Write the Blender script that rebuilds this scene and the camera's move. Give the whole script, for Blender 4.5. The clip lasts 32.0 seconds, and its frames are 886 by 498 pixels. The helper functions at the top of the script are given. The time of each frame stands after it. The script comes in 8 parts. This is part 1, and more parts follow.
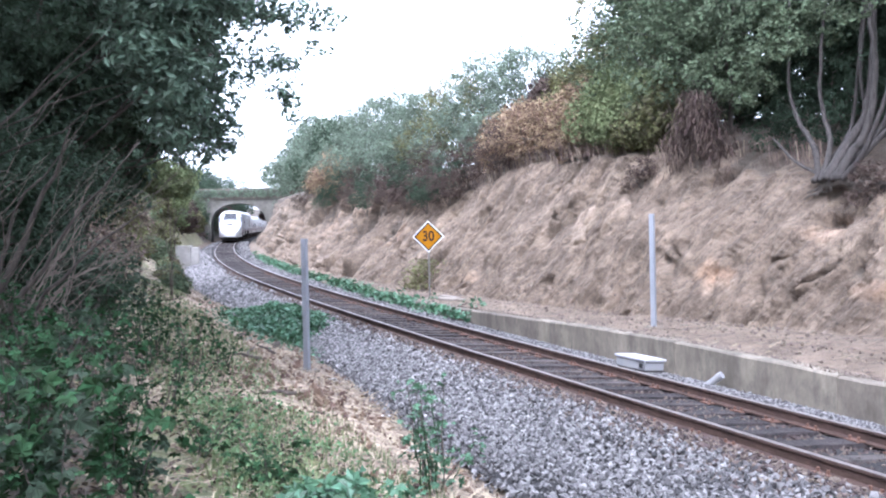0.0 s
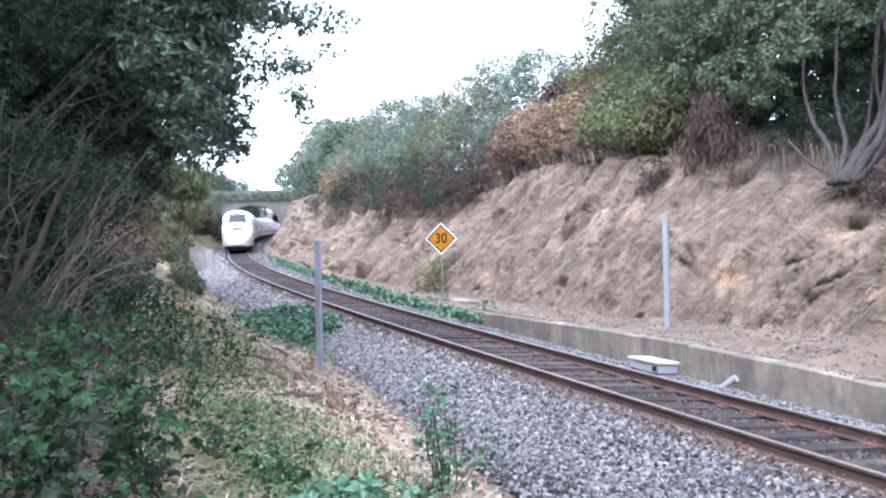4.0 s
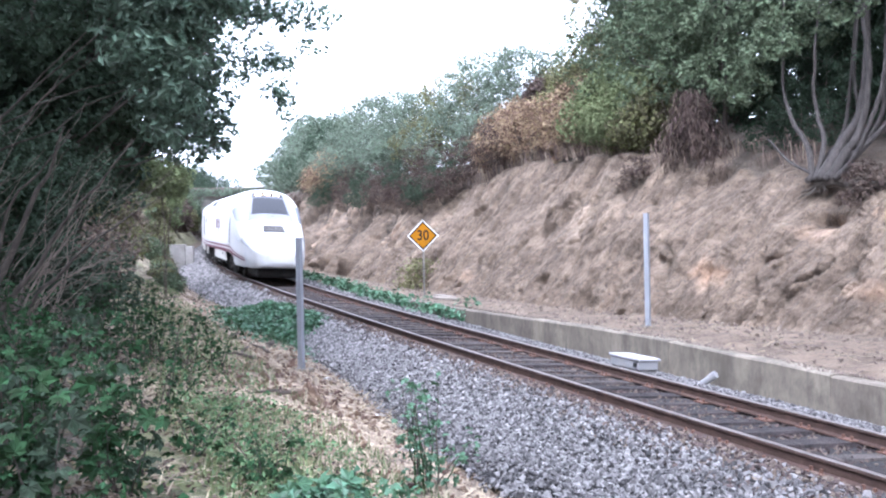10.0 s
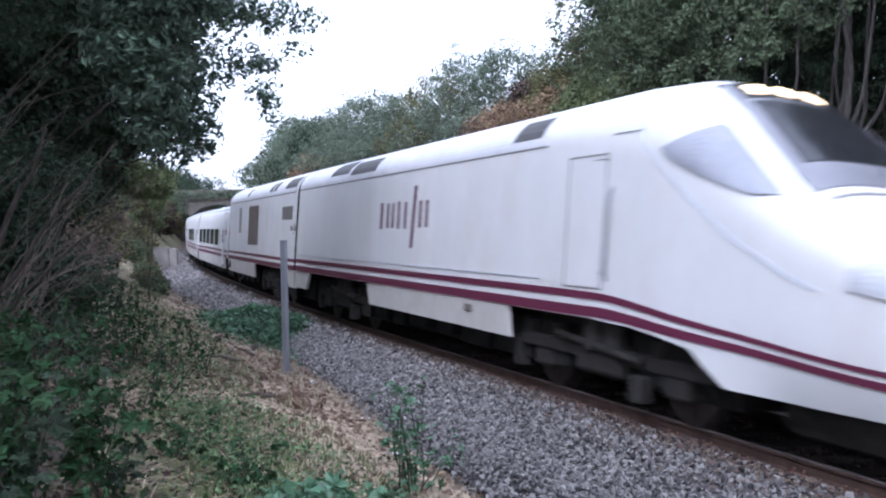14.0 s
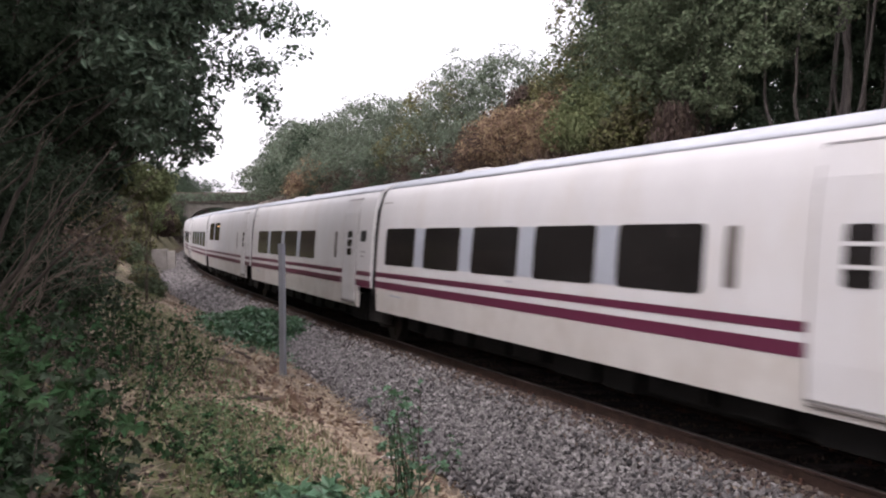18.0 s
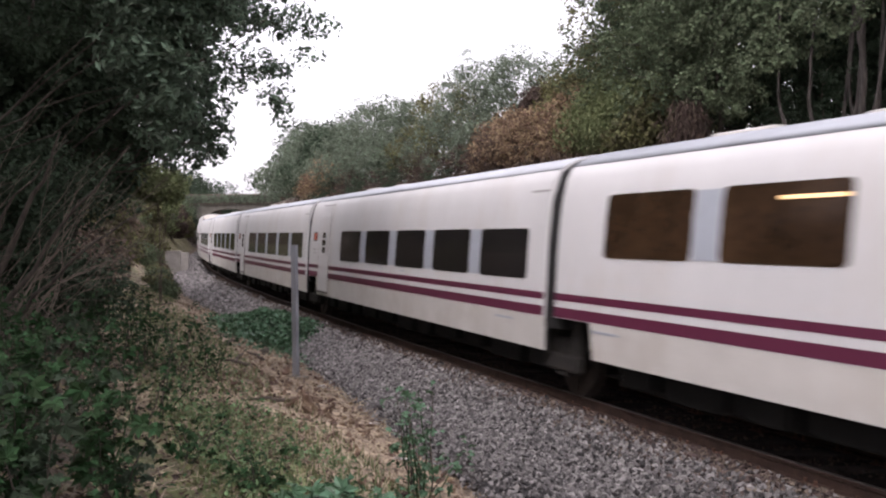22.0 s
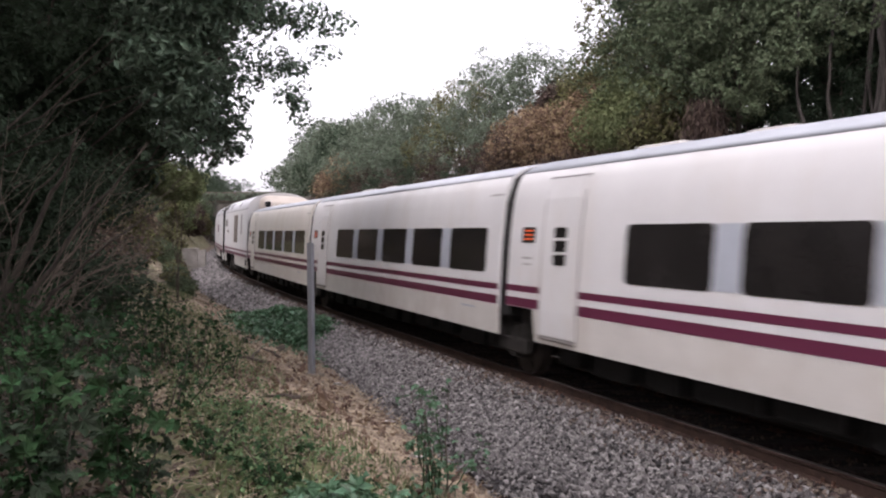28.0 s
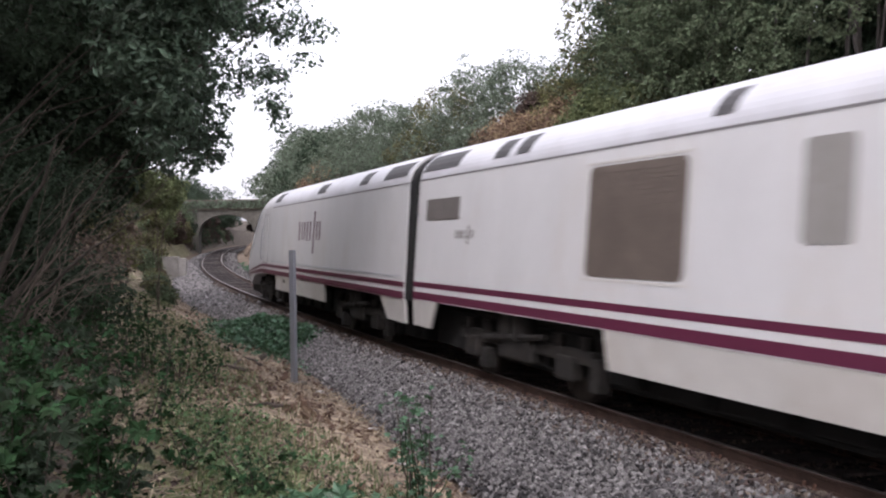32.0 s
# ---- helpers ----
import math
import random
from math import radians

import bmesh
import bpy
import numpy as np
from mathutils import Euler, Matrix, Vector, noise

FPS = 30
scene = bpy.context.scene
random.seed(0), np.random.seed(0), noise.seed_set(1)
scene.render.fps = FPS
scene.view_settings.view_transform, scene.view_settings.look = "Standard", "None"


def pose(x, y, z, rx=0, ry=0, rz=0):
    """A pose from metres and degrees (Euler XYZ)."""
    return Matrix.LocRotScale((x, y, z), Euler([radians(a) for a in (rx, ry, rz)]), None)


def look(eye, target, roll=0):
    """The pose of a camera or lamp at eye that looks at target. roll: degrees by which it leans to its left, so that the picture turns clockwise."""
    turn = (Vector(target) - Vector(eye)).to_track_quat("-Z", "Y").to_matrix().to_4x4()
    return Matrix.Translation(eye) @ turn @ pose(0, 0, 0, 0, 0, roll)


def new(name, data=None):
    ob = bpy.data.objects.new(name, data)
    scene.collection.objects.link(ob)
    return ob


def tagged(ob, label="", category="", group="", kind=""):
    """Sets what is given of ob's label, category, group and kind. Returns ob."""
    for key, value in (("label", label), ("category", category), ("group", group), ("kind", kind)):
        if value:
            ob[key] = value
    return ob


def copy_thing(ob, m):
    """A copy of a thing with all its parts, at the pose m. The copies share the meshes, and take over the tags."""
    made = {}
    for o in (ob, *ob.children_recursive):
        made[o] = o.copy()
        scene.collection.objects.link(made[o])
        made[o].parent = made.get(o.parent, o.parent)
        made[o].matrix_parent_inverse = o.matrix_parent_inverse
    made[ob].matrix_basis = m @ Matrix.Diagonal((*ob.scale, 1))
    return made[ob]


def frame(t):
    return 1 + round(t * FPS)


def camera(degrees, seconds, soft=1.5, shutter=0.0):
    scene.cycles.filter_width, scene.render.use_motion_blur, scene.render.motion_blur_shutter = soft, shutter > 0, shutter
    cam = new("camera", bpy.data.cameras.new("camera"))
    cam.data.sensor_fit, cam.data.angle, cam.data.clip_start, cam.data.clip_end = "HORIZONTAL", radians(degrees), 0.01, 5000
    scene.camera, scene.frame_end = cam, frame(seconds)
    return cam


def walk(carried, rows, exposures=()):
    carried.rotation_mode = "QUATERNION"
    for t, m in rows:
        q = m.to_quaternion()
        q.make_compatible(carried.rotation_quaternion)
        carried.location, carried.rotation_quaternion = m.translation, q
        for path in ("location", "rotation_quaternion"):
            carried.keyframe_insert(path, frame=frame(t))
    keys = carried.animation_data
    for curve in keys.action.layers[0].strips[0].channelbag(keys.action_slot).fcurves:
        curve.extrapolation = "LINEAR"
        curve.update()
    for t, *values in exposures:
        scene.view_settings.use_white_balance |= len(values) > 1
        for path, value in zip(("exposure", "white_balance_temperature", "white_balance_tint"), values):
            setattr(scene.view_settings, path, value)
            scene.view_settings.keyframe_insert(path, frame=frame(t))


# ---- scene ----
cam = camera(54.07, 32.0, soft=2.1, shutter=0.6)
PATH = [
    (0, pose(0, 0, 2.48, 88.05, 1.47, 0.00)),
    (0.5, pose(0, 0, 2.48, 87.96, 1.55, 0.25)),
    (1, pose(0, 0, 2.48, 87.98, 1.41, 0.23)),
    (1.5, pose(0, 0, 2.48, 87.77, 1.36, 0.20)),
    (2, pose(0, 0, 2.48, 87.72, 1.29, 0.46)),
    (2.5, pose(0, 0, 2.48, 87.82, 1.34, 0.63)),
    (3, pose(0, 0, 2.48, 88.06, 1.25, 0.95)),
    (3.5, pose(0, 0, 2.48, 88.25, 1.39, 1.00)),
    (5.5, pose(0, 0, 2.48, 87.95, 1.52, 0.31)),
    (6, pose(0, 0, 2.48, 87.92, 1.58, 0.33)),
    (6.5, pose(0, 0, 2.48, 88.00, 1.56, -0.32)),
    (7, pose(0, 0, 2.48, 87.78, 1.61, -0.63)),
    (7.5, pose(0, 0, 2.48, 87.94, 1.61, -0.42)),
    (8, pose(0, 0, 2.48, 88.06, 1.45, -0.67)),
    (8.5, pose(0, 0, 2.48, 88.29, 1.36, -0.45)),
    (9, pose(0, 0, 2.48, 88.08, 1.25, -0.68)),
    (9.5, pose(0, 0, 2.48, 88.03, 1.39, -0.43)),
    (10, pose(0, 0, 2.48, 87.99, 1.39, -0.35)),
    (10.5, pose(0, 0, 2.48, 87.98, 1.23, -0.31)),
    (11, pose(0, 0, 2.48, 88.13, 1.29, -0.56)),
    (11.5, pose(0, 0, 2.48, 87.94, 1.41, -0.87)),
    (12, pose(0, 0, 2.48, 88.14, 1.46, -0.67)),
    (12.5, pose(0, 0, 2.48, 88.20, 1.41, -0.67)),
    (13, pose(0, 0, 2.48, 88.20, 1.25, -0.85)),
    (13.5, pose(0, 0, 2.48, 88.16, 1.23, -1.22)),
    (14, pose(0, 0, 2.48, 88.15, 1.31, -1.32)),
    (14.5, pose(0, 0, 2.48, 88.13, 1.12, -1.09)),
    (15, pose(0, 0, 2.48, 88.16, 1.06, -1.15)),
    (15.5, pose(0, 0, 2.48, 88.27, 0.86, -1.11)),
    (17.5, pose(0, 0, 2.48, 88.25, 0.94, -1.21)),
    (18, pose(0, 0, 2.48, 88.45, 0.82, -1.43)),
    (18.5, pose(0, 0, 2.48, 88.34, 1.03, -1.32)),
    (19, pose(0, 0, 2.48, 88.18, 0.98, -1.32)),
    (19.5, pose(0, 0, 2.48, 88.20, 0.84, -1.19)),
    (20, pose(0, 0, 2.48, 88.20, 0.76, -1.19)),
    (20.5, pose(0, 0, 2.48, 88.24, 0.65, -1.28)),
    (21, pose(0, 0, 2.48, 88.41, 0.83, -1.04)),
    (21.5, pose(0, 0, 2.48, 88.41, 0.97, -0.77)),
    (22, pose(0, 0, 2.48, 88.54, 0.92, -0.62)),
    (22.5, pose(0, 0, 2.48, 88.61, 0.60, -0.78)),
    (23, pose(0, 0, 2.48, 88.63, 0.43, -1.30)),
    (23.5, pose(0, 0, 2.48, 88.79, 0.69, -0.73)),
    (24, pose(0, 0, 2.48, 88.76, 0.65, -0.51)),
    (24.5, pose(0, 0, 2.48, 88.93, 0.61, -0.53)),
    (26.5, pose(0, 0, 2.48, 88.37, 0.83, -0.82)),
    (27, pose(0, 0, 2.48, 88.12, 0.96, -0.88)),
    (27.5, pose(0, 0, 2.48, 88.12, 0.91, -0.41)),
    (28, pose(0, 0, 2.48, 88.43, 0.80, 0.42)),
    (28.5, pose(0, 0, 2.48, 88.25, 0.87, 0.23)),
    (29, pose(0, 0, 2.48, 88.13, 1.05, 0.25)),
    (29.5, pose(0, 0, 2.48, 88.23, 1.18, 0.50)),
    (30, pose(0, 0, 2.48, 88.59, 0.93, 0.70)),
    (30.5, pose(0, 0, 2.48, 88.59, 0.96, 0.25)),
    (31, pose(0, 0, 2.48, 88.78, 1.11, -0.52)),
    (31.5, pose(0, 0, 2.48, 88.76, 1.12, -0.70)),
    (32, pose(0, 0, 2.48, 88.85, 1.15, -0.76)),
]
# stops, kelvin and tint: the phone darkens and warms its picture as the white train fills it
EXPOSURES = [
    (0, 2.88, 5290, 17), (9, 2.87, 5290, 17), (12, 2.76, 5270, 17), (13, 2.42, 5250, 18), (14, 1.72, 5270, 18), (15, 1.48, 5800, 19),
    (17.5, 1.46, 6420, 22), (23, 1.44, 6420, 22), (30, 1.42, 6400, 22), (32, 1.44, 6200, 20),
]
walk(cam, PATH, EXPOSURES)

# ---- light: an overcast afternoon ----
world = bpy.data.worlds.new("overcast")
scene.world = world
world.use_nodes = True
_n, _l = world.node_tree.nodes, world.node_tree.links
_bg = _n["Background"]
_sky = _n.new("ShaderNodeTexSky")
_sky.sky_type, _sky.sun_disc = "NISHITA", False
_sky.sun_elevation, _sky.sun_rotation = radians(48), radians(200)
_sky.air_density, _sky.dust_density = 1.6, 5.0
_hs = _n.new("ShaderNodeHueSaturation")
_hs.inputs["Saturation"].default_value = 0.22
_l.new(_sky.outputs[0], _hs.inputs["Color"])
_even = _n.new("ShaderNodeMix")
_even.data_type = "RGBA"
_even.inputs[0].default_value = 0.55
_even.inputs[7].default_value = (3.6, 3.65, 3.75, 1)
_l.new(_hs.outputs[0], _even.inputs[6])
_l.new(_even.outputs[2], _bg.inputs[0])
_bg.inputs[1].default_value = 0.15
_sun = new("sun", bpy.data.lights.new("sun", "SUN"))
_sun.data.energy, _sun.data.angle, _sun.data.color = 0.45, radians(40), (1.0, 0.96, 0.9)
_sun.matrix_world = look((0, 0, 30), (5, 12, 0))


# ---- materials ----
def mat(name, color, rough=0.8, metal=0.0, var=0.15, scale=6.0, bump=0.0, bscale=40.0, dark=0.5, island=0.0, obj=0.0, spec=0.4,
        stain=0.0, stain_color=(0.2, 0.17, 0.14), stain_scale=1.5, translucent=0.0, stretch=(1, 1, 1), depth=0.02):
    """A surface with variation at two scales, fine relief and, where asked for, stains or a tint of its own for every piece."""
    m = bpy.data.materials.new(name)
    m.use_nodes = True
    t = m.node_tree
    n, l = t.nodes, t.links
    b = n["Principled BSDF"]
    tc = n.new("ShaderNodeTexCoord")
    mp = n.new("ShaderNodeMapping")
    mp.inputs["Scale"].default_value = stretch
    l.new(tc.outputs["Object"], mp.inputs["Vector"])

    def tex(s, d=6.0, r=0.6):
        k = n.new("ShaderNodeTexNoise")
        k.inputs["Scale"].default_value, k.inputs["Detail"].default_value, k.inputs["Roughness"].default_value = s, d, r
        l.new(mp.outputs[0], k.inputs["Vector"])
        return k

    def mix(kind, fac, a, c):
        k = n.new("ShaderNodeMix")
        k.data_type, k.blend_type = "RGBA", kind
        for slot, v in ((0, fac), (6, a), (7, c)):
            if hasattr(v, "links"):
                l.new(v, k.inputs[slot])
            else:
                k.inputs[slot].default_value = v if slot == 0 else (*v, 1)
        return k.outputs[2]

    def ramp(src, lo, hi):
        k = n.new("ShaderNodeMapRange")
        k.inputs["From Min"].default_value, k.inputs["From Max"].default_value = lo, hi
        l.new(src, k.inputs["Value"])
        return k.outputs[0]
    big, fine = tex(scale), tex(scale * 9, 4.0, 0.7)
    c = mix("MIX", ramp(big.outputs["Fac"], 0.3, 0.7), tuple(v * (1 - var) for v in color), tuple(min(1, v * (1 + var)) for v in color))
    c = mix("MULTIPLY", var * 1.6, c, mix("MIX", ramp(fine.outputs["Fac"], 0.3, 0.7), (dark,) * 3, (1, 1, 1)))
    if stain:
        st = tex(stain_scale, 8.0, 0.7)
        k = n.new("ShaderNodeMath")
        k.operation = "MULTIPLY"
        l.new(ramp(st.outputs["Fac"], 0.5, 0.68), k.inputs[0])
        k.inputs[1].default_value = stain
        c = mix("MIX", k.outputs[0], c, stain_color)
    for amount, node, out in ((island, "ShaderNodeNewGeometry", "Random Per Island"), (obj, "ShaderNodeObjectInfo", "Random")):
        if amount:
            g = n.new(node)
            hv = n.new("ShaderNodeHueSaturation")
            l.new(c, hv.inputs["Color"])
            for slot, lo, hi in (("Value", 1 - amount, 1 + amount), ("Hue", 0.5 - 0.05 * amount, 0.5 + 0.05 * amount)):
                r = n.new("ShaderNodeMapRange")
                r.inputs["To Min"].default_value, r.inputs["To Max"].default_value = lo, hi
                l.new(g.outputs[out], r.inputs["Value"])
                l.new(r.outputs[0], hv.inputs[slot])
            c = hv.outputs[0]
    l.new(c, b.inputs["Base Color"])
    b.inputs["Roughness"].default_value, b.inputs["Metallic"].default_value = rough, metal
    b.inputs["Specular IOR Level"].default_value = spec
    if bump:
        bn = n.new("ShaderNodeBump")
        bn.inputs["Strength"].default_value, bn.inputs["Distance"].default_value = bump, depth
        l.new(tex(bscale, 8.0, 0.7).outputs["Fac"], bn.inputs["Height"])
        l.new(bn.outputs[0], b.inputs["Normal"])
    if translucent:
        tr = n.new("ShaderNodeBsdfTranslucent")
        l.new(c, tr.inputs["Color"])
        ms = n.new("ShaderNodeMixShader")
        ms.inputs[0].default_value = translucent
        out = n["Material Output"]
        l.new(b.outputs[0], ms.inputs[1])
        l.new(tr.outputs[0], ms.inputs[2])
        l.new(ms.outputs[0], out.inputs[0])
    return m


def ground_mat(name):
    """Soil, dry litter, grass and clay on one sheet; the zones are stored with the sheet's points."""
    m = mat(name, (0.132, 0.099, 0.073), 0.95, var=0.25, scale=2.2, bump=1.0, bscale=20, depth=0.04)
    n, l = m.node_tree.nodes, m.node_tree.links
    b = n["Principled BSDF"]
    src = b.inputs["Base Color"].links[0].from_socket
    tc = n.new("ShaderNodeTexCoord")
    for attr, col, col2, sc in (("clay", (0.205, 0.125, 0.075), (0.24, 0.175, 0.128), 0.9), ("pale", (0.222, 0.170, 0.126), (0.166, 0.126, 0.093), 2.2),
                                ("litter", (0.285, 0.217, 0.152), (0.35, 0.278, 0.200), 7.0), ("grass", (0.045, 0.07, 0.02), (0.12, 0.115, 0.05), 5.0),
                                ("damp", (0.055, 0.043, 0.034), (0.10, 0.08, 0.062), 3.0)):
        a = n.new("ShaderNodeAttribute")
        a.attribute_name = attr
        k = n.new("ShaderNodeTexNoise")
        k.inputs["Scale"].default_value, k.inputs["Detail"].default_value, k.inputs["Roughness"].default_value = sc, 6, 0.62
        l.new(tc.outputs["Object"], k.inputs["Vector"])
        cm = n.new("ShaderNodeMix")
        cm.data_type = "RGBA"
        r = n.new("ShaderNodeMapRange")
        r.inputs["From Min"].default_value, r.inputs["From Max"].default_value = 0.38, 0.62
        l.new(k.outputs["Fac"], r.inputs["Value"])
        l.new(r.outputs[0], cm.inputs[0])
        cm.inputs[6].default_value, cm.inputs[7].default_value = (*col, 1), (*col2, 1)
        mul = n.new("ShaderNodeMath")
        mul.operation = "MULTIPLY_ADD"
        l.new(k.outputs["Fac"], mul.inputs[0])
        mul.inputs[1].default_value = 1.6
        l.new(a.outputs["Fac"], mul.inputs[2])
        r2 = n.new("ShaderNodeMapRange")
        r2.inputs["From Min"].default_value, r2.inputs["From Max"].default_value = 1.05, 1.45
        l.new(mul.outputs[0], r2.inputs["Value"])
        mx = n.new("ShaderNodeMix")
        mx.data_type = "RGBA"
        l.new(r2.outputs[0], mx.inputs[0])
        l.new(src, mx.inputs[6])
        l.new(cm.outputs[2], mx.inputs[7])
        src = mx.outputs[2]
    # slanting rills washed into the bank; one noise both deepens and darkens them
    turn = n.new("ShaderNodeMapping")
    turn.inputs["Rotation"].default_value = (0, 0, -1.954)
    l.new(tc.outputs["Object"], turn.inputs["Vector"])
    tilt = n.new("ShaderNodeMapping")
    tilt.inputs["Rotation"].default_value = (0, 0.5, 0)
    l.new(turn.outputs[0], tilt.inputs["Vector"])
    a = n.new("ShaderNodeAttribute")
    a.attribute_name = "bank"
    old = b.inputs["Normal"].links[0].from_node
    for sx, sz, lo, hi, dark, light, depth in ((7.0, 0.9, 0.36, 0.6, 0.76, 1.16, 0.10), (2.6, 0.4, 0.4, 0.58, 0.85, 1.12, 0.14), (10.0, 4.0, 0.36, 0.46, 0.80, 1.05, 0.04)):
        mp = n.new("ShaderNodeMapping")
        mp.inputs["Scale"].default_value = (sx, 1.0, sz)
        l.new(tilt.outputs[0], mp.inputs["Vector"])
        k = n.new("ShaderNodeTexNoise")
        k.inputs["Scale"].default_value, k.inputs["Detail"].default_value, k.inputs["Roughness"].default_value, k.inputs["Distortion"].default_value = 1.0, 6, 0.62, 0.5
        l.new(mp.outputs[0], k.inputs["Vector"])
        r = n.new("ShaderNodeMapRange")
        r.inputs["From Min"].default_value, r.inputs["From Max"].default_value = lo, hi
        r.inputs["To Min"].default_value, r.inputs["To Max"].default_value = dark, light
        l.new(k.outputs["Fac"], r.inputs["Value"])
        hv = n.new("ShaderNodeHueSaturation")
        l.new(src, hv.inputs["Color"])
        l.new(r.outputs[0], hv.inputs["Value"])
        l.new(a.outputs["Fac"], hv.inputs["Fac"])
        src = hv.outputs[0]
        bn = n.new("ShaderNodeBump")
        bn.inputs["Distance"].default_value = depth
        l.new(a.outputs["Fac"], bn.inputs["Strength"])
        l.new(k.outputs["Fac"], bn.inputs["Height"])
        l.new(old.outputs[0], bn.inputs["Normal"])
        old = bn
    l.new(old.outputs[0], b.inputs["Normal"])
    # soil grain: dark flecks and pale grains at two sizes
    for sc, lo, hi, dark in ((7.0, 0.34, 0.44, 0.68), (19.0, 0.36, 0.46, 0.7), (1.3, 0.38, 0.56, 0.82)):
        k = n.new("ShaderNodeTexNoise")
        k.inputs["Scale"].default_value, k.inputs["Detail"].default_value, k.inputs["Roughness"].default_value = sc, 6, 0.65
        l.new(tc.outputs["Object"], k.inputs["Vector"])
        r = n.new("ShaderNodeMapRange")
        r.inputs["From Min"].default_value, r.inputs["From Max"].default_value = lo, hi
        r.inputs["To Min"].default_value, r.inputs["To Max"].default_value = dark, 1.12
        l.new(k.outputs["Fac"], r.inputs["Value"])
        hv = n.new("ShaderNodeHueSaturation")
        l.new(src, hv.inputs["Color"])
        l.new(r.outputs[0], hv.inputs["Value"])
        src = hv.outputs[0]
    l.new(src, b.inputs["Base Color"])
    return m


M_GROUND = ground_mat("soil")
M_STONE = mat("ballast_stone", (0.132, 0.123, 0.122), 0.9, var=0.3, scale=9, bump=0.3, island=0.8)
# lighter copy of the stone: distance haze and grazing light in its colour
M_HAZESTONE = mat("hazy_ballast_stone", (0.205, 0.192, 0.19), 0.95, var=0.3, scale=7, bump=0.3, island=0.6)
# near black: the shade in the gaps between stones is put into this colour
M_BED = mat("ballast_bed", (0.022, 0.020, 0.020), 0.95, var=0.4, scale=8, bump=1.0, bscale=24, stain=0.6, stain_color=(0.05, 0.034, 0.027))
M_RUSTSTONE = mat("rust_stained_stone", (0.092, 0.067, 0.057), 0.95, var=0.35, scale=10, island=0.7)
M_RUSTBED = mat("rusty_ballast", (0.085, 0.062, 0.054), 0.95, var=0.35, scale=10, island=0.7)
M_RAIL = mat("rusty_rail", (0.062, 0.036, 0.027), 0.8, 0.15, var=0.35, scale=5, bump=0.3, bscale=60)
M_RAILTOP = mat("worn_rail_head", (0.215, 0.185, 0.168), 0.48, 0.7, var=0.25, scale=8, stretch=(1, 1, 1))
M_SLEEPER = mat("old_timber", (0.050, 0.041, 0.040), 0.9, var=0.5, scale=3, bump=0.8, bscale=30, obj=0.55, stretch=(1, 6, 1), stain=0.6, stain_color=(0.085, 0.06, 0.05), stain_scale=2.5)
M_PLATE = mat("rusty_plate", (0.13, 0.07, 0.05), 0.8, 0.3, var=0.3, scale=14)
M_CONCRETE = mat("weathered_concrete", (0.180, 0.152, 0.120), 0.9, var=0.4, scale=1.4, bump=0.4, bscale=30, stain=1.0, stain_color=(0.08, 0.069, 0.055), stain_scale=1.9, stretch=(1, 1, 0.5), obj=0.2)
M_LOUVRE = mat("louvre_brown", (0.135, 0.108, 0.092), 0.6, var=0.15, scale=2)
M_BRIDGE = mat("grey_masonry", (0.135, 0.124, 0.108), 0.95, var=0.3, scale=0.8, bump=0.5, bscale=8, stain=0.8, stain_color=(0.07, 0.068, 0.05), stain_scale=0.9)
M_GALV = mat("galvanised_steel", (0.30, 0.31, 0.34), 0.55, 0.5, var=0.12, scale=6, stretch=(1, 1, 0.3))
M_SIGNWHITE = mat("sign_white", (0.62, 0.61, 0.60), 0.5, var=0.06)
M_SIGNBLACK = mat("sign_black", (0.02, 0.014, 0.014), 0.7, var=0.05, spec=0.1)
M_SIGNYELLOW = mat("sign_amber", (0.30, 0.125, 0.002), 0.7, var=0.07, scale=4, spec=0.1)
M_BOXWHITE = mat("box_grey_paint", (0.23, 0.225, 0.23), 0.55, var=0.1, stain=0.4, stain_scale=6)
M_BOXLID = mat("box_lid_paint", (0.38, 0.375, 0.385), 0.5, var=0.1, stain=0.4, stain_scale=5)
M_SLAB = mat("pale_concrete", (0.33, 0.31, 0.29), 0.9, var=0.2, scale=2, bump=0.3, stain=0.5, stain_color=(0.16, 0.15, 0.13), stain_scale=1.5)
M_PLANK = mat("weathered_plank", (0.26, 0.225, 0.19), 0.9, var=0.3, scale=4, bump=0.5, bscale=20, stretch=(1, 6, 6))
M_BARK = mat("bark", (0.075, 0.062, 0.05), 0.95, var=0.35, scale=6, bump=0.8, bscale=30, stretch=(3, 3, 0.6))
M_BARKPALE = mat("stem_bark", (0.062, 0.053, 0.048), 0.95, var=0.5, scale=6, bump=0.6, bscale=30, stretch=(3, 3, 0.6))
M_TWIG = mat("dead_twig", (0.10, 0.08, 0.065), 0.95, var=0.25, scale=8, island=0.4)
M_DEADWOOD = mat("dead_wood", (0.14, 0.115, 0.092), 0.95, var=0.3, scale=8)
# leaf colour raised in place of the sky's glare over the near boughs
M_LEAFNEAR = mat("near_leaf", (0.112, 0.158, 0.108), 0.55, var=0.25, scale=3, island=0.5, translucent=0.42, spec=0.3)
M_BAND = mat("screen_band", (0.20, 0.20, 0.22), 0.25, var=0.08, scale=2, spec=0.5)
# darker copy of the leaf: holds the shade inside and under the wood
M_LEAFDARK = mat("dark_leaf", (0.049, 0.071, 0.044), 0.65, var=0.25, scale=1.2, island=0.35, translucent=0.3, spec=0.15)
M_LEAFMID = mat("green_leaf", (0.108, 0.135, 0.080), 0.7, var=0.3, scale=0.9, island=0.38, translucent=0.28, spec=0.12)
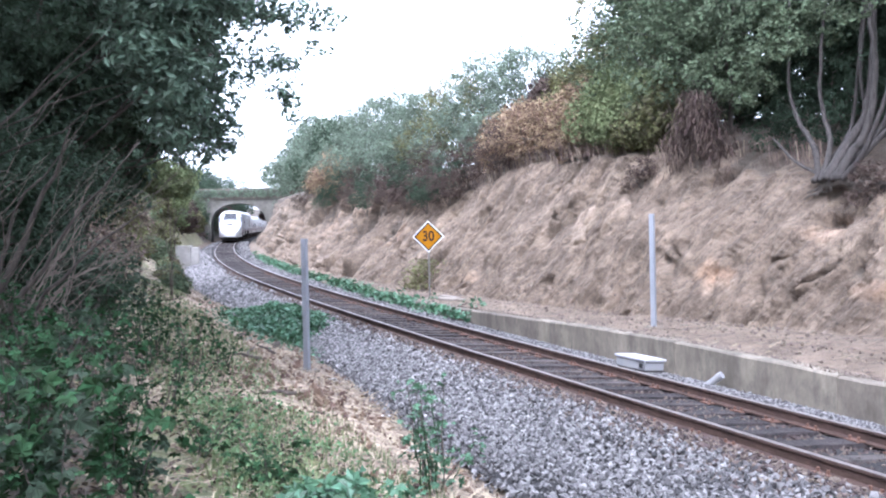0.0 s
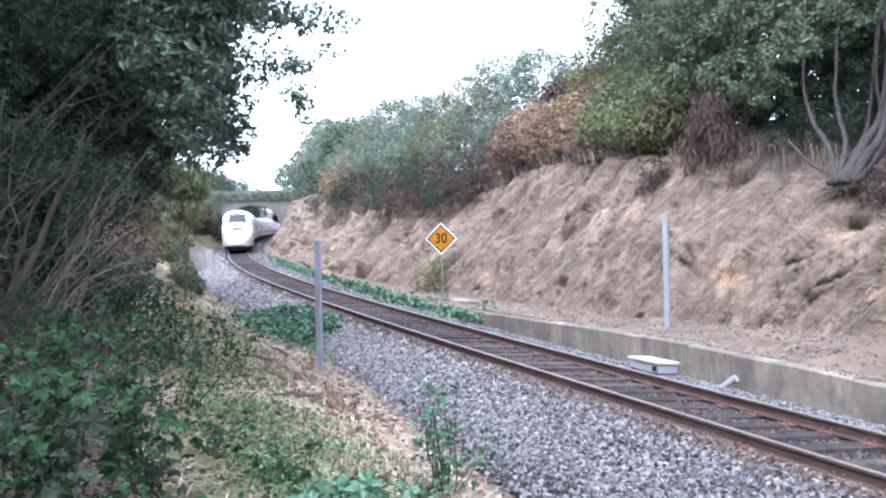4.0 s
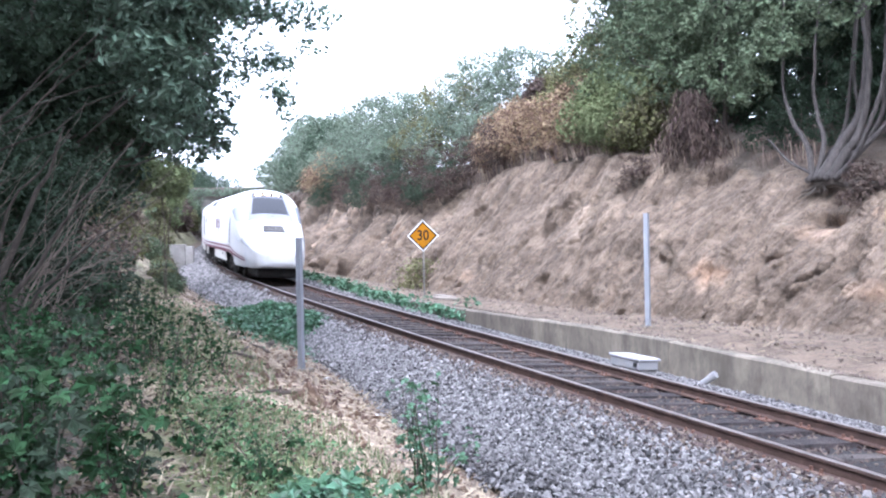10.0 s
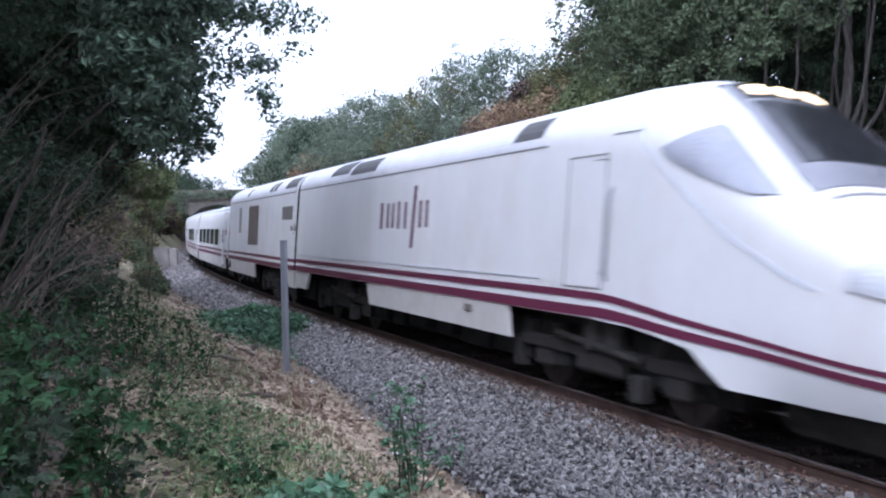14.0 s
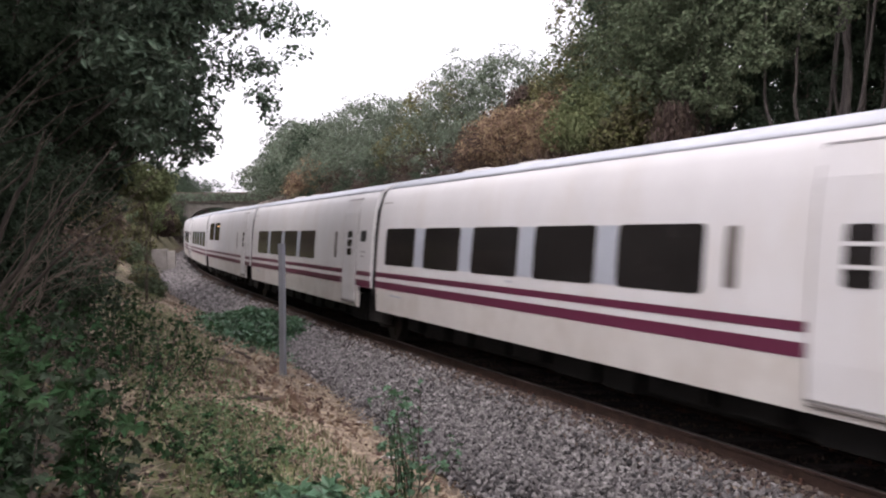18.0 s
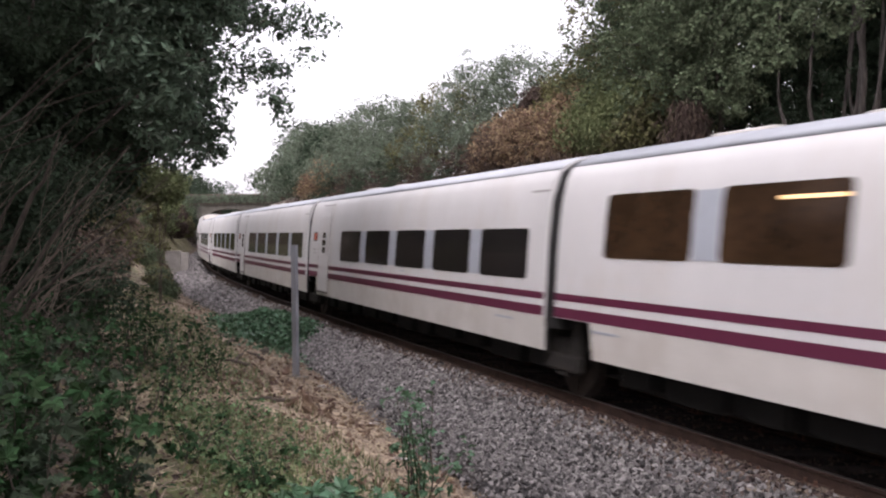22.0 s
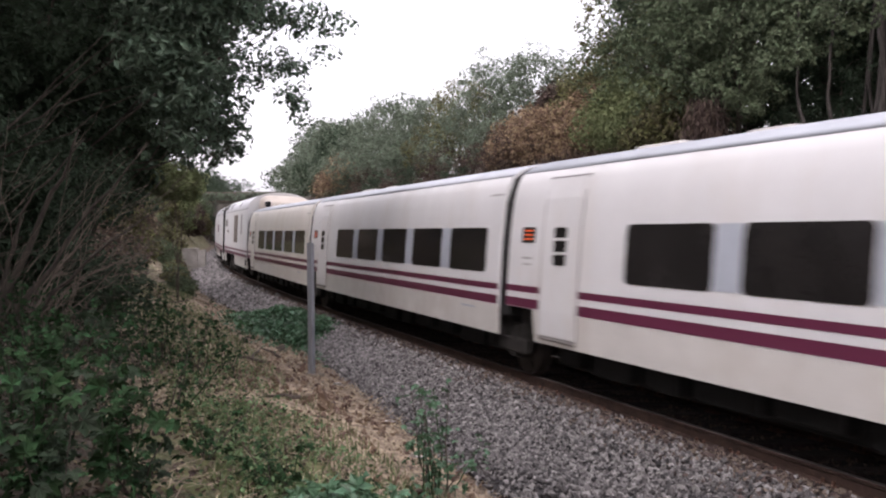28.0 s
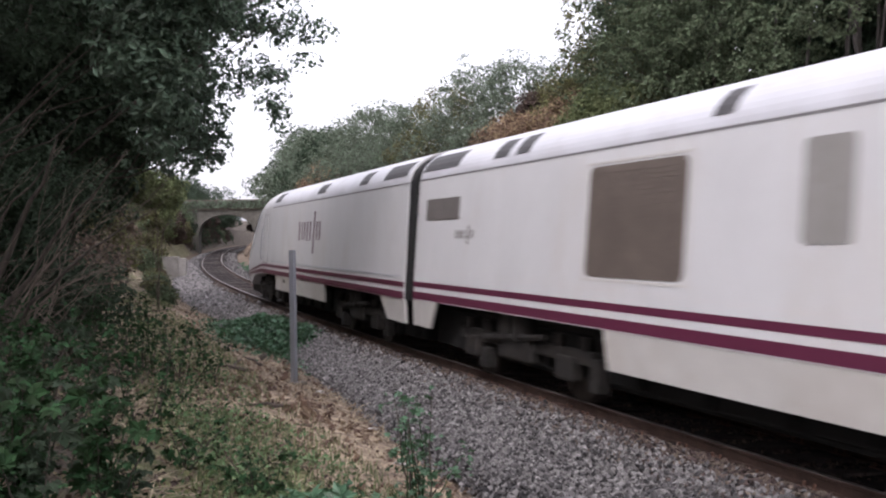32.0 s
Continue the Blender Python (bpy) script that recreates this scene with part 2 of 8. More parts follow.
# lightened and greyed leaf colour, with the haze over the bushes put in
M_LEAFPALE = mat("pale_green_leaf", (0.138, 0.168, 0.122), 0.75, var=0.3, scale=0.8, island=0.34, translucent=0.3, spec=0.1)
M_LEAFOLIVE = mat("olive_leaf", (0.12, 0.115, 0.05), 0.6, var=0.3, scale=1.0, island=0.55, translucent=0.22, spec=0.25)
M_LEAFLIGHT = mat("light_leaf", (0.17, 0.195, 0.095), 0.7, var=0.25, scale=1.0, island=0.4, translucent=0.3, spec=0.1)
M_LEAFRUST = mat("rusty_leaf", (0.262, 0.182, 0.122), 0.75, var=0.4, scale=1.5, island=0.6, translucent=0.25, spec=0.15)
M_LEAFBROWN = mat("dead_brown_leaf", (0.075, 0.052, 0.042), 0.8, var=0.3, scale=1.5, island=0.4, spec=0.2)
M_PALEPLANT = mat("pale_plant", (0.118, 0.170, 0.080), 0.6, var=0.3, scale=3, island=0.6, translucent=0.2, spec=0.2)
M_IVY = mat("ivy_leaf", (0.066, 0.138, 0.072), 0.45, var=0.25, scale=3, island=0.5, translucent=0.15, spec=0.4)
M_WEED = mat("weed_leaf", (0.031, 0.064, 0.026), 0.65, var=0.25, scale=4, island=0.6, translucent=0.2, spec=0.12)
M_GRASS = mat("grass_blade", (0.155, 0.182, 0.082), 0.7, var=0.3, scale=2, island=0.5, translucent=0.2)
M_LITTER = mat("dry_leaf", (0.265, 0.205, 0.15), 0.85, var=0.3, scale=2, island=0.5)
M_DARKLITTER = mat("deep_brown_leaf", (0.115, 0.082, 0.058), 0.85, var=0.35, scale=2, island=0.8)
M_DRYFERN = mat("dry_fern", (0.205, 0.152, 0.122), 0.9, var=0.3, scale=2, island=0.6, translucent=0.15)
M_RUBBLE = mat("fallen_soil", (0.17, 0.135, 0.11), 0.95, var=0.3, scale=5, bump=0.5, island=0.4)
M_CLOD = mat("brown_clod", (0.14, 0.09, 0.063), 0.95, var=0.3, scale=5, bump=0.5, island=0.5)
M_TWIGLITTER = mat("twig_litter", (0.17, 0.125, 0.095), 0.95, var=0.3, scale=4, island=0.7)
M_STRAW = mat("straw", (0.295, 0.232, 0.165), 0.85, var=0.25, scale=2, island=0.45)
M_WHITE = mat("train_white", (0.575, 0.57, 0.57), 0.5, var=0.045, scale=1.2, stain=0.3, stain_color=(0.47, 0.42, 0.36), stain_scale=0.9, spec=0.3, stretch=(1, 1, 0.45))
M_LOWWHITE = mat("skirt_white", (0.54, 0.52, 0.49), 0.5, var=0.07, scale=1.6, stain=0.4, stain_color=(0.36, 0.315, 0.265), stain_scale=0.9)
M_CREAM = mat("sooty_cream", (0.50, 0.44, 0.385), 0.5, var=0.08, scale=1.4, stain=0.35, stain_color=(0.4, 0.31, 0.22), stain_scale=0.8)
M_ROOF = mat("train_roof_grey", (0.42, 0.44, 0.48), 0.5, var=0.08, scale=1.2, stain=0.3, stain_color=(0.2, 0.19, 0.19))
# the sky's reflection on the white roof, put into a skin's colour
M_ROOFSKY = mat("train_roof_sky_grey", (0.53, 0.53, 0.555), 0.45, var=0.08, scale=1.2, stain=0.35, stain_color=(0.37, 0.35, 0.34))
M_PURPLE = mat("purple_stripe", (0.105, 0.020, 0.046), 0.4, var=0.06, scale=2)
M_LOGO = mat("logo_purple", (0.10, 0.04, 0.065), 0.45, var=0.05)
M_WINDSCREEN = mat("windscreen_glass", (0.02, 0.02, 0.024), 0.1, var=0.1, spec=0.5)
M_GLASS = mat("tinted_glass", (0.019, 0.017, 0.0165), 0.12, var=0.3, scale=1.5, spec=0.4)
M_PRINT = mat("faded_print", (0.36, 0.35, 0.34), 0.5, var=0.3, scale=8)
# warm light of the saloon painted as a brown glass colour
M_WARMGLASS = mat("lit_tinted_glass", (0.048, 0.027, 0.015), 0.15, var=0.5, scale=1.3, spec=0.45)
# pale base colour stands in for the sky mirrored in the glass
M_CABGLASS = mat("cab_glass", (0.28, 0.285, 0.32), 0.12, var=0.15, scale=1.0, spec=0.5)
M_PILLAR = mat("blue_grey_pillar", (0.36, 0.385, 0.43), 0.45, var=0.06)
M_GREY = mat("panel_grey", (0.15, 0.135, 0.125), 0.55, var=0.12, scale=3)
M_LENS = mat("lamp_lens", (0.46, 0.465, 0.49), 0.15, var=0.08, scale=4, spec=0.5)
M_INTAKE = mat("roof_intake", (0.055, 0.052, 0.052), 0.6, var=0.2, scale=4)
M_SHADEGREY = mat("panel_pale_grey", (0.27, 0.255, 0.24), 0.55, var=0.1, scale=3)
M_LINE = mat("panel_joint", (0.20, 0.19, 0.19), 0.7, var=0.05)
M_RUBBER = mat("black_rubber", (0.011, 0.0105, 0.0105), 0.85, var=0.2)
M_BOGIE = mat("sooty_iron", (0.030, 0.027, 0.025), 0.85, 0.2, var=0.5, scale=5, bump=0.3, stain=0.5, stain_color=(0.05, 0.04, 0.033), stain_scale=3)
# blacker copy of the bogie iron, with the shade under the floor in it
M_UNDER = mat("black_underframe", (0.011, 0.0105, 0.010), 0.9, var=0.4, scale=5, bump=0.3)
M_CREAMBODY = mat("cream_body", (0.575, 0.55, 0.505), 0.5, var=0.05, scale=1.2, stain=0.35, stain_color=(0.47, 0.41, 0.33), stain_scale=0.9, spec=0.3, stretch=(1, 1, 0.45))
M_WHEEL = mat("wheel_steel", (0.06, 0.05, 0.045), 0.5, 0.6, var=0.3, scale=6)


def glow(name, color, power):
    m = bpy.data.materials.new(name)
    m.use_nodes = True
    b = m.node_tree.nodes["Principled BSDF"]
    b.inputs["Base Color"].default_value = (*color, 1)
    b.inputs["Emission Color"].default_value, b.inputs["Emission Strength"].default_value = (*color, 1), power
    return m


M_LAMP = glow("lamp_glow", (1.0, 0.68, 0.34), 1.6)
M_WARMLAMP = glow("saloon_lamp", (1.0, 0.62, 0.28), 0.5)
M_LED = glow("amber_display", (0.7, 0.10, 0.02), 0.06)


# ---- builders ----
def mesh_np(name, verts, faces, material, smooth=False):
    """A mesh out of arrays: verts (n, 3), faces (m, 3) or (m, 4)."""
    me = bpy.data.meshes.new(name)
    verts, faces = np.asarray(verts, np.float32), np.asarray(faces, np.int32)
    k = faces.shape[1]
    me.vertices.add(len(verts))
    me.vertices.foreach_set("co", verts.ravel())
    me.loops.add(faces.size)
    me.loops.foreach_set("vertex_index", faces.ravel())
    me.polygons.add(len(faces))
    me.polygons.foreach_set("loop_start", np.arange(0, faces.size, k, dtype=np.int32))
    me.polygons.foreach_set("loop_total", np.full(len(faces), k, np.int32))
    me.polygons.foreach_set("use_smooth", np.full(len(faces), smooth))
    me.update(calc_edges=True)
    me.materials.append(material)
    return me


def bm_mesh(name, bm, material, smooth=False):
    me = bpy.data.meshes.new(name)
    bmesh.ops.recalc_face_normals(bm, faces=bm.faces)
    for f in bm.faces:
        f.smooth = smooth
    bm.to_mesh(me)
    bm.free()
    me.materials.append(material)
    return me


def part(name, bm, material, parent, label="", smooth=False):
    """One mesh object under a thing or under a part."""
    ob = new(name, bm if isinstance(bm, bpy.types.Mesh) else bm_mesh(name, bm, material, smooth))
    ob.parent = parent
    return tagged(ob, label)


def thing(name, m, label, category, group="", kind=""):
    ob = new(name)
    ob.matrix_world = m
    ob.empty_display_size = 0.2
    return tagged(ob, label, category, group, kind)


def box(x0, x1, y0, y1, z0, z1, bevel=0.0, bm=None):
    bm = bm or bmesh.new()
    r = bmesh.ops.create_cube(bm, size=1, matrix=Matrix.Translation(((x0 + x1) / 2, (y0 + y1) / 2, (z0 + z1) / 2)) @ Matrix.Diagonal((x1 - x0, y1 - y0, z1 - z0, 1)))
    if bevel:
        es = list({e for v in r["verts"] for e in v.link_edges})
        bmesh.ops.bevel(bm, geom=es, offset=bevel, segments=2, affect="EDGES", profile=0.5)
    return bm


def cyl(r, h, m, seg=16, r2=None, bm=None):
    bm = bm or bmesh.new()
    bmesh.ops.create_cone(bm, cap_ends=True, segments=seg, radius1=r, radius2=r if r2 is None else r2, depth=h, matrix=m)
    return bm


def tube(bm, pts, radii, seg=7):
    """A tapered limb along points."""
    rings, pts = [], [Vector(p) for p in pts]
    for i, (p, r) in enumerate(zip(pts, radii)):
        d = (pts[min(i + 1, len(pts) - 1)] - pts[max(i - 1, 0)]).normalized()
        a = d.orthogonal().normalized()
        b = d.cross(a)
        rings.append([bm.verts.new(p + (a * math.cos(k) + b * math.sin(k)) * r) for k in (2 * math.pi * j / seg for j in range(seg))])
    for r0, r1 in zip(rings, rings[1:]):
        best = min(range(seg), key=lambda o: sum((r0[j].co - r1[(j + o) % seg].co).length for j in range(0, seg, 2)))
        for j in range(seg):
            bm.faces.new((r0[j], r0[(j + 1) % seg], r1[(j + 1 + best) % seg], r1[(j + best) % seg]))
    for ring in (rings[0], rings[-1]):
        bm.faces.new(ring)
    return bm


def loft(bm, rings, close=True):
    vs = [[bm.verts.new(p) for p in r] for r in rings]
    for a, b in zip(vs, vs[1:]):
        for i in range(len(a) - 1):
            bm.faces.new((a[i], a[i + 1], b[i + 1], b[i]))
        if close:
            bm.faces.new((a[-1], a[0], b[0], b[-1]))
    for r in (vs[0], vs[-1]):
        if close:
            bm.faces.new(r)
    return bm


def wobble(p0, p1, n, amount, rng, sag=0.0):
    """Points of a crooked way from p0 to p1."""
    p0, p1 = np.array(p0, float), np.array(p1, float)
    w, out = np.zeros(3), []
    for i in range(n):
        f = i / (n - 1)
        if 0 < i:
            w = w * 0.7 + rng.normal(0, amount, 3)
        q = p0 + (p1 - p0) * f + w * math.sin(math.pi * min(1, f * 1.2 + 0.05)) - np.array((0, 0, sag * math.sin(math.pi * f)))
        out.append(tuple(q))
    return out


def hash3(ix, iy, iz):
    m = np.uint64(0xFFFFFFFF)
    u = lambda v, k: (v.astype(np.int64) & 0xFFFFFFFF).astype(np.uint64) * np.uint64(k) & m
    h = u(ix, 0x8DA6B343) ^ u(iy, 0xD8163841) ^ u(iz, 0xCB1AB31F)
    for k, r in ((0x85EBCA6B, 15), (0xC2B2AE35, 13), (0x27D4EB2F, 16)):
        h = ((h ^ (h >> np.uint64(r))) * np.uint64(k)) & m
    return ((h ^ (h >> np.uint64(15))) & np.uint64(0xFFFF)).astype(float) / 65535.0


def vnoise(p):
    p = np.asarray(p, float)
    i = np.floor(p).astype(np.int64)
    f = p - i
    f = f * f * (3 - 2 * f)
    out = 0
    for dx in (0, 1):
        for dy in (0, 1):
            for dz in (0, 1):
                w = (f[..., 0] if dx else 1 - f[..., 0]) * (f[..., 1] if dy else 1 - f[..., 1]) * (f[..., 2] if dz else 1 - f[..., 2])
                out = out + w * hash3(i[..., 0] + dx, i[..., 1] + dy, i[..., 2] + dz)
    return out


def fbm(p, octaves=4, gain=0.5):
    """Noise about -1 to 1."""
    out, a, s = 0, 1.0, 0
    p = np.asarray(p, float)
    for k in range(octaves):
        out = out + a * (vnoise(p * 2 ** k + 17.3 * k) * 2 - 1)
        s += a
        a *= gain
    return out / s


def leaf_mesh(name, centres, normals_up, size, rng, material, slim=0.5, spread=1.0):
    """A folded leaf at every centre, tilted at random; sizes vary."""
    n = len(centres)
    c = np.asarray(centres)
    d = rng.normal(0, 1, (n, 3)) * spread + np.asarray(normals_up)
    d /= np.linalg.norm(d, axis=1)[:, None] + 1e-9
    a = np.cross(d, rng.normal(0, 1, (n, 3)))
    a /= np.linalg.norm(a, axis=1)[:, None] + 1e-9
    b = np.cross(d, a)
    s = (size * rng.uniform(0.6, 1.35, n))[:, None]
    base, tip = c - a * s * 0.5, c + a * s * 0.5
    mid = c + d * s * 0.12
    left, right = mid + b * s * slim * 0.5, mid - b * s * slim * 0.5
    v = np.stack([base, left, tip, right], 1).reshape(-1, 3)
    k = np.arange(n)[:, None] * 4
    f = np.concatenate([k + np.array([[0, 1, 2]]), k + np.array([[0, 2, 3]])], 1).reshape(-1, 3)
    return mesh_np(name, v, f, material)


def lobed_leaves(name, centres, normals_up, size, rng, material):
    """Leaves of five pointed lobes that spread from the stalk, each a little folded."""
    n = len(centres)
    c = np.asarray(centres)
    d = rng.normal(0, 1, (n, 3)) * 0.5 + np.asarray(normals_up)
    d /= np.linalg.norm(d, axis=1)[:, None] + 1e-9
    a = np.cross(d, rng.normal(0, 1, (n, 3)))
    a /= np.linalg.norm(a, axis=1)[:, None] + 1e-9
    b = np.cross(d, a)
    s = (size * rng.uniform(0.45, 1.35, n))[:, None]
    vs = []
    for ang, ln in ((-1.75, 0.55), (-0.85, 0.8), (0.0, 1.0), (0.85, 0.8), (1.75, 0.55)):
        e, g = a * math.cos(ang) + b * math.sin(ang), b * math.cos(ang) - a * math.sin(ang)
        mid = c + e * s * ln * 0.5 + d * s * 0.07
        vs += [c, mid + g * s * 0.27, c + e * s * ln - d * s * 0.16, mid - g * s * 0.27]
    v = np.stack(vs, 1).reshape(-1, 3)
    k = np.arange(n * 5)[:, None] * 4
    f = np.concatenate([k + np.array([[0, 1, 2]]), k + np.array([[0, 2, 3]])], 1).reshape(-1, 3)
    return mesh_np(name, v, f, material)


def cloud(rng, lobes, n, clump=0.35, per=26, shell=0.55):
    """Leaf places and the way they face: small leafy tufts that crowd the outside of the lobes (x, y, z, rx, ry, rz)."""
    vol = np.array([l[3] * l[4] + l[4] * l[5] + l[3] * l[5] for l in lobes])
    out, face = [], []
    for l, share in zip(lobes, vol / vol.sum()):
        k = max(3, int(n * share / per))
        u = rng.normal(0, 1, (k, 3))
        u /= np.linalg.norm(u, axis=1)[:, None]
        r = (shell + (1 - shell) * rng.uniform(0, 1, k) ** 0.5) * (1 + 0.22 * fbm(u * 1.9 + np.array(l[:3]), 2))
        cc = np.array(l[:3]) + u * r[:, None] * np.array(l[3:6])
        sz = clump * rng.uniform(0.55, 1.45, k)
        d = rng.normal(0, 1, (k, per, 3)) + u[:, None] * 0.7
        d /= np.linalg.norm(d, axis=2)[..., None]
        q = d * (sz[:, None, None] * rng.uniform(0.55, 1.0, (k, per, 1))) * np.array((1, 1, 0.75))
        out.append((cc[:, None] + q).reshape(-1, 3))
        face.append((d + np.array((0, 0, 0.5))).reshape(-1, 3))
    return np.concatenate(out), np.concatenate(face)


# ---- the line of the track: s runs away from the camera, lat towards its side ----
KNOTS, BENDS = (-15, 10, 30, 50, 70, 95), (-0.00183, -0.00145, -0.00301, -0.00175, -0.00172, -0.00141)
_S = np.arange(-90, 320.1, 0.5)
_K = np.interp(_S, KNOTS, BENDS)
_H = np.concatenate([[0], np.cumsum((_K[1:] + _K[:-1]) * 0.25)])
_H += 1.95449 - np.interp(0, _S, _H)
_X = np.concatenate([[0], np.cumsum((np.cos(_H[1:]) + np.cos(_H[:-1])) * 0.25)])
_Y = np.concatenate([[0], np.cumsum((np.sin(_H[1:]) + np.sin(_H[:-1])) * 0.25)])
_X -= np.interp(0, _S, _X)
_Y += 18.594 - np.interp(0, _S, _Y)
GAUGE = 1.738


def rise(s):
    s = np.minimum(s, 110.0)
    return -0.00211 * s + 0.0000592 * s * s


def lean(s):
    return np.clip(0.087 - 0.00109 * np.asarray(s, float), 0.008, 0.095)


def at(s, lat, z):
    """A place by its way along the track, its distance from the centre line and its height."""
    s, lat = np.asarray(s, float), np.asarray(lat, float)
    h = np.interp(s, _S, _H)
    return np.stack(np.broadcast_arrays(np.interp(s, _S, _X) - np.sin(h) * lat, np.interp(s, _S, _Y) + np.cos(h) * lat, z + rise(s)), -1)


def on_track(s, lat, z):
    """The same on the canted track, z above the rails."""
    c = lean(s)
    l = (lat + GAUGE / 2) * np.cos(c) - z * np.sin(c) - GAUGE / 2
    return at(s, l, (lat + GAUGE / 2) * np.sin(c) + z * np.cos(c))


def heading(s):
    return math.degrees(float(np.interp(s, _S, _H)))


def stand(s, lat, z=0.0, turn=0.0):
    """A pose at a place along the track; local x runs along the track, away, and y towards the camera's side."""
    p = at(s, lat, z)
    return pose(*p, 0, 0, heading(s) + turn)


def track_place(x, y):
    d = (_X - x) ** 2 + (_Y - y) ** 2
    i = int(np.argmin(d))
    dx, dy = x - _X[i], y - _Y[i]
    return float(_S[i] + dx * math.cos(_H[i]) + dy * math.sin(_H[i])), float(-math.sin(_H[i]) * dx + math.cos(_H[i]) * dy)


# ---- the ground: one sheet, from horizon to horizon ----
STATIONS = (-60, -14, -9, -4, 0, 5, 10, 14, 25, 45, 70, 100, 160, 300)


def row(*v):
    return np.array(v, float)


# (lat, z) from the far side to the camera's side, one column for every station
PROFILE = []
PROFILE.append((row(*[-900] * 14), row(*[9] * 14)))
PROFILE.append((row(*[-120] * 14), row(*[8.0] * 14)))
PROFILE.append((row(*[-16] * 14), row(4.4, 4.4, 4.6, 5.0, 5.4, 5.6, 5.8, 5.6, 5.8, 6.0, 6.5, 7.0, 7, 7)))
PROFILE.append((row(*[-9.5] * 14), row(3.3, 3.3, 3.4, 3.9, 4.6, 5.0, 5.0, 4.6, 5.0, 5.2, 5.8, 6.4, 6.4, 6.4)))
PROFILE.append((row(-7.4, -7.4, -7.4, -7.1, -7.1, -7.1, -7.2, -7.1, -6.9, -6.6, -6.4, -6.4, -6.4, -6.4), row(2.6, 2.7, 2.75, 3.0, 3.75, 4.25, 4.35, 3.75, 4.1, 4.3, 4.7, 5.2, 5.2, 5.2)))
PROFILE.append((row(-6.4, -6.4, -6.4, -6.0, -5.7, -5.6, -5.6, -5.5, -5.3, -5.0, -4.9, -5.0, -5, -5), row(1.5, 1.6, 1.6, 1.75, 1.9, 1.9, 1.9, 1.75, 1.8, 1.9, 2.2, 2.4, 2.4, 2.4)))
PROFILE.append((row(-5.8, -5.8, -5.7, -5.2, -4.9, -4.6, -4.4, -4.3, -4.0, -3.8, -3.7, -3.8, -3.8, -3.8), row(0.4, 0.4, 0.38, 0.22, 0.1, 0.0, -0.08, -0.12, -0.2, -0.2, -0.15, -0.1, -0.1, -0.1)))
PROFILE.append((row(*[-2.66] * 14), row(0.12, 0.12, 0.14, 0.19, 0.1, 0.0, -0.14, -0.22, -0.3, -0.3, -0.28, -0.25, -0.25, -0.25)))
PROFILE.append((row(*[-2.5] * 14), row(*[-0.6] * 6, -0.45, -0.42, -0.4, -0.4, -0.4, -0.4, -0.4, -0.4)))
PROFILE.append((row(*[0] * 14), row(*[-0.55] * 14)))
PROFILE.append((row(2.9, 2.9, 2.9, 2.5, 2.3, 2.3, 2.4, 2.6, 3.0, 3.0, 2.6, 2.4, 2.4, 2.4), row(*[-0.42] * 14)))
PROFILE.append((row(3.6, 3.6, 3.5, 3.1, 2.9, 2.9, 3.0, 3.3, 3.7, 3.7, 3.1, 2.8, 2.8, 2.8), row(*[-0.22] * 8, -0.3, -0.2, -0.1, 0, 0, 0)))
PROFILE.append((row(4.6, 4.6, 4.6, 4.2, 4.0, 4.0, 4.0, 4.1, 4.4, 4.5, 4.1, 3.6, 3.6, 3.6), row(0.1, 0.1, 0.1, 0.05, 0.05, 0.0, 0.0, 0.05, 0.2, 0.5, 0.8, 1.2, 1.2, 1.2)))
PROFILE.append((row(7.2, 7.2, 7.2, 7.0, 6.8, 6.6, 6.5, 6.4, 6.2, 6.0, 5.6, 5.0, 5, 5), row(0.85, 0.85, 0.8, 0.75, 0.75, 0.75, 0.8, 0.95, 1.5, 2.0, 2.6, 3.2, 3.2, 3.2)))
PROFILE.append((row(11, 11, 10.5, 10.5, 10.5, 10.5, 10, 10, 9.5, 9, 9, 8, 8, 8), row(1.9, 1.9, 1.8, 1.8, 2.0, 2.2, 2.6, 3.0, 3.8, 4.4, 5.0, 5.6, 5.6, 5.6)))
PROFILE.append((row(*[17] * 14), row(4.6, 4.6, 4.6, 4.6, 4.8, 5, 5, 5, 5.4, 5.8, 6, 6.6, 6.6, 6.6)))
PROFILE.append((row(*[120] * 14), row(*[8.0] * 14)))
PROFILE.append((row(*[900] * 14), row(*[9] * 14)))
P_LAT, P_Z = np.array([p[0] for p in PROFILE]), np.array([p[1] for p in PROFILE])
SUB = (3, 6, 8, 14, 64, 52, 16, 2, 4, 6, 6, 10, 22, 22, 12, 8, 3)


def section(s, k):
    """lat and z of the knot line k (a fraction runs between two knots) at s."""
    i = np.clip(np.floor(k).astype(int), 0, len(PROFILE) - 2)
    f = k - i

    def val(tab):
        cols = np.stack([np.interp(s, STATIONS, tab[j]) for j in range(len(PROFILE))], 0)
        return np.take_along_axis(cols, i[None], 0)[0] * (1 - f) + np.take_along_axis(cols, (i + 1)[None], 0)[0] * f
    return val(P_LAT), val(P_Z)


def ground_z(s, lat):
    """Height of the ground at a place, without its roughness."""
    a = [float(np.interp(s, STATIONS, c)) for c in P_LAT]
    b = [float(np.interp(s, STATIONS, c)) for c in P_Z]
    return float(np.interp(lat, a, b))


def smooth(a, lo, hi):
    f = np.clip((a - lo) / (hi - lo), 0, 1)
    return f * f * (3 - 2 * f)


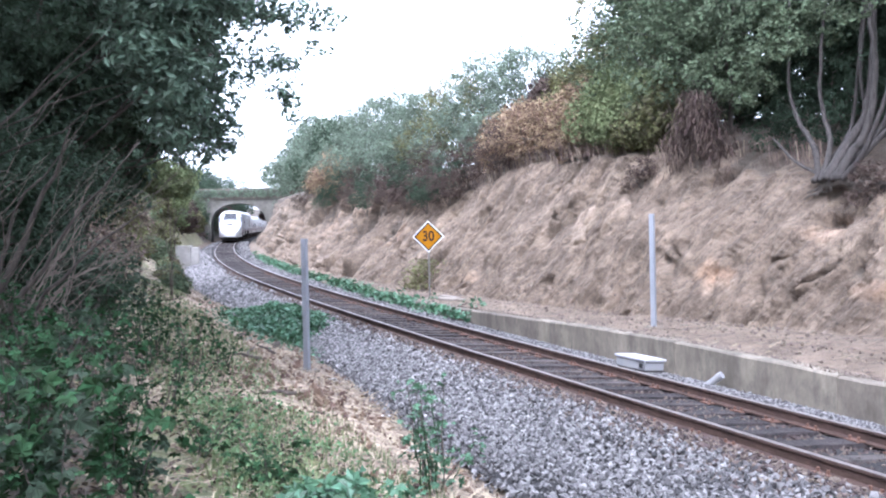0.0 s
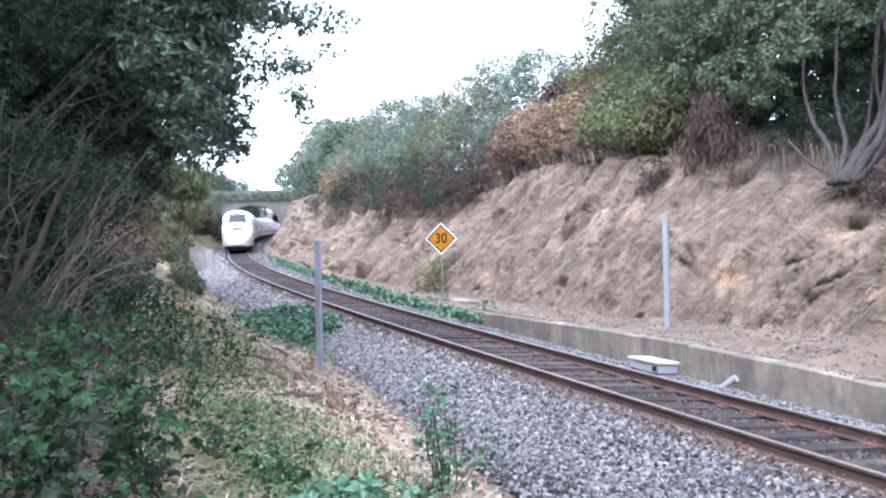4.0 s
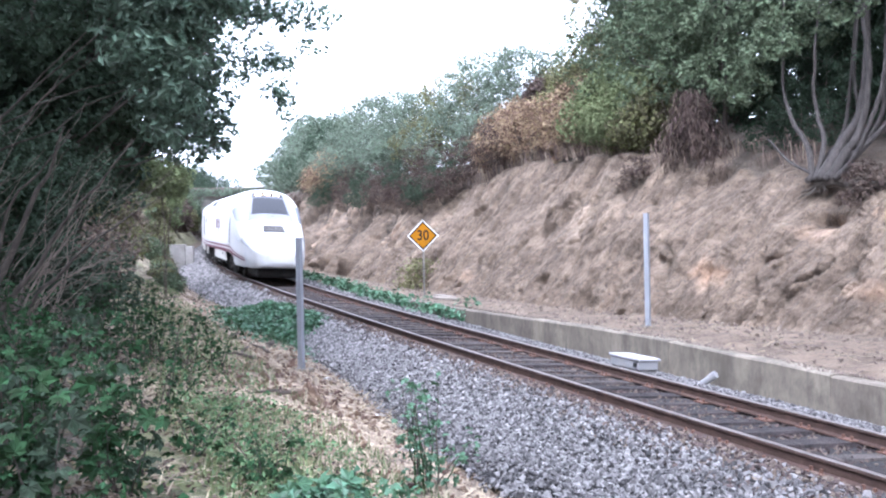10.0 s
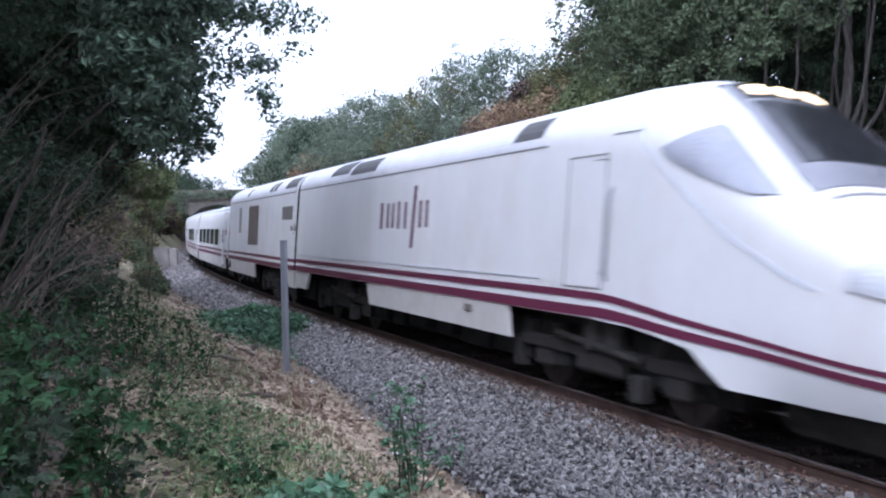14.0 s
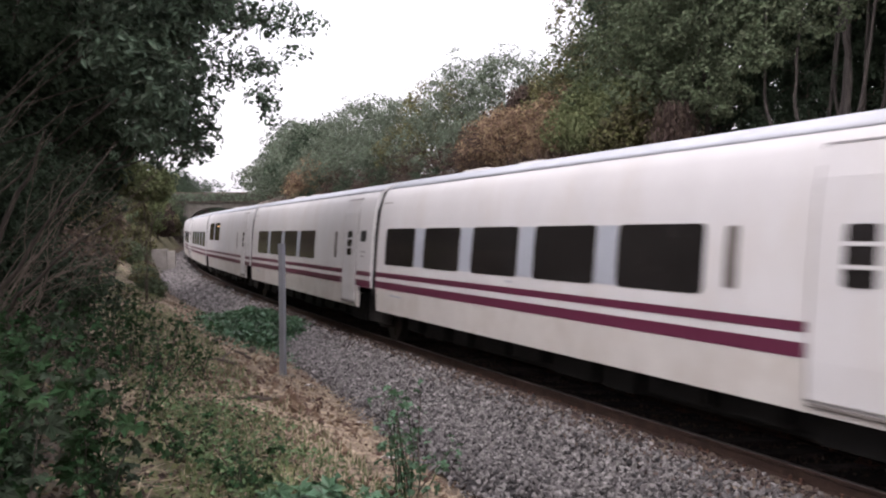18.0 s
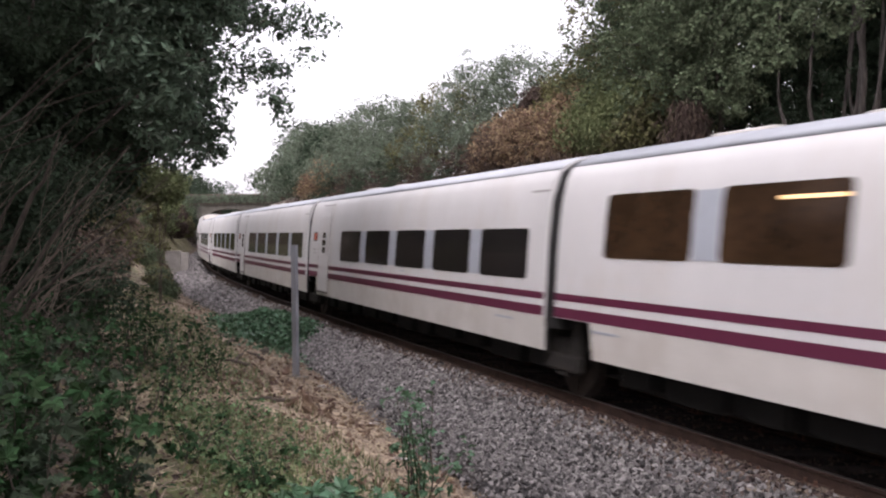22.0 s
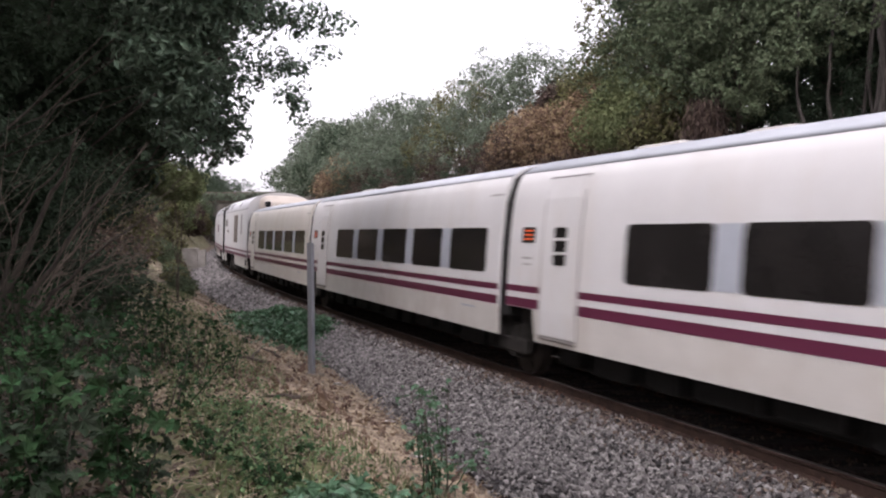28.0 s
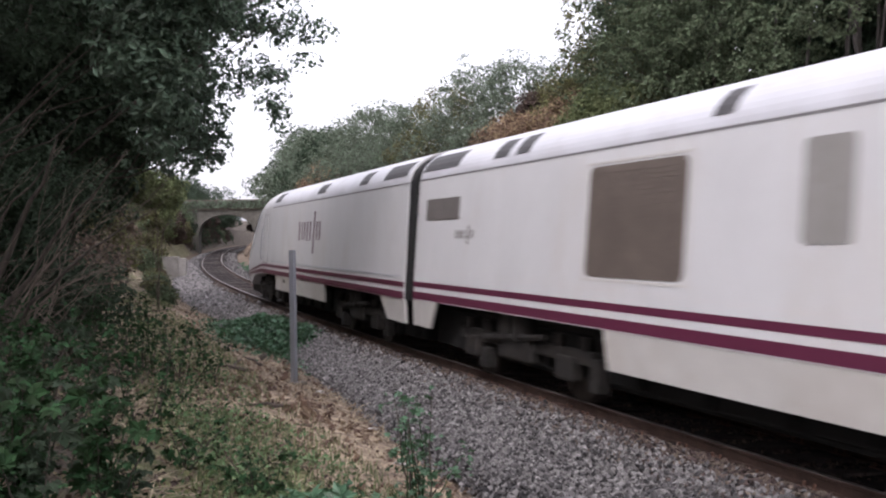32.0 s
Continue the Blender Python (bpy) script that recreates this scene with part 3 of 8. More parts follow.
def make_ground():
    ks = np.concatenate([[i + j / n for j in range(n)] for i, n in enumerate(SUB)] + [[len(SUB)]])
    ss = np.concatenate([np.array([-60, -45, -34, -26, -21]), np.arange(-18, -11, 0.12), np.arange(-11, 13, 0.06), np.arange(13, 30, 0.1), np.arange(30, 46, 0.25), np.arange(46, 110, 0.8), np.array([112, 120, 135, 160, 200, 250, 310])])
    S, Kk = np.meshgrid(ss, ks, indexing="ij")
    lat, z = section(S.ravel(), Kk.ravel())
    S, Kk = S.ravel(), Kk.ravel()
    p = at(S, lat, z)
    # roughness: gullies and ledges on the cut bank, clods elsewhere
    bank = smooth(Kk, 3.2, 4.1) * (1 - smooth(Kk, 5.9, 6.4))
    q = np.stack([S, Kk * 0.0, p[:, 2]], -1)
    warp = fbm(q * np.array((0.5, 1, 0.6)) + 3, 3)
    gully = np.abs(fbm(np.stack([S * 1.15 + warp * 0.9 + p[:, 2] * 0.4, Kk * 0, p[:, 2] * 0.22], -1), 4))
    rough = fbm(p * 1.1 + 9, 5, 0.6)
    chunk = np.abs(fbm(p * np.array((2.3, 2.3, 3.1)), 4, 0.6))
    fine = np.abs(fbm(p * 4.5 + 5, 4, 0.65))
    crag = np.abs(fbm(p * np.array((1.3, 1.3, 0.9)) + 31, 4, 0.55))
    rill = np.abs(fbm(np.stack([S * 2.9 + warp * 0.8 + p[:, 2] * 0.9, Kk * 0 + 7, p[:, 2] * 0.25], -1), 3))
    # small broken ledges with overhanging lips, and loose crumbs
    slant = S + 0.3 * p[:, 2] + 0.5 * warp
    fl = fbm(np.stack([slant * 3.0, Kk * 0 + 3, p[:, 2] * 0.7 - 0.12 * S], -1), 4, 0.6)
    lip = smooth(fl, -0.06, 0.05) - 0.6 * smooth(fl, 0.05, 0.5)
    streak = np.abs(fbm(np.stack([slant * 1.7, Kk * 0 + 11, p[:, 2] * 0.22], -1), 4, 0.6))
    crumb = np.abs(fbm(p * 9.0 + 2, 3, 0.6))
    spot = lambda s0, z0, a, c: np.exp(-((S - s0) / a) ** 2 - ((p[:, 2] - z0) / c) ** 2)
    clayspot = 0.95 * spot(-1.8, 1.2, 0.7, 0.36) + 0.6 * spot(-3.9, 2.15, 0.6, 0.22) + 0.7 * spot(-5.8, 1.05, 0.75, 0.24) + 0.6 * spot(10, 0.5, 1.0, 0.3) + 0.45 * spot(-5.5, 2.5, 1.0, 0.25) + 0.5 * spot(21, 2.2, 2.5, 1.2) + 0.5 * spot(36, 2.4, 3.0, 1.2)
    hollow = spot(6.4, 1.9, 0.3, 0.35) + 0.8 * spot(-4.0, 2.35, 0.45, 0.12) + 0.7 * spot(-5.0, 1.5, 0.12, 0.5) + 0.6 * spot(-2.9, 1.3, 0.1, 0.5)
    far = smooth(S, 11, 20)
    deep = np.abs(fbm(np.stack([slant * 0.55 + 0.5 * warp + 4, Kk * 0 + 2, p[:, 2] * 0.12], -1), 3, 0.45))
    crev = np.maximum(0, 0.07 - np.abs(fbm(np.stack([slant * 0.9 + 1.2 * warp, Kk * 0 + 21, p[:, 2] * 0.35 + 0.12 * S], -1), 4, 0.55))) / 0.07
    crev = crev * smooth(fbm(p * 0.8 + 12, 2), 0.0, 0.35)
    flake = fbm(np.stack([slant * 6.5, Kk * 0 + 8, p[:, 2] * 1.5 - 0.3 * S], -1), 3, 0.6)
    flake = smooth(flake, -0.05, 0.06) - 0.7 * smooth(flake, 0.06, 0.6)
    push = bank * (0.14 * (lip - 0.3) + 0.065 * (flake - 0.3) + 0.035 * (crumb - 0.3) + 0.46 * (streak - 0.3) + 0.12 * rough - (0.7 + 0.5 * far) * (0.3 - gully) + 0.3 * (rill - 0.3) + 0.1 * (chunk - 0.3) + 0.13 * (fine - 0.3) + 0.2 * (crag - 0.25)
                   - 0.75 * crev + (1.0 + 2.2 * far) * (deep - 0.3) + 0.35 * fbm(p * 0.35 + 3, 2) - 0.7 * hollow)
    h = np.interp(S, _S, _H)
    fade = 1 - smooth(np.abs(S - 20), 60, 110)
    out = np.stack([-np.sin(h), np.cos(h), h * 0 + 0.35], -1)
    p = p + out * (push * fade * 0.6)[:, None]
    side = smooth(Kk, 11.3, 12.2) * (1 - smooth(Kk, 16, 17))
    p[:, 2] += side * (0.10 * fbm(p * 1.3, 4, 0.55) + 0.05 * fbm(p * 5, 3)) + (1 - bank) * smooth(Kk, 5.6, 6.2) * (1 - smooth(Kk, 6.9, 7.0)) * 0.07 * fbm(p * 3, 4)
    p[:, 2] += (1 - smooth(Kk, 2.5, 3.4)) * 0.35 * fbm(p * 0.35, 3)
    ni, nj = len(ss), len(ks)
    i, j = np.meshgrid(np.arange(ni - 1), np.arange(nj - 1), indexing="ij")
    a = (i * nj + j).ravel()
    faces = np.stack([a, a + 1, a + nj + 1, a + nj], 1)[:, ::-1]
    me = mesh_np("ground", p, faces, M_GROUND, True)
    n1 = fbm(p * 0.5 + 40, 4)
    tone = fbm(np.stack([slant * 0.9, Kk * 0 + 5, p[:, 2] * 0.7], -1) + 60, 4, 0.55)
    nearside = smooth(Kk, 10.6, 11.2)
    wood = smooth(S, 88, 97) * smooth(np.abs(lat), 2.5, 3.2)
    zones = {
        "pale": bank * (0.12 + 0.4 * tone + 0.25 * smooth(p[:, 2], 0.8, 2.4) - 0.1 + 0.4 * n1 + 0.2 * rough + 0.5 * (rill - 0.28) + 0.9 * (streak - 0.28)) + smooth(Kk, 5.8, 6.3) * (1 - smooth(Kk, 7, 7.3)) * (0.12 + 0.5 * n1),
        "clay": bank * (clayspot * 1.0 + 0.9 * (0.22 - rill) * smooth(n1, -0.1, 0.5) + far * 0.35 * smooth(deep, 0.2, 0.5)) - 0.1,
        "litter": nearside * (0.42 - 0.35 * smooth(lat, 6, 8) + 0.3 * n1) - 0.9 * (1 - nearside) + smooth(2.9 - Kk, 0, 1) * 1.2 - 0.4 * wood,
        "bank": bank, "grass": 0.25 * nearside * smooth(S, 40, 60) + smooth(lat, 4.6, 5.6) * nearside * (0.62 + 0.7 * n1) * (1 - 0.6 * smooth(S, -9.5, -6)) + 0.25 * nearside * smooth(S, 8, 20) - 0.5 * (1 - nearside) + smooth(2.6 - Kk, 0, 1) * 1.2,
        # humus under plants; in crevices and hollows it paints shade into the soil
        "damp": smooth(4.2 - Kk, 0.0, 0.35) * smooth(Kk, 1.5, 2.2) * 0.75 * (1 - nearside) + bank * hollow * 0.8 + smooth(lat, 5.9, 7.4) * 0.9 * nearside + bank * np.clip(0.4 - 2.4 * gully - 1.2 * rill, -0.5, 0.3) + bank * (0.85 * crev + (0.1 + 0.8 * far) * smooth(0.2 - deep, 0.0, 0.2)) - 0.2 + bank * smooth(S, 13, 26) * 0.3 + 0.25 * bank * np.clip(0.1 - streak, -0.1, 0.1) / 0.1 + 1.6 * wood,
    }
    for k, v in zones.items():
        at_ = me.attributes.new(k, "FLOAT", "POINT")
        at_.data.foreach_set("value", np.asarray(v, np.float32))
    return tagged(new("ground", me), "eroded sandy railway cutting with clay banks, dry litter and grass", "ground", kind="structure")


make_ground()


# ---- ballast ----
def stones(name, pos, size, rng, material):
    """Angular stones: jittered, squashed lumps with eight facets."""
    n = len(pos)
    octa = np.array([(1, 0, 0), (-1, 0, 0), (0, 1, 0), (0, -1, 0), (0, 0, 1), (0, 0, -1)], float) * 0.68
    v = octa[None] + rng.uniform(-0.34, 0.34, (n, 6, 3))
    v *= (rng.uniform(0.55, 1.2, (n, 1, 3)) * np.asarray(size).reshape(-1, 1, 1))
    q = rng.normal(0, 1, (n, 4))
    q /= np.linalg.norm(q, axis=1)[:, None]
    w, x, y, z = q.T
    R = np.stack([1 - 2 * (y * y + z * z), 2 * (x * y - z * w), 2 * (x * z + y * w), 2 * (x * y + z * w), 1 - 2 * (x * x + z * z), 2 * (y * z - x * w),
                  2 * (x * z - y * w), 2 * (y * z + x * w), 1 - 2 * (x * x + y * y)], 1).reshape(n, 3, 3)
    v = np.einsum("nij,nkj->nki", R, v) + np.asarray(pos)[:, None]
    f = np.array([(0, 2, 4), (2, 1, 4), (1, 3, 4), (3, 0, 4), (2, 0, 5), (1, 2, 5), (3, 1, 5), (0, 3, 5)])
    return mesh_np(name, v.reshape(-1, 3), (np.arange(n)[:, None, None] * 6 + f).reshape(-1, 3), material)


BED = ((-2.46, -0.24), (-2.0, -0.21), (-1.5, -0.205), (-0.9, -0.196), (0.9, -0.196), (1.12, -0.14), (1.5, -0.15), (2.1, -0.32), (3.05, -0.52), (3.3, -0.6))


def bed_z(lat):
    return np.interp(lat, [b[0] for b in BED], [b[1] for b in BED])


def bed_spread(s):
    """How far the ballast reaches towards the camera's side, as a factor."""
    return np.interp(s, (-60, -12, -8, -3, 1, 30, 60), (1.16, 1.10, 1.0, 0.80, 0.76, 0.92, 0.85))


def bed_at(s, lat, up=0.0):
    k = np.where(lat > 1.5, 1.5 + (lat - 1.5) * bed_spread(s), lat)
    return on_track(s, k, bed_z(lat) + up)


def make_ballast():
    rng = np.random.default_rng(5)
    lats = np.array([-2.46, -2.2, -2, -1.8, -1.5, -1.2, -0.9, -0.3, 0.3, 0.9, 1.02, 1.12, 1.3, 1.5, 1.8, 2.1, 2.4, 2.7, 3.05, 3.3])
    ss = np.concatenate([np.arange(-40, 40, 0.3), np.arange(40, 200, 2.0)])
    S, L = np.meshgrid(ss, lats, indexing="ij")
    p = bed_at(S.ravel(), L.ravel())
    p[:, 2] += 0.03 * fbm(p * 4, 3)
    nj = len(lats)
    i, j = np.meshgrid(np.arange(len(ss) - 1), np.arange(nj - 1), indexing="ij")
    a = (i * nj + j).ravel()
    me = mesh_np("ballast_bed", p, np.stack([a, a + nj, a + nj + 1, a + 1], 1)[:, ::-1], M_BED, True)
    bed = tagged(new("ballast_bed", me), "crushed stone bed under the rails, black for gap shade, rusty beside them", "ballast", kind="structure")
    # loose stones: close together near the camera, larger and sparser further off
    pos, size = ([], []), ([], [])
    for s0, s1, n, sz in ((-24, -15, 6000, 0.06), (-15, -9, 17500, 0.041), (-9, -4, 16500, 0.042), (-4, 2, 15500, 0.043), (2, 12, 17000, 0.052), (12, 45, 13000, 0.10), (45, 100, 4500, 0.16)):
        s, l = rng.uniform(s0, s1, n), 1.12 + 2.35 * rng.uniform(0, 1, n) ** 0.9
        keep = rng.uniform(0, 1, n) > np.maximum(smooth(l, 2.6, 3.4) * 0.85, 0.93 * smooth(1.8 - l, 0.0, 0.45))
        s, l = s[keep], l[keep]
        q, w = bed_at(s, l, 0.005 + rng.uniform(0, 0.045, len(s))), sz * rng.uniform(0.5, 1.45, len(s))
        # share of lightened stones grows with distance, in place of haze
        paler = rng.uniform(0, 1, len(s)) < smooth(s, -9, 3)
        for k, pick in enumerate((~paler, paler)):
            pos[k].append(q[pick])
            size[k].append(w[pick])
        n2 = n // 4
        s, l = rng.uniform(s0, s1, n2), -rng.uniform(1.15, 2.42, n2)
        pos[0].append(bed_at(s, l, 0.012))
        size[0].append(sz * rng.uniform(0.6, 1.3, n2))
    tagged(new("ballast_stones", stones("ballast_stones", np.concatenate(pos[0]), np.concatenate(size[0]), rng, M_STONE)), "loose grey crushed ballast stones on the shoulder", "ballast", kind="stuff")
    tagged(new("dusty_stones", stones("dusty_stones", np.concatenate(pos[1]), np.concatenate(size[1]), rng, M_HAZESTONE)), "pale ballast stones further along the line, haze put into their colour", "ballast", kind="stuff")
    pos, size = [], []
    for s0, s1, n, sz in ((-15, 2, 12000, 0.042), (2, 30, 6000, 0.06)):
        s, l = rng.uniform(s0, s1, n), rng.uniform(-1.35, 1.35, n)
        pos.append(bed_at(s, l, rng.uniform(-0.02, 0.014, n)))
        size.append(sz * rng.uniform(0.5, 1.2, n))
    tagged(new("track_stones", stones("track_stones", np.concatenate(pos), np.concatenate(size), rng, M_RUSTBED)), "rust-stained small stones between the sleepers", "ballast", kind="stuff")
    n = 24000
    s, l = rng.uniform(-22, 30, n), 0.96 + 0.95 * rng.uniform(0, 1, n) ** 1.3
    tagged(new("rusty_stones", stones("rusty_stones", bed_at(s, l, 0.016), 0.045 * rng.uniform(0.5, 1.4, n), rng, M_RUSTSTONE)), "rust-stained ballast stones against the rail", "ballast", kind="stuff")
    return bed


make_ballast()


# ---- track ----
def track_pose(s, lat=0.0, z=0.0):
    """Pose on the canted track: local x along it, away; y to the camera's side."""
    p, a, b = on_track(s, lat, z), on_track(s + 0.5, lat, z), on_track(s, lat + 1, z)
    x, y = Vector(a - p).normalized(), Vector(b - p).normalized()
    zz = x.cross(y)
    m = Matrix((x, y, zz)).transposed().to_4x4()
    m.translation = p
    return m


def rail(side):
    prof = [(-0.065, -0.16), (0.065, -0.16), (0.065, -0.145), (0.012, -0.125), (0.012, -0.045), (0.036, -0.035), (0.036, -0.008), (0.024, 0.0), (-0.024, 0.0), (-0.036, -0.008), (-0.036, -0.035),
            (-0.012, -0.045), (-0.012, -0.125), (-0.065, -0.145)]
    ss = np.concatenate([np.arange(-40, 60, 1.0), np.arange(60, 220, 2.0)])
    v = np.concatenate([on_track(ss, side * GAUGE / 2 + a, b)[:, None] for a, b in prof], 1)
    n = len(prof)
    f = [(i * n + j, i * n + (j + 1) % n, (i + 1) * n + (j + 1) % n, (i + 1) * n + j) for i in range(len(ss) - 1) for j in range(n)]
    me = mesh_np("rail", v.reshape(-1, 3), f, M_RAIL)
    me.materials.append(M_RAILTOP)
    me.polygons.foreach_set("material_index", np.array([1 if j in (6, 7, 8) else 0 for _ in range(len(ss) - 1) for j in range(n)], np.int32))
    return me


def make_track():
    track = thing("railway_track", Matrix(), "rusty broad-gauge rails on old dark timber sleepers", "railway track", kind="structure")
    for side in (1, -1):
        part("rail", rail(side), M_RAIL, track, "rusty steel rail with a worn bright head")
    rng = np.random.default_rng(8)
    sleepers = []
    for k in range(5):
        bm = box(-0.12, 0.12, -1.3, 1.3, -0.30, -0.163, 0.015)
        for v in bm.verts:
            v.co += Vector(rng.normal(0, 0.006, 3))
        sleepers.append(bm_mesh("sleeper", bm, M_SLEEPER))
    bm = bmesh.new()
    box(-0.10, 0.10, -0.15, 0.15, -0.162, -0.146, 0.004, bm)
    for x, y in ((-0.06, 0.10), (0.06, -0.10), (0.06, 0.10), (-0.06, -0.10)):
        cyl(0.018, 0.05, pose(x, y, -0.13), 6, bm=bm)
    plate = bm_mesh("tie_plate", bm, M_PLATE)
    s, i = -19.0, 0
    while s < 150:
        ob = part("sleeper", sleepers[i % 5], M_SLEEPER, track)
        ob.matrix_world = track_pose(s + rng.normal(0, 0.015)) @ pose(0, rng.normal(0, 0.06), rng.normal(0, 0.009), rng.normal(0, 0.4), 0, rng.normal(0, 1.4))
        if s < 30:
            for y in (-GAUGE / 2, GAUGE / 2):
                pl = part("tie_plate", plate, M_PLATE, ob)
                pl.matrix_local = pose(0, y, 0.002)
        s += 0.6
        i += 1


make_track()


# ---- the low wall beside the track, in cast lengths ----
def make_wall():
    wall = thing("retaining_wall", Matrix(), "low weathered concrete retaining wall with dark stains", "wall", kind="structure")
    rng = random.Random(4)
    cuts = [-30, -24.5, -19.0, -13.6, -8.2, -4.6, 0.4, 5.6, 9.4, 12.0]
    top = lambda s: float(np.interp(s, (-30, -9, -4, 2, 6, 12), (0.12, 0.15, 0.21, 0.07, -0.03, -0.17)))
    for a, b in zip(cuts, cuts[1:]):
        bm = bmesh.new()
        n = max(3, int((b - a) / 0.45))
        dz = rng.uniform(-0.015, 0.015)
        rings = []
        for i in range(n + 1):
            s = a + 0.006 + (b - a - 0.012) * i / n
            t = top(s) + dz + rng.uniform(-0.008, 0.008)
            lat = -2.47 + rng.uniform(-0.006, 0.006)
            rings.append([tuple(at(s, l, z)) for l, z in ((lat, -0.75), (lat, t - 0.025), (lat - 0.03, t), (lat - 0.24, t + 0.005), (lat - 0.27, t - 0.03), (lat - 0.27, -0.75))])
        part("wall_length", loft(bm, rings), M_CONCRETE, wall)
    # soil and chips spilt over the back of its top
    nr = np.random.default_rng(14)
    n = 4200
    s, u = nr.uniform(-15, 12, n), nr.uniform(0, 1, n) ** 0.6
    u = np.maximum(u, 0.75 - 0.7 * vnoise(np.stack([s * 0.9, s * 0, s * 0], -1)))
    z = np.array([top(v) for v in s]) + 0.012
    tagged(new("wall_soil", stones("wall_soil", at(s, -2.5 - 0.26 * u, z), 0.03 * nr.uniform(0.3, 1.3, n), nr, M_RUBBLE)), "soil and chips spilt on top of the low wall", "soil", kind="stuff")


make_wall()


# ---- posts, sign, box and pipe beside the track ----
def make_post(s, lat, height, label, tilt=0.0):
    z = ground_z(s, lat)
    post = thing("marker_post", stand(s, lat, z - 0.05) @ pose(0, 0, 0, tilt, 0, 35), label, "post", "steel posts beside the track")
    bm = bmesh.new()
    prof = [(-0.05, 0.035), (-0.05, -0.035), (-0.043, -0.035), (-0.043, 0.028), (0.043, 0.028), (0.043, -0.035), (0.05, -0.035), (0.05, 0.035)]
    loft(bm, [[(x, y, zz) for x, y in prof] for zz in (-0.3, height * 0.5, height + 0.05)])
    part("upright", bm, M_GALV, post)
    bm = box(-0.16, 0.16, -0.16, 0.16, 0.0, 0.07, 0.02)
    part("footing", bm, M_CONCRETE, post, "small concrete footing")
    for k in range(4):
        part("bolt", cyl(0.012, 0.02, pose(0, -0.036, height - 0.15 - 0.35 * k, 90, 0, 0), 8), M_PLATE, post)


make_post(-2.5, 3.62, 2.28, "grey galvanised channel post standing in dry litter", 0.6)
make_post(-2.45, -3.6, 2.32, "grey galvanised channel post on the ledge below the bank", -0.5)


def make_sign():
    s, lat = 10.3, -3.5
    z = ground_z(s, lat)
    p = at(s, lat, z)
    yaw = math.degrees(math.atan2(p[1], p[0]))
    sign = thing("speed_sign", pose(*p, 0, 0, yaw - 90), "amber diamond speed sign, white and black border, on thin post", "railway sign")
    part("pole", cyl(0.03, 2.2, pose(0, 0.05, 0.95), 12), M_GREY, sign, "thin rusty grey pole")
    c = 1.93 - z

    def diamond(h, y0, y1):
        bm = bmesh.new()
        pts = [(0, h), (h, 0), (0, -h), (-h, 0)]
        f = [bm.verts.new((a, y0, c + b)) for a, b in pts]
        g = [bm.verts.new((a, y1, c + b)) for a, b in pts]
        bm.faces.new(f)
        bm.faces.new(g)
        for i in range(4):
            bm.faces.new((f[i], f[(i + 1) % 4], g[(i + 1) % 4], g[i]))
        return bm
    part("plate", diamond(0.54, 0.0, 0.02), M_SIGNWHITE, sign, "white diamond plate")
    part("border", diamond(0.49, -0.006, 0.0), M_SIGNBLACK, sign, "black border")
    part("face", diamond(0.425, -0.012, -0.006), M_SIGNYELLOW, sign, "amber face")
    cu = bpy.data.curves.new("number", "FONT")
    cu.body, cu.size, cu.align_x, cu.align_y, cu.extrude, cu.offset = "30", 0.48, "CENTER", "CENTER", 0.003, 0.010
    tmp = new("tmp", cu)
    me = bpy.data.meshes.new_from_object(tmp.evaluated_get(bpy.context.evaluated_depsgraph_get()))
    bpy.data.objects.remove(tmp)
    bpy.data.curves.remove(cu)
    me.materials.clear()
    me.materials.append(M_SIGNBLACK)
    num = part("number", me, M_SIGNBLACK, sign, "black number 30")
    num.matrix_local = pose(0, -0.016, c, 90, 0, 0) @ Matrix.Diagonal((0.86, 1, 1, 1))
    for dz in (-0.2, 0.2):
        part("clamp", box(-0.06, 0.06, 0.02, 0.09, c + dz - 0.02, c + dz + 0.02, 0.005), M_GALV, sign)


make_sign()


def make_box():
    s, lat = -4.25, -2.0
    m = track_pose(s, lat, 0)
    th = thing("trackside_box", m @ pose(0, 0, -0.26, 0, 0, 4), "pale grey metal cable box with a white lid on two feet", "cable box")
    part("body", box(-0.40, 0.40, -0.21, 0.21, 0.10, 0.26, 0.012), M_BOXWHITE, th)
    part("lid", box(-0.43, 0.43, -0.24, 0.24, 0.26, 0.305, 0.012), M_BOXLID, th, "white lid")
    for x in (-0.28, 0.28):
        part("foot", box(x - 0.07, x + 0.07, -0.17, 0.17, -0.09, 0.10, 0.01), M_GREY, th)
    part("latch", box(-0.34, -0.26, 0.212, 0.235, 0.14, 0.22, 0.005), M_RUBBER, th)
    p = on_track(-5.6, -2.12, -0.37)
    q = on_track(-6.05, -2.3, -0.02)
    pipe = thing("drain_pipe", Matrix.Translation(p), "pale grey plastic pipe stub leaning on the wall", "pipe")
    bm = tube(bmesh.new(), [(0, 0, -0.05), tuple(q - p)], (0.055, 0.055), 14)
    part("tube", bm, M_BOXWHITE, pipe)
    part("collar", tube(bmesh.new(), [tuple((q - p) * 0.86), tuple((q - p) * 1.02)], (0.064, 0.064), 14), M_BOXWHITE, pipe)


make_box()


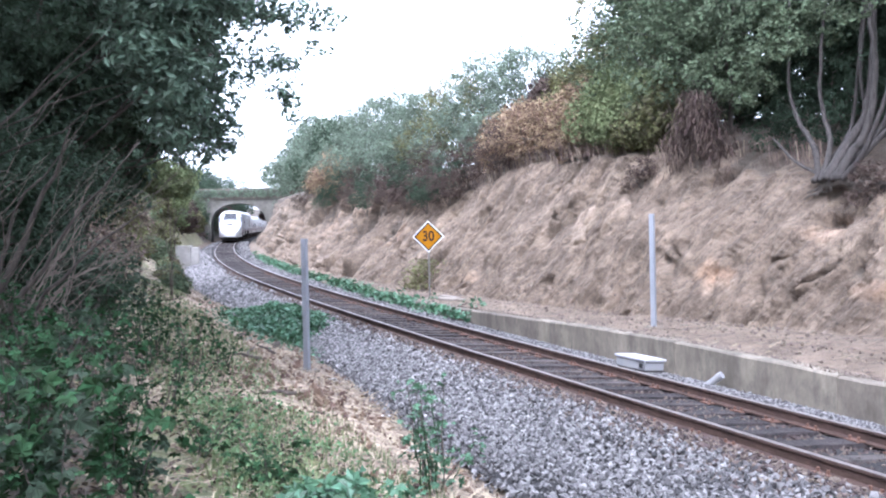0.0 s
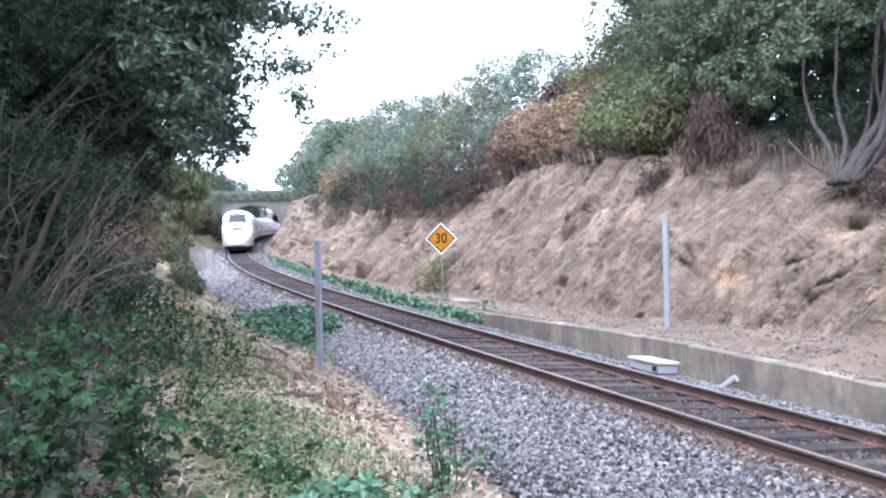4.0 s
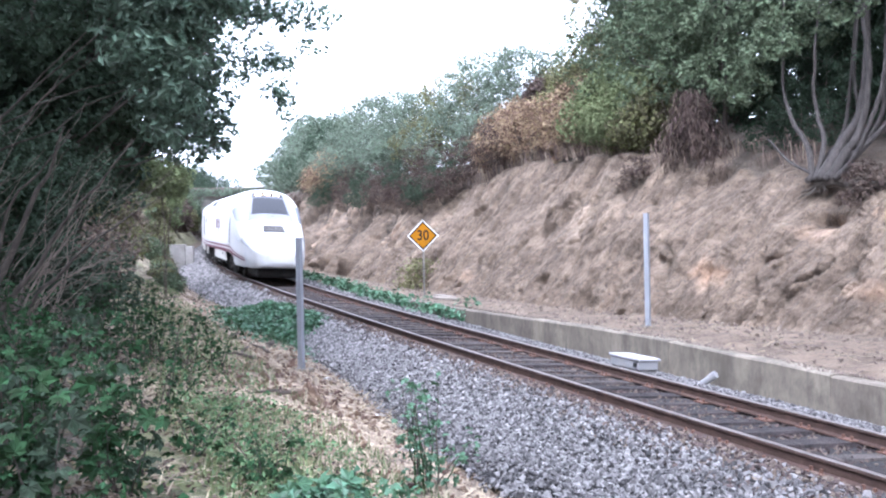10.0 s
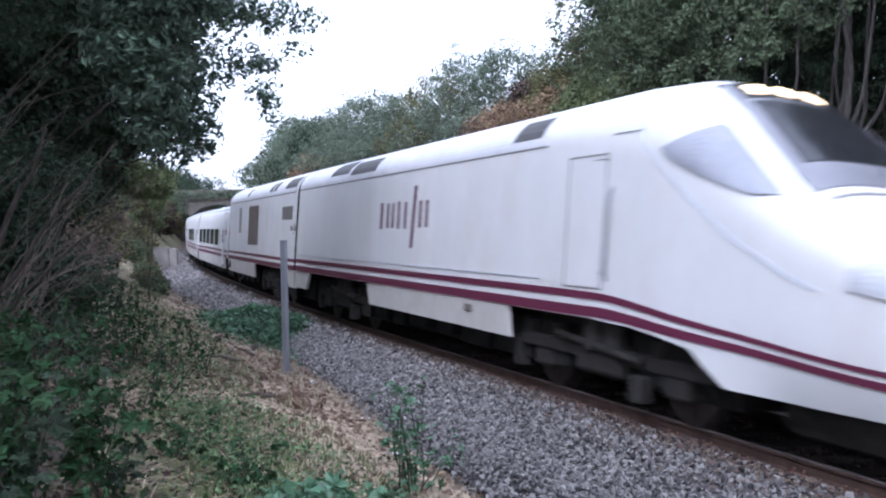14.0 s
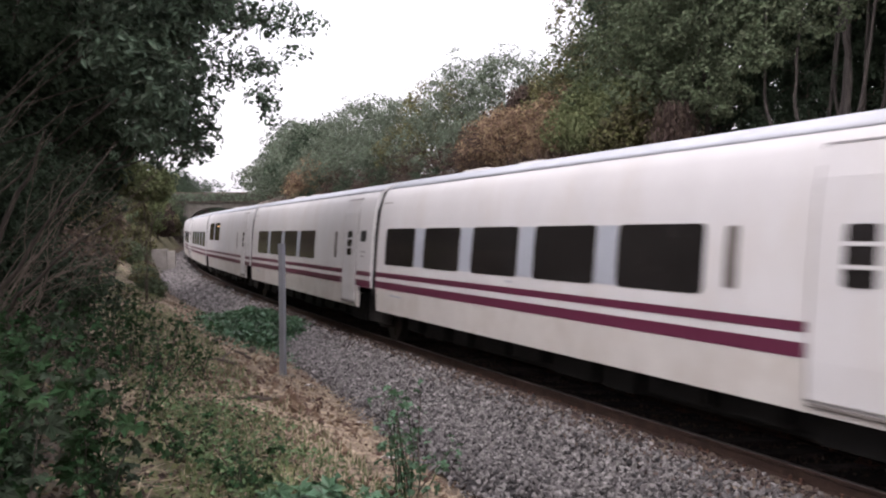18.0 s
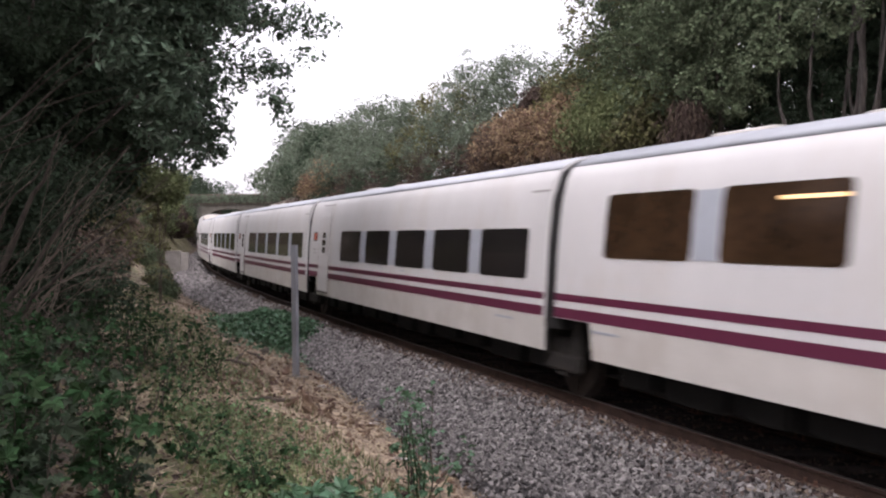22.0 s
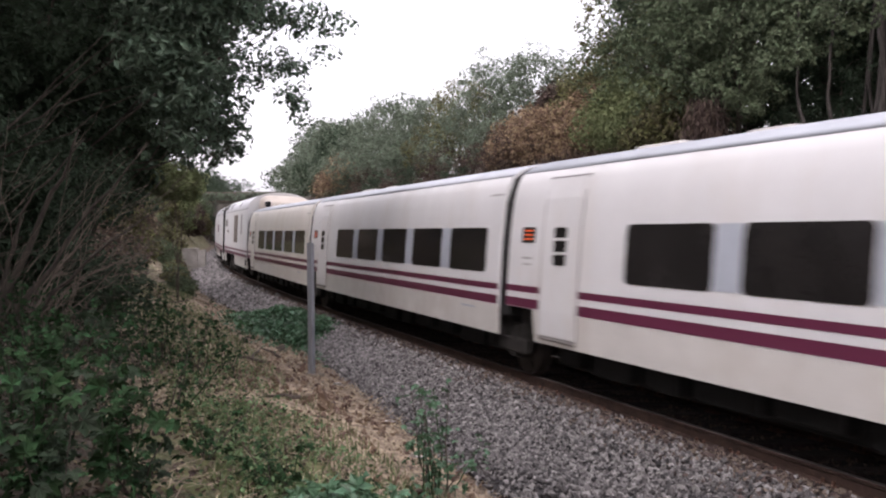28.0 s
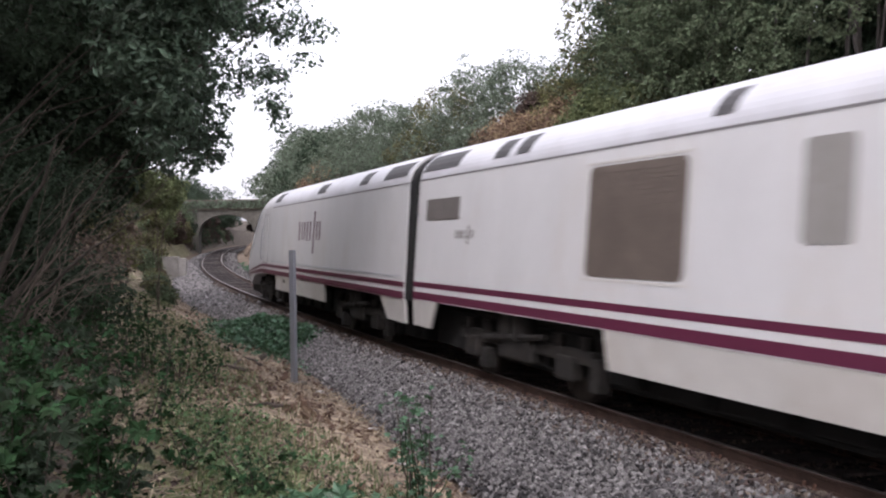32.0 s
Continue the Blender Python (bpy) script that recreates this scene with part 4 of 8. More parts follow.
def make_planks():
    rng = random.Random(9)
    for s, lat, L, yaw, wdt in ((8.2, -3.3, 1.5, 8, 0.22), (8.7, -3.6, 1.7, -4, 0.2), (7.6, -3.25, 1.1, 20, 0.16)):
        z = ground_z(s, lat)
        bm = box(-L / 2, L / 2, -wdt / 2, wdt / 2, 0, 0.07, 0.012)
        for v in bm.verts:
            v.co += Vector((rng.uniform(-0.01, 0.01), rng.uniform(-0.006, 0.006), rng.uniform(-0.004, 0.004)))
        ob = new("old_plank", bm_mesh("old_plank", bm, M_PLANK))
        ob.matrix_world = stand(s, lat, z + 0.03) @ pose(0, 0, 0, 0, 2, yaw)
        tagged(ob, "grey weathered timber plank lying on the ledge", "plank", "old planks on the ledge")


make_planks()


def make_cabinet_block():
    s, lat = 44, 3.15
    z = ground_z(s, lat)
    b = thing("concrete_block", stand(s, lat, z - 0.1, 62), "pale concrete wall slab at the foot of the bank", "concrete slab")
    part("slab", box(-0.55, 0.55, -0.12, 0.12, -0.3, 1.52, 0.03), M_SLAB, b)
    part("coping", box(-0.6, 0.6, -0.16, 0.16, 1.52, 1.6, 0.02), M_SLAB, b)
    part("slab", box(-1.15, -0.58, -0.10, 0.10, -0.3, 1.48, 0.03), M_SLAB, b)


make_cabinet_block()


# ---- the road bridge over the line ----
def make_bridge():
    s0 = 101.0
    br = thing("road_bridge", stand(s0, 0, 0), "dark mossy masonry arch bridge with a pale deck edge and rails", "bridge", kind="structure")
    ya, yb, zc, zs = -4.6, 2.6, 4.95, 2.4
    arch = lambda y: zs + (zc - zs) * math.sqrt(max(0, 1 - ((y - (ya + yb) / 2) / ((yb - ya) / 2)) ** 2))
    for name, x0, x1, ztop, mat_ in (("arch_wall", 0.0, 5.0, 5.55, M_BRIDGE),):
        bm = bmesh.new()
        ys = [-11, -8] + [ya] + list(np.linspace(ya, yb, 23)) + [yb, 6, 9, 13]
        lo = [-0.6, -0.6, -0.6] + [arch(y) for y in np.linspace(ya, yb, 23)] + [-0.6, -0.6, -0.6, -0.6]
        f0 = [[bm.verts.new((x, y, z)) for y, z in zip(ys, lo)] for x in (x0, x1)]
        f1 = [[bm.verts.new((x, y, ztop)) for y in ys] for x in (x0, x1)]
        for i in range(len(ys) - 1):
            for k in (0, 1):
                if abs(ys[i] - ys[i + 1]) > 1e-6:
                    bm.faces.new((f0[k][i], f0[k][i + 1], f1[k][i + 1], f1[k][i]))
            bm.faces.new((f0[0][i], f0[0][i + 1], f0[1][i + 1], f0[1][i]))
            if abs(ys[i] - ys[i + 1]) > 1e-6:
                bm.faces.new((f1[0][i], f1[0][i + 1], f1[1][i + 1], f1[1][i]))
        bmesh.ops.remove_doubles(bm, verts=bm.verts, dist=0.0005)
        part(name, bm, mat_, br)
    # ring of arch stones
    n = 25
    for i in range(n):
        a0, a1 = math.pi * i / n, math.pi * (i + 1) / n
        bm = bmesh.new()
        c, rw = (ya + yb) / 2, (yb - ya) / 2
        pts = [(c + (rw + d) * math.cos(a), zs + (zc - zs + d) * math.sin(a)) for a, d in ((a0 + 0.006, 0.0), (a1 - 0.006, 0.0), (a1 - 0.006, 0.42), (a0 + 0.006, 0.42))]
        f = [bm.verts.new((-0.06, y, z)) for y, z in pts]
        g = [bm.verts.new((0.02, y, z)) for y, z in pts]
        bm.faces.new(f)
        bm.faces.new(g)
        for k in range(4):
            bm.faces.new((f[k], f[(k + 1) % 4], g[(k + 1) % 4], g[k]))
        part("arch_stone", bm, M_BRIDGE, br)
    part("deck", box(-0.3, 5.3, -12, 14, 5.55, 5.72, 0.03), M_CONCRETE, br, "pale concrete deck edge")
    for x in (-0.18, 4.86):
        part("parapet", box(x, x + 0.32, -12, 14, 5.72, 6.75, 0.03), M_BRIDGE, br, "mossy dark parapet")
        part("coping", box(x - 0.05, x + 0.37, -12, 14, 6.75, 6.9, 0.02), M_CONCRETE, br, "pale weathered coping")
    for y0, y1 in ((-6.2, -4.9), (2.9, 4.0)):
        part("buttress", box(-0.25, 0.0, y0, y1, -0.5, 5.3, 0.04), M_BRIDGE, br)
    # creepers that hang over the parapet and the wing of the arch
    rng = np.random.default_rng(12)
    n = 3000
    yy = rng.uniform(-9, 13, n)
    zz = np.where(rng.uniform(0, 1, n) < 0.5, rng.uniform(5.75, 6.75, n), rng.uniform(1.0, 5.6, n))
    keep = (zz > 5.7) | (yy > 3.2 + 0.5 * np.sin(zz * 2.0)) | (yy < -5.4)
    yy, zz = yy[keep], zz[keep]
    v = np.stack([-0.32 - 0.12 * rng.uniform(0, 1, len(yy)), yy, zz], -1)
    part("creeper", leaf_mesh("creeper", v, np.tile((-1.2, 0, 0.3), (len(yy), 1)), 0.3, rng, M_LEAFPALE, 0.7, 0.6), M_LEAFPALE, br, "green creeper hanging over the parapet")


make_bridge()


# ---- trees, bushes and weeds ----
def make_tree(name, base, height, lobes, n, leaf, material, rng, label, trunks=1, radius=0.16, bark=None, clump=0.35, per=26, slim=0.55, group="", shell=0.55, limbs=9):
    """base and lobes in world metres: tapered stems with limbs that reach into the lobes, and a crown of leaves in clumps."""
    bark = bark or M_BARK
    t = thing(name, Matrix.Translation(base), label, "tree" if "tree" in name else "bush", group)
    b = np.array(base)
    bm = bmesh.new()
    for k in range(trunks):
        a = 2 * math.pi * k / trunks + rng.uniform(0, 1)
        foot = np.array((math.cos(a), math.sin(a), 0)) * (0.0 if trunks == 1 else radius * 1.5)
        l = lobes[k % len(lobes)]
        top = np.array(l[:3]) - b + np.array((0, 0, l[5] * 0.3))
        pts = wobble(foot - np.array((0, 0, 0.3)), top, 9, height * 0.018, rng)
        r = radius * rng.uniform(0.7, 1.1)
        tube(bm, pts, [r * (1 - 0.85 * (i / 8) ** 0.9) for i in range(9)], 8)
        for _ in range(max(2, limbs // trunks)):
            i = rng.integers(3, 8)
            l2 = lobes[rng.integers(len(lobes))]
            u = rng.normal(0, 1, 3)
            u /= np.linalg.norm(u)
            tip = np.array(l2[:3]) - b + u * np.array(l2[3:6]) * 0.85
            rr = r * (1 - 0.85 * (i / 8)) * 0.6 + 0.008
            q = wobble(pts[i], tip, 7, height * 0.014, rng)
            tube(bm, q, [rr * (1 - 0.85 * j / 6) for j in range(7)], 5)
    part("trunk", bm, bark, t, smooth=True)
    c, up = cloud(rng, [(l[0] - b[0], l[1] - b[1], l[2] - b[2], l[3], l[4], l[5]) for l in lobes], n, clump, per, shell)
    part("crown", leaf_mesh("crown", c, up, leaf, rng, material, slim, 0.55), material, t)
    return t


def lobe(s, lat, z, r, rz=None):
    p = at(s, lat, z)
    return (float(p[0]), float(p[1]), float(p[2]), r, r, rz or r)


def make_bank_bushes():
    rng = np.random.default_rng(21)
    g = "bushes along the top of the bank"
    # s, lat, top height, radius, leaf material
    spec = [(13.8, -8.8, 6.9, 1.15, M_LEAFRUST), (12.0, -8.6, 6.6, 1.0, M_LEAFRUST), (9.6, -9.0, 7.2, 1.0, M_LEAFRUST), (7.9, -8.8, 6.9, 0.9, M_LEAFRUST), (6.3, -8.5, 7.2, 1.0, M_LEAFLIGHT), (4.6, -8.3, 6.7, 0.9, M_LEAFLIGHT), (3.3, -8.1, 6.0, 0.75, M_LEAFOLIVE), (12.9, -9.6, 7.6, 0.9, M_LEAFBROWN), (10.6, -9.4, 7.6, 0.8, M_LEAFOLIVE), (12.6, -10.6, 8.4, 1.7, M_LEAFOLIVE), (11, -12.5, 9.4, 2.2, M_LEAFOLIVE), (16.5, -10.5, 9.6, 2.3, M_LEAFPALE), (20.5, -10.0, 10.2, 2.6, M_LEAFPALE), (24.5, -10.3, 9.8, 2.5, M_LEAFOLIVE)]
    spec += [(28.5, -9.6, 9.3, 2.4, M_LEAFPALE), (33, -9.4, 10.0, 2.6, M_LEAFPALE), (38, -9.2, 10.2, 2.7, M_LEAFPALE), (43.5, -8.8, 10.0, 2.7, M_LEAFPALE), (49, -8.6, 10.2, 2.9, M_LEAFDARK), (42, -7.3, 7.2, 1.5, M_LEAFRUST), (56, -8.6, 11.0, 3.2, M_LEAFPALE), (64, -8.8, 12.0, 3.6, M_LEAFPALE), (73, -9, 13.0, 4.0, M_LEAFDARK), (84, -10, 13.0, 4.4, M_LEAFPALE), (96, -12, 14, 5, M_LEAFPALE)]
    for s, lat, top, r, m in spec:
        z0 = ground_z(s, lat)
        rz = (top - z0) * 0.5
        mid = z0 + rz * 0.95
        L = [lobe(s, lat, mid + rz * 0.25, r * 0.8, rz * 0.8), lobe(s + r * 0.6, lat + 0.5, mid - rz * 0.25, r * 0.75, rz * 0.65), lobe(s - r * 0.6, lat + 0.6, mid - rz * 0.1, r * 0.75, rz * 0.7),
             lobe(s, lat + r * 0.55, mid - rz * 0.45, r * 0.8, rz * 0.5), lobe(s + rng.uniform(-1, 1), lat, mid + rz * 0.6, r * 0.45, rz * 0.45)]
        if m == M_LEAFRUST:
            L = L[1:]
        for _ in range(6):
            a = rng.uniform(0, math.pi)
            L.append(lobe(s + 1.05 * r * math.cos(a), lat + rng.uniform(-0.3, 0.6) * r, mid + rz * (0.1 + 0.85 * math.sin(a)), r * rng.uniform(0.16, 0.3), rz * rng.uniform(0.16, 0.32)))
        lab = {M_LEAFLIGHT: "pale yellowish green bush on the bank top", M_LEAFRUST: "rusty brown autumn bush on the bank top", M_LEAFOLIVE: "olive green bush on the bank top", M_LEAFPALE: "pale green rounded bush on the bank top", M_LEAFDARK: "dark green bush on the bank top", M_LEAFBROWN: "withered brown bush on the bank top"}[m]
        make_tree("bush", tuple(at(s, lat, z0)), top - z0, L, 15000 if s < 30 else 10000 if s < 60 else 6000, 0.115 if s < 30 else 0.15 if s < 45 else 0.22, m, rng, lab, 3, 0.07, M_BARK, 0.34 + 0.006 * s, 30, 0.6, g, 0.7, 9)


def make_right_trees():
    rng = np.random.default_rng(33)
    g = "trees above the bank"
    base = at(-3.74, -7.1, 3.22)
    # the coppiced tree with a bare stool of stems; along the bank (away), back from it, up, radius
    t = thing("coppiced_tree", Matrix.Translation(base), "old coppiced tree with many bent dark stems growing from one stool", "tree", g)
    h = radians(heading(-4))
    right = np.array((math.cos(h), math.sin(h), 0))
    back = np.array((math.sin(h), -math.cos(h), 0))
    stems = []
    stems.append(([(0.1, 0.0), (0.4, 0.02), (0.93, 0.28), (1.62, 0.85)], -0.1, 0.055))
    stems.append(([(0.1, 0.1), (0.59, 0.55), (1.01, 0.97), (1.3, 1.4), (1.55, 2.1), (1.7, 4.0)], 0.2, 0.075))
    stems.append(([(0.05, 0.2), (0.39, 0.65), (0.8, 1.34), (0.98, 2.3), (0.9, 4.4)], 0.5, 0.07))
    stems.append(([(0, 0.1), (0.02, 0.55), (-0.13, 1.2), (-0.21, 2.3), (-0.16, 3.3), (0.1, 5.0)], 0.7, 0.13))
    stems.append(([(-0.1, 0.05), (-0.37, 0.4), (-0.51, 0.57), (-0.62, 1.16), (-0.63, 2.2), (-0.41, 3.3), (-0.3, 5.2)], 0.3, 0.115))
    stems.append(([(-0.15, 0.0), (-0.58, 0.12), (-0.79, 0.32), (-1.16, 1.02), (-1.34, 1.7), (-1.5, 3.6)], -0.1, 0.075))
    stems.append(([(0.1, 0.2), (0.2, 1.0), (0.35, 2.2), (0.3, 4.6)], 1.0, 0.06))
    stems.append(([(-0.1, 0.2), (-0.9, 1.3), (-1.0, 2.6), (-0.9, 5.0)], 0.9, 0.06))
    stems.append(([(-0.05, 0.1), (-0.3, 0.9), (-0.35, 2.0), (-0.2, 4.8)], 1.1, 0.08))
    stems.append(([(0.1, 0.1), (0.6, 0.9), (0.62, 2.0), (0.55, 4.6)], 1.2, 0.065))
    for way, b0, r in stems:
        way = [(way[1][0] * 0.3 + way[0][0], -0.15)] + way[1:]
        pts = [(right * x + back * (b0 * min(1, z) + 0.1 * z) + np.array((0, 0, z))) for x, z in way]
        fine = []
        for i in range(len(pts) - 1):
            q0, q1, q2, q3 = pts[max(i - 1, 0)], pts[i], pts[i + 1], pts[min(i + 2, len(pts) - 1)]
            for f in (0, 0.25, 0.5, 0.75):
                fine.append(q1 + 0.5 * f * (q2 - q0 + f * (2 * q0 - 5 * q1 + 4 * q2 - q3 + f * (3 * (q1 - q2) + q3 - q0))) + rng.normal(0, 0.008, 3))
        fine.append(pts[-1])
        k = len(fine) - 1
        part("stem", tube(bmesh.new(), [tuple(p) for p in fine], [r * (0.95 - 0.6 * i / k) for i in range(k + 1)], 8), M_BARKPALE, t, "dark bent stem", smooth=True)
    bm = bmesh.new()
    for k in range(5):
        tip = right * rng.uniform(-0.8, 0.8) - back * rng.uniform(0.05, 0.25) - np.array((0, 0, rng.uniform(0.3, 0.7)))
        tube(bm, wobble((0, 0, -0.12), tip, 6, 0.05, rng), [0.045 * (1 - 0.14 * i) for i in range(6)], 6)
    tube(bm, wobble(right * 0.2 + np.array((0, 0, -0.22)), right * -1.3 + np.array((0, 0, -0.3)) + back * 0.15, 8, 0.05, rng), (0.08, 0.11, 0.12, 0.1, 0.11, 0.09, 0.08, 0.05), 8)
    part("stool", bm, M_BARK, t, "dark gnarled root stool")
    L = [lobe(-5.0, -8.2, 8.4, 2.2, 1.7), lobe(-3, -9, 9.0, 2.4, 1.7), lobe(-6.5, -7.6, 7.6, 1.6, 1.2), lobe(-1.8, -8.0, 7.0, 1.5, 1.0), lobe(-2.6, -6.7, 6.1, 0.7, 0.45), lobe(-1.6, -6.8, 5.3, 0.6, 0.4), lobe(-4.6, -6.5, 6.4, 0.7, 0.4), lobe(-0.6, -7.0, 5.7, 0.7, 0.6)]
    c, up = cloud(rng, [(l[0] - base[0], l[1] - base[1], l[2] - base[2], *l[3:]) for l in L], 20000, 0.26, 24, 0.3)
    part("crown", leaf_mesh("crown", c, up, 0.11, rng, M_LEAFMID, 0.6, 0.55), M_LEAFMID, t)
    spec = [
        # the 15 m crowns, mostly out of view, are added to block sky light
        (4.5, -9.8, 11.5, 2.6, M_LEAFMID, 5.4), (1.5, -8.9, 10.5, 2.2, M_LEAFMID, 4.8), (7.8, -10.6, 12.0, 2.3, M_LEAFOLIVE, 3.6), (0, -12, 13, 3, M_LEAFDARK, 5.5), (-4, -11.5, 15, 3.6, M_LEAFDARK, 6.5), (2.5, -10.8, 15, 3.4, M_LEAFDARK, 7.5), (-8.5, -11.5, 12.5, 2.8, M_LEAFDARK, 6.0),
        (-8.0, -9.0, 11, 2.0, M_LEAFMID, 6.2), (5, -14, 14, 3.5, M_LEAFDARK, 4.5), (-13, -11, 13, 3.2, M_LEAFMID, 6), (-3, -17, 14, 3.5, M_LEAFDARK, 5.0), (-10, -16, 14, 3.5, M_LEAFDARK, 5.5), (10, -16, 13, 3.5, M_LEAFOLIVE, 4.6), (-5.5, -14.5, 13, 3.0, M_LEAFDARK, 4.2), (-0.5, -15, 13, 3.0, M_LEAFDARK, 4.5), (-8.5, -14.2, 13, 2.8, M_LEAFDARK, 4.0),
    ]
    for s, lat, top, r, m, low in spec:
        z0 = ground_z(s, lat)
        mid, rz = (top + low) / 2, (top - low) / 2
        L = [lobe(s, lat, mid, r, rz * 0.95), lobe(s + r * 0.5, lat + r * 0.5, mid - rz * 0.35, r * 0.7, rz * 0.55), lobe(s - r * 0.6, lat + r * 0.3, mid + rz * 0.1, r * 0.7, rz * 0.6), lobe(s, lat + r * 0.6, mid + rz * 0.3, r * 0.6, rz * 0.6)]
        make_tree("tree", tuple(at(s, lat, z0)), top - z0, L, 21000 if lat > -13 else 8000, 0.108 if lat > -13 else 0.32, m, rng, {M_LEAFMID: "leafy green tree above the bank", M_LEAFDARK: "tree above the bank, shade put into its dark leaf colour", M_LEAFOLIVE: "yellowing olive tree above the bank"}[m], 2, 0.13, M_BARK, 0.32, 26, 0.6, g, 0.5, 10)
    # unseen trees added behind the camera and above the cutting to block sky light
    for x, y, top, r, low in ((-7, -7, 13, 4.5, 4), (1, -11, 14, 4.5, 4.5), (-13, 2, 13, 4.5, 4), (9, -9, 13, 4.0, 4.5), (15, -3, 13, 4.0, 5), (17, 6, 15, 4.2, 6), (-9, 4.5, 13, 3.4, 6.0), (-6.2, 4.8, 9.4, 3.0, 5.3)):
        s, l = track_place(x, y)
        z0 = ground_z(s, l)
        mid, rz = (top + low) / 2, (top - low) / 2
        L = [(x, y, mid, r, r, rz), (x + r * 0.5, y + r * 0.4, mid - rz * 0.3, r * 0.7, r * 0.7, rz * 0.6), (x - r * 0.5, y - r * 0.4, mid + rz * 0.2, r * 0.7, r * 0.7, rz * 0.6)]
        make_tree("tree", (x, y, z0), top - z0, L, 5000, 0.34, M_LEAFDARK, rng, "unseen dark leafy tree added to block sky light", 1, 0.2, M_BARK, 0.5, 30, 0.6, "wood around the cutting", 0.5, 10)
    # a curtain of dead fern that hangs from the edge of the wood
    n = 2200
    s, l = rng.normal(0.75, 0.45, n), rng.normal(-7.3, 0.25, n)
    z = 5.7 - 1.5 * np.abs(s - 0.75) - 0.85 * rng.uniform(0, 1.2, n) ** 1.2 + 0.35 * fbm(np.stack([s * 3, l * 3, s * 0], -1), 3)
    p = at(s, l, z)
    ln = rng.uniform(0.1, 0.42, n)
    tip = p + np.stack([rng.normal(0, 0.14, n), rng.normal(0, 0.14, n), -ln], -1)
    a = rng.uniform(0, math.pi, n)
    side = np.stack([np.cos(a), np.sin(a), a * 0], -1) * 0.016
    v = np.stack([p, (p + tip) / 2 + side, tip, (p + tip) / 2 - side], 1).reshape(-1, 3)
    o = np.arange(n)[:, None] * 4
    f = np.concatenate([o + np.array([[0, 1, 2]]), o + np.array([[0, 2, 3]])], 1).reshape(-1, 3)
    fern = thing("dead_fern", Matrix(), "hanging curtain of dead purple-brown fern on the bank edge", "fern")
    part("fronds", mesh_np("fronds", v, f, M_LEAFBROWN), M_LEAFBROWN, fern)
    bm = bmesh.new()
    for k in range(14):
        s0 = rng.normal(0.75, 0.4)
        tube(bm, wobble(at(s0, -7.6, ground_z(s0, -7.6) - 0.1), at(s0 + rng.normal(0, 0.15), -7.25, 5.5), 6, 0.05, rng), (0.02, 0.018, 0.016, 0.013, 0.01, 0.006), 5)
    part("stalks", bm, M_TWIG, fern)
    # dry fern and grass that fringe the edge of the bank
    n = 4500
    s, l = rng.uniform(-7, 26, n), -7.75 + rng.normal(0, 0.28, n)
    keep = rng.uniform(0, 1, n) < np.clip(0.2 + 1.2 * fbm(np.stack([s * 0.8 + 20, l * 0.3, l * 0], -1), 3) + 0.5 * smooth(s, 3, 6) * (1 - smooth(s, 13, 16)), 0.02, 1)
    s, l = s[keep], l[keep]
    n = len(s)
    p = at(s, l, np.array([ground_z(a, b) for a, b in zip(s, l)]) - 0.05)
    a = rng.uniform(0, 2 * math.pi, n)
    up = rng.uniform(0.12, 0.6, n) * (0.5 + 0.8 * vnoise(np.stack([s * 0.7, l * 0, l * 0], -1)))
    d = np.stack([np.cos(a) * 0.35 - 0.25, np.sin(a) * 0.35 - 0.1, a * 0], -1) * up[:, None]
    side = np.stack([-np.sin(a), np.cos(a), a * 0], -1) * 0.013
    mid = p + d * 0.6 + np.array((0, 0, 1)) * up[:, None]
    tip = p + d * 1.7 + np.array((0, 0, 1)) * (up * rng.uniform(0.3, 1.0, n))[:, None]
    v = np.stack([p - side, p + side, mid + side, mid - side, tip], 1).reshape(-1, 3)
    o = np.arange(n)[:, None] * 5
    f = np.concatenate([o + np.array([[0, 1, 2]]), o + np.array([[0, 2, 3]]), o + np.array([[3, 2, 4]])], 1).reshape(-1, 3)
    tagged(new("dry_fringe", mesh_np("dry_fringe", v, f, M_DRYFERN)), "pinkish dry fern and grass along the edge of the bank", "dry grass", kind="stuff")
    # dead and rusty undergrowth that hangs over the edge
    under = []
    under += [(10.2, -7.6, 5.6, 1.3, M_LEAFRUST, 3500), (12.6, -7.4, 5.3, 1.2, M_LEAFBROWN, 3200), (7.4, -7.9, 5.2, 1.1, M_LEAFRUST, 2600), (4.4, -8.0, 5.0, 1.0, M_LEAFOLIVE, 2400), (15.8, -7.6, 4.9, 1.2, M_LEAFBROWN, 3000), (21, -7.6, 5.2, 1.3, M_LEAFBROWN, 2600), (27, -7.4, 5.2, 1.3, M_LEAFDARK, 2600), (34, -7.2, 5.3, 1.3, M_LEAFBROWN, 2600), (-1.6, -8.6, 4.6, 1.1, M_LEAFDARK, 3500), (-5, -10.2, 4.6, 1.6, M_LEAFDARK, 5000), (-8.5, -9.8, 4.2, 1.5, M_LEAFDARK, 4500)]
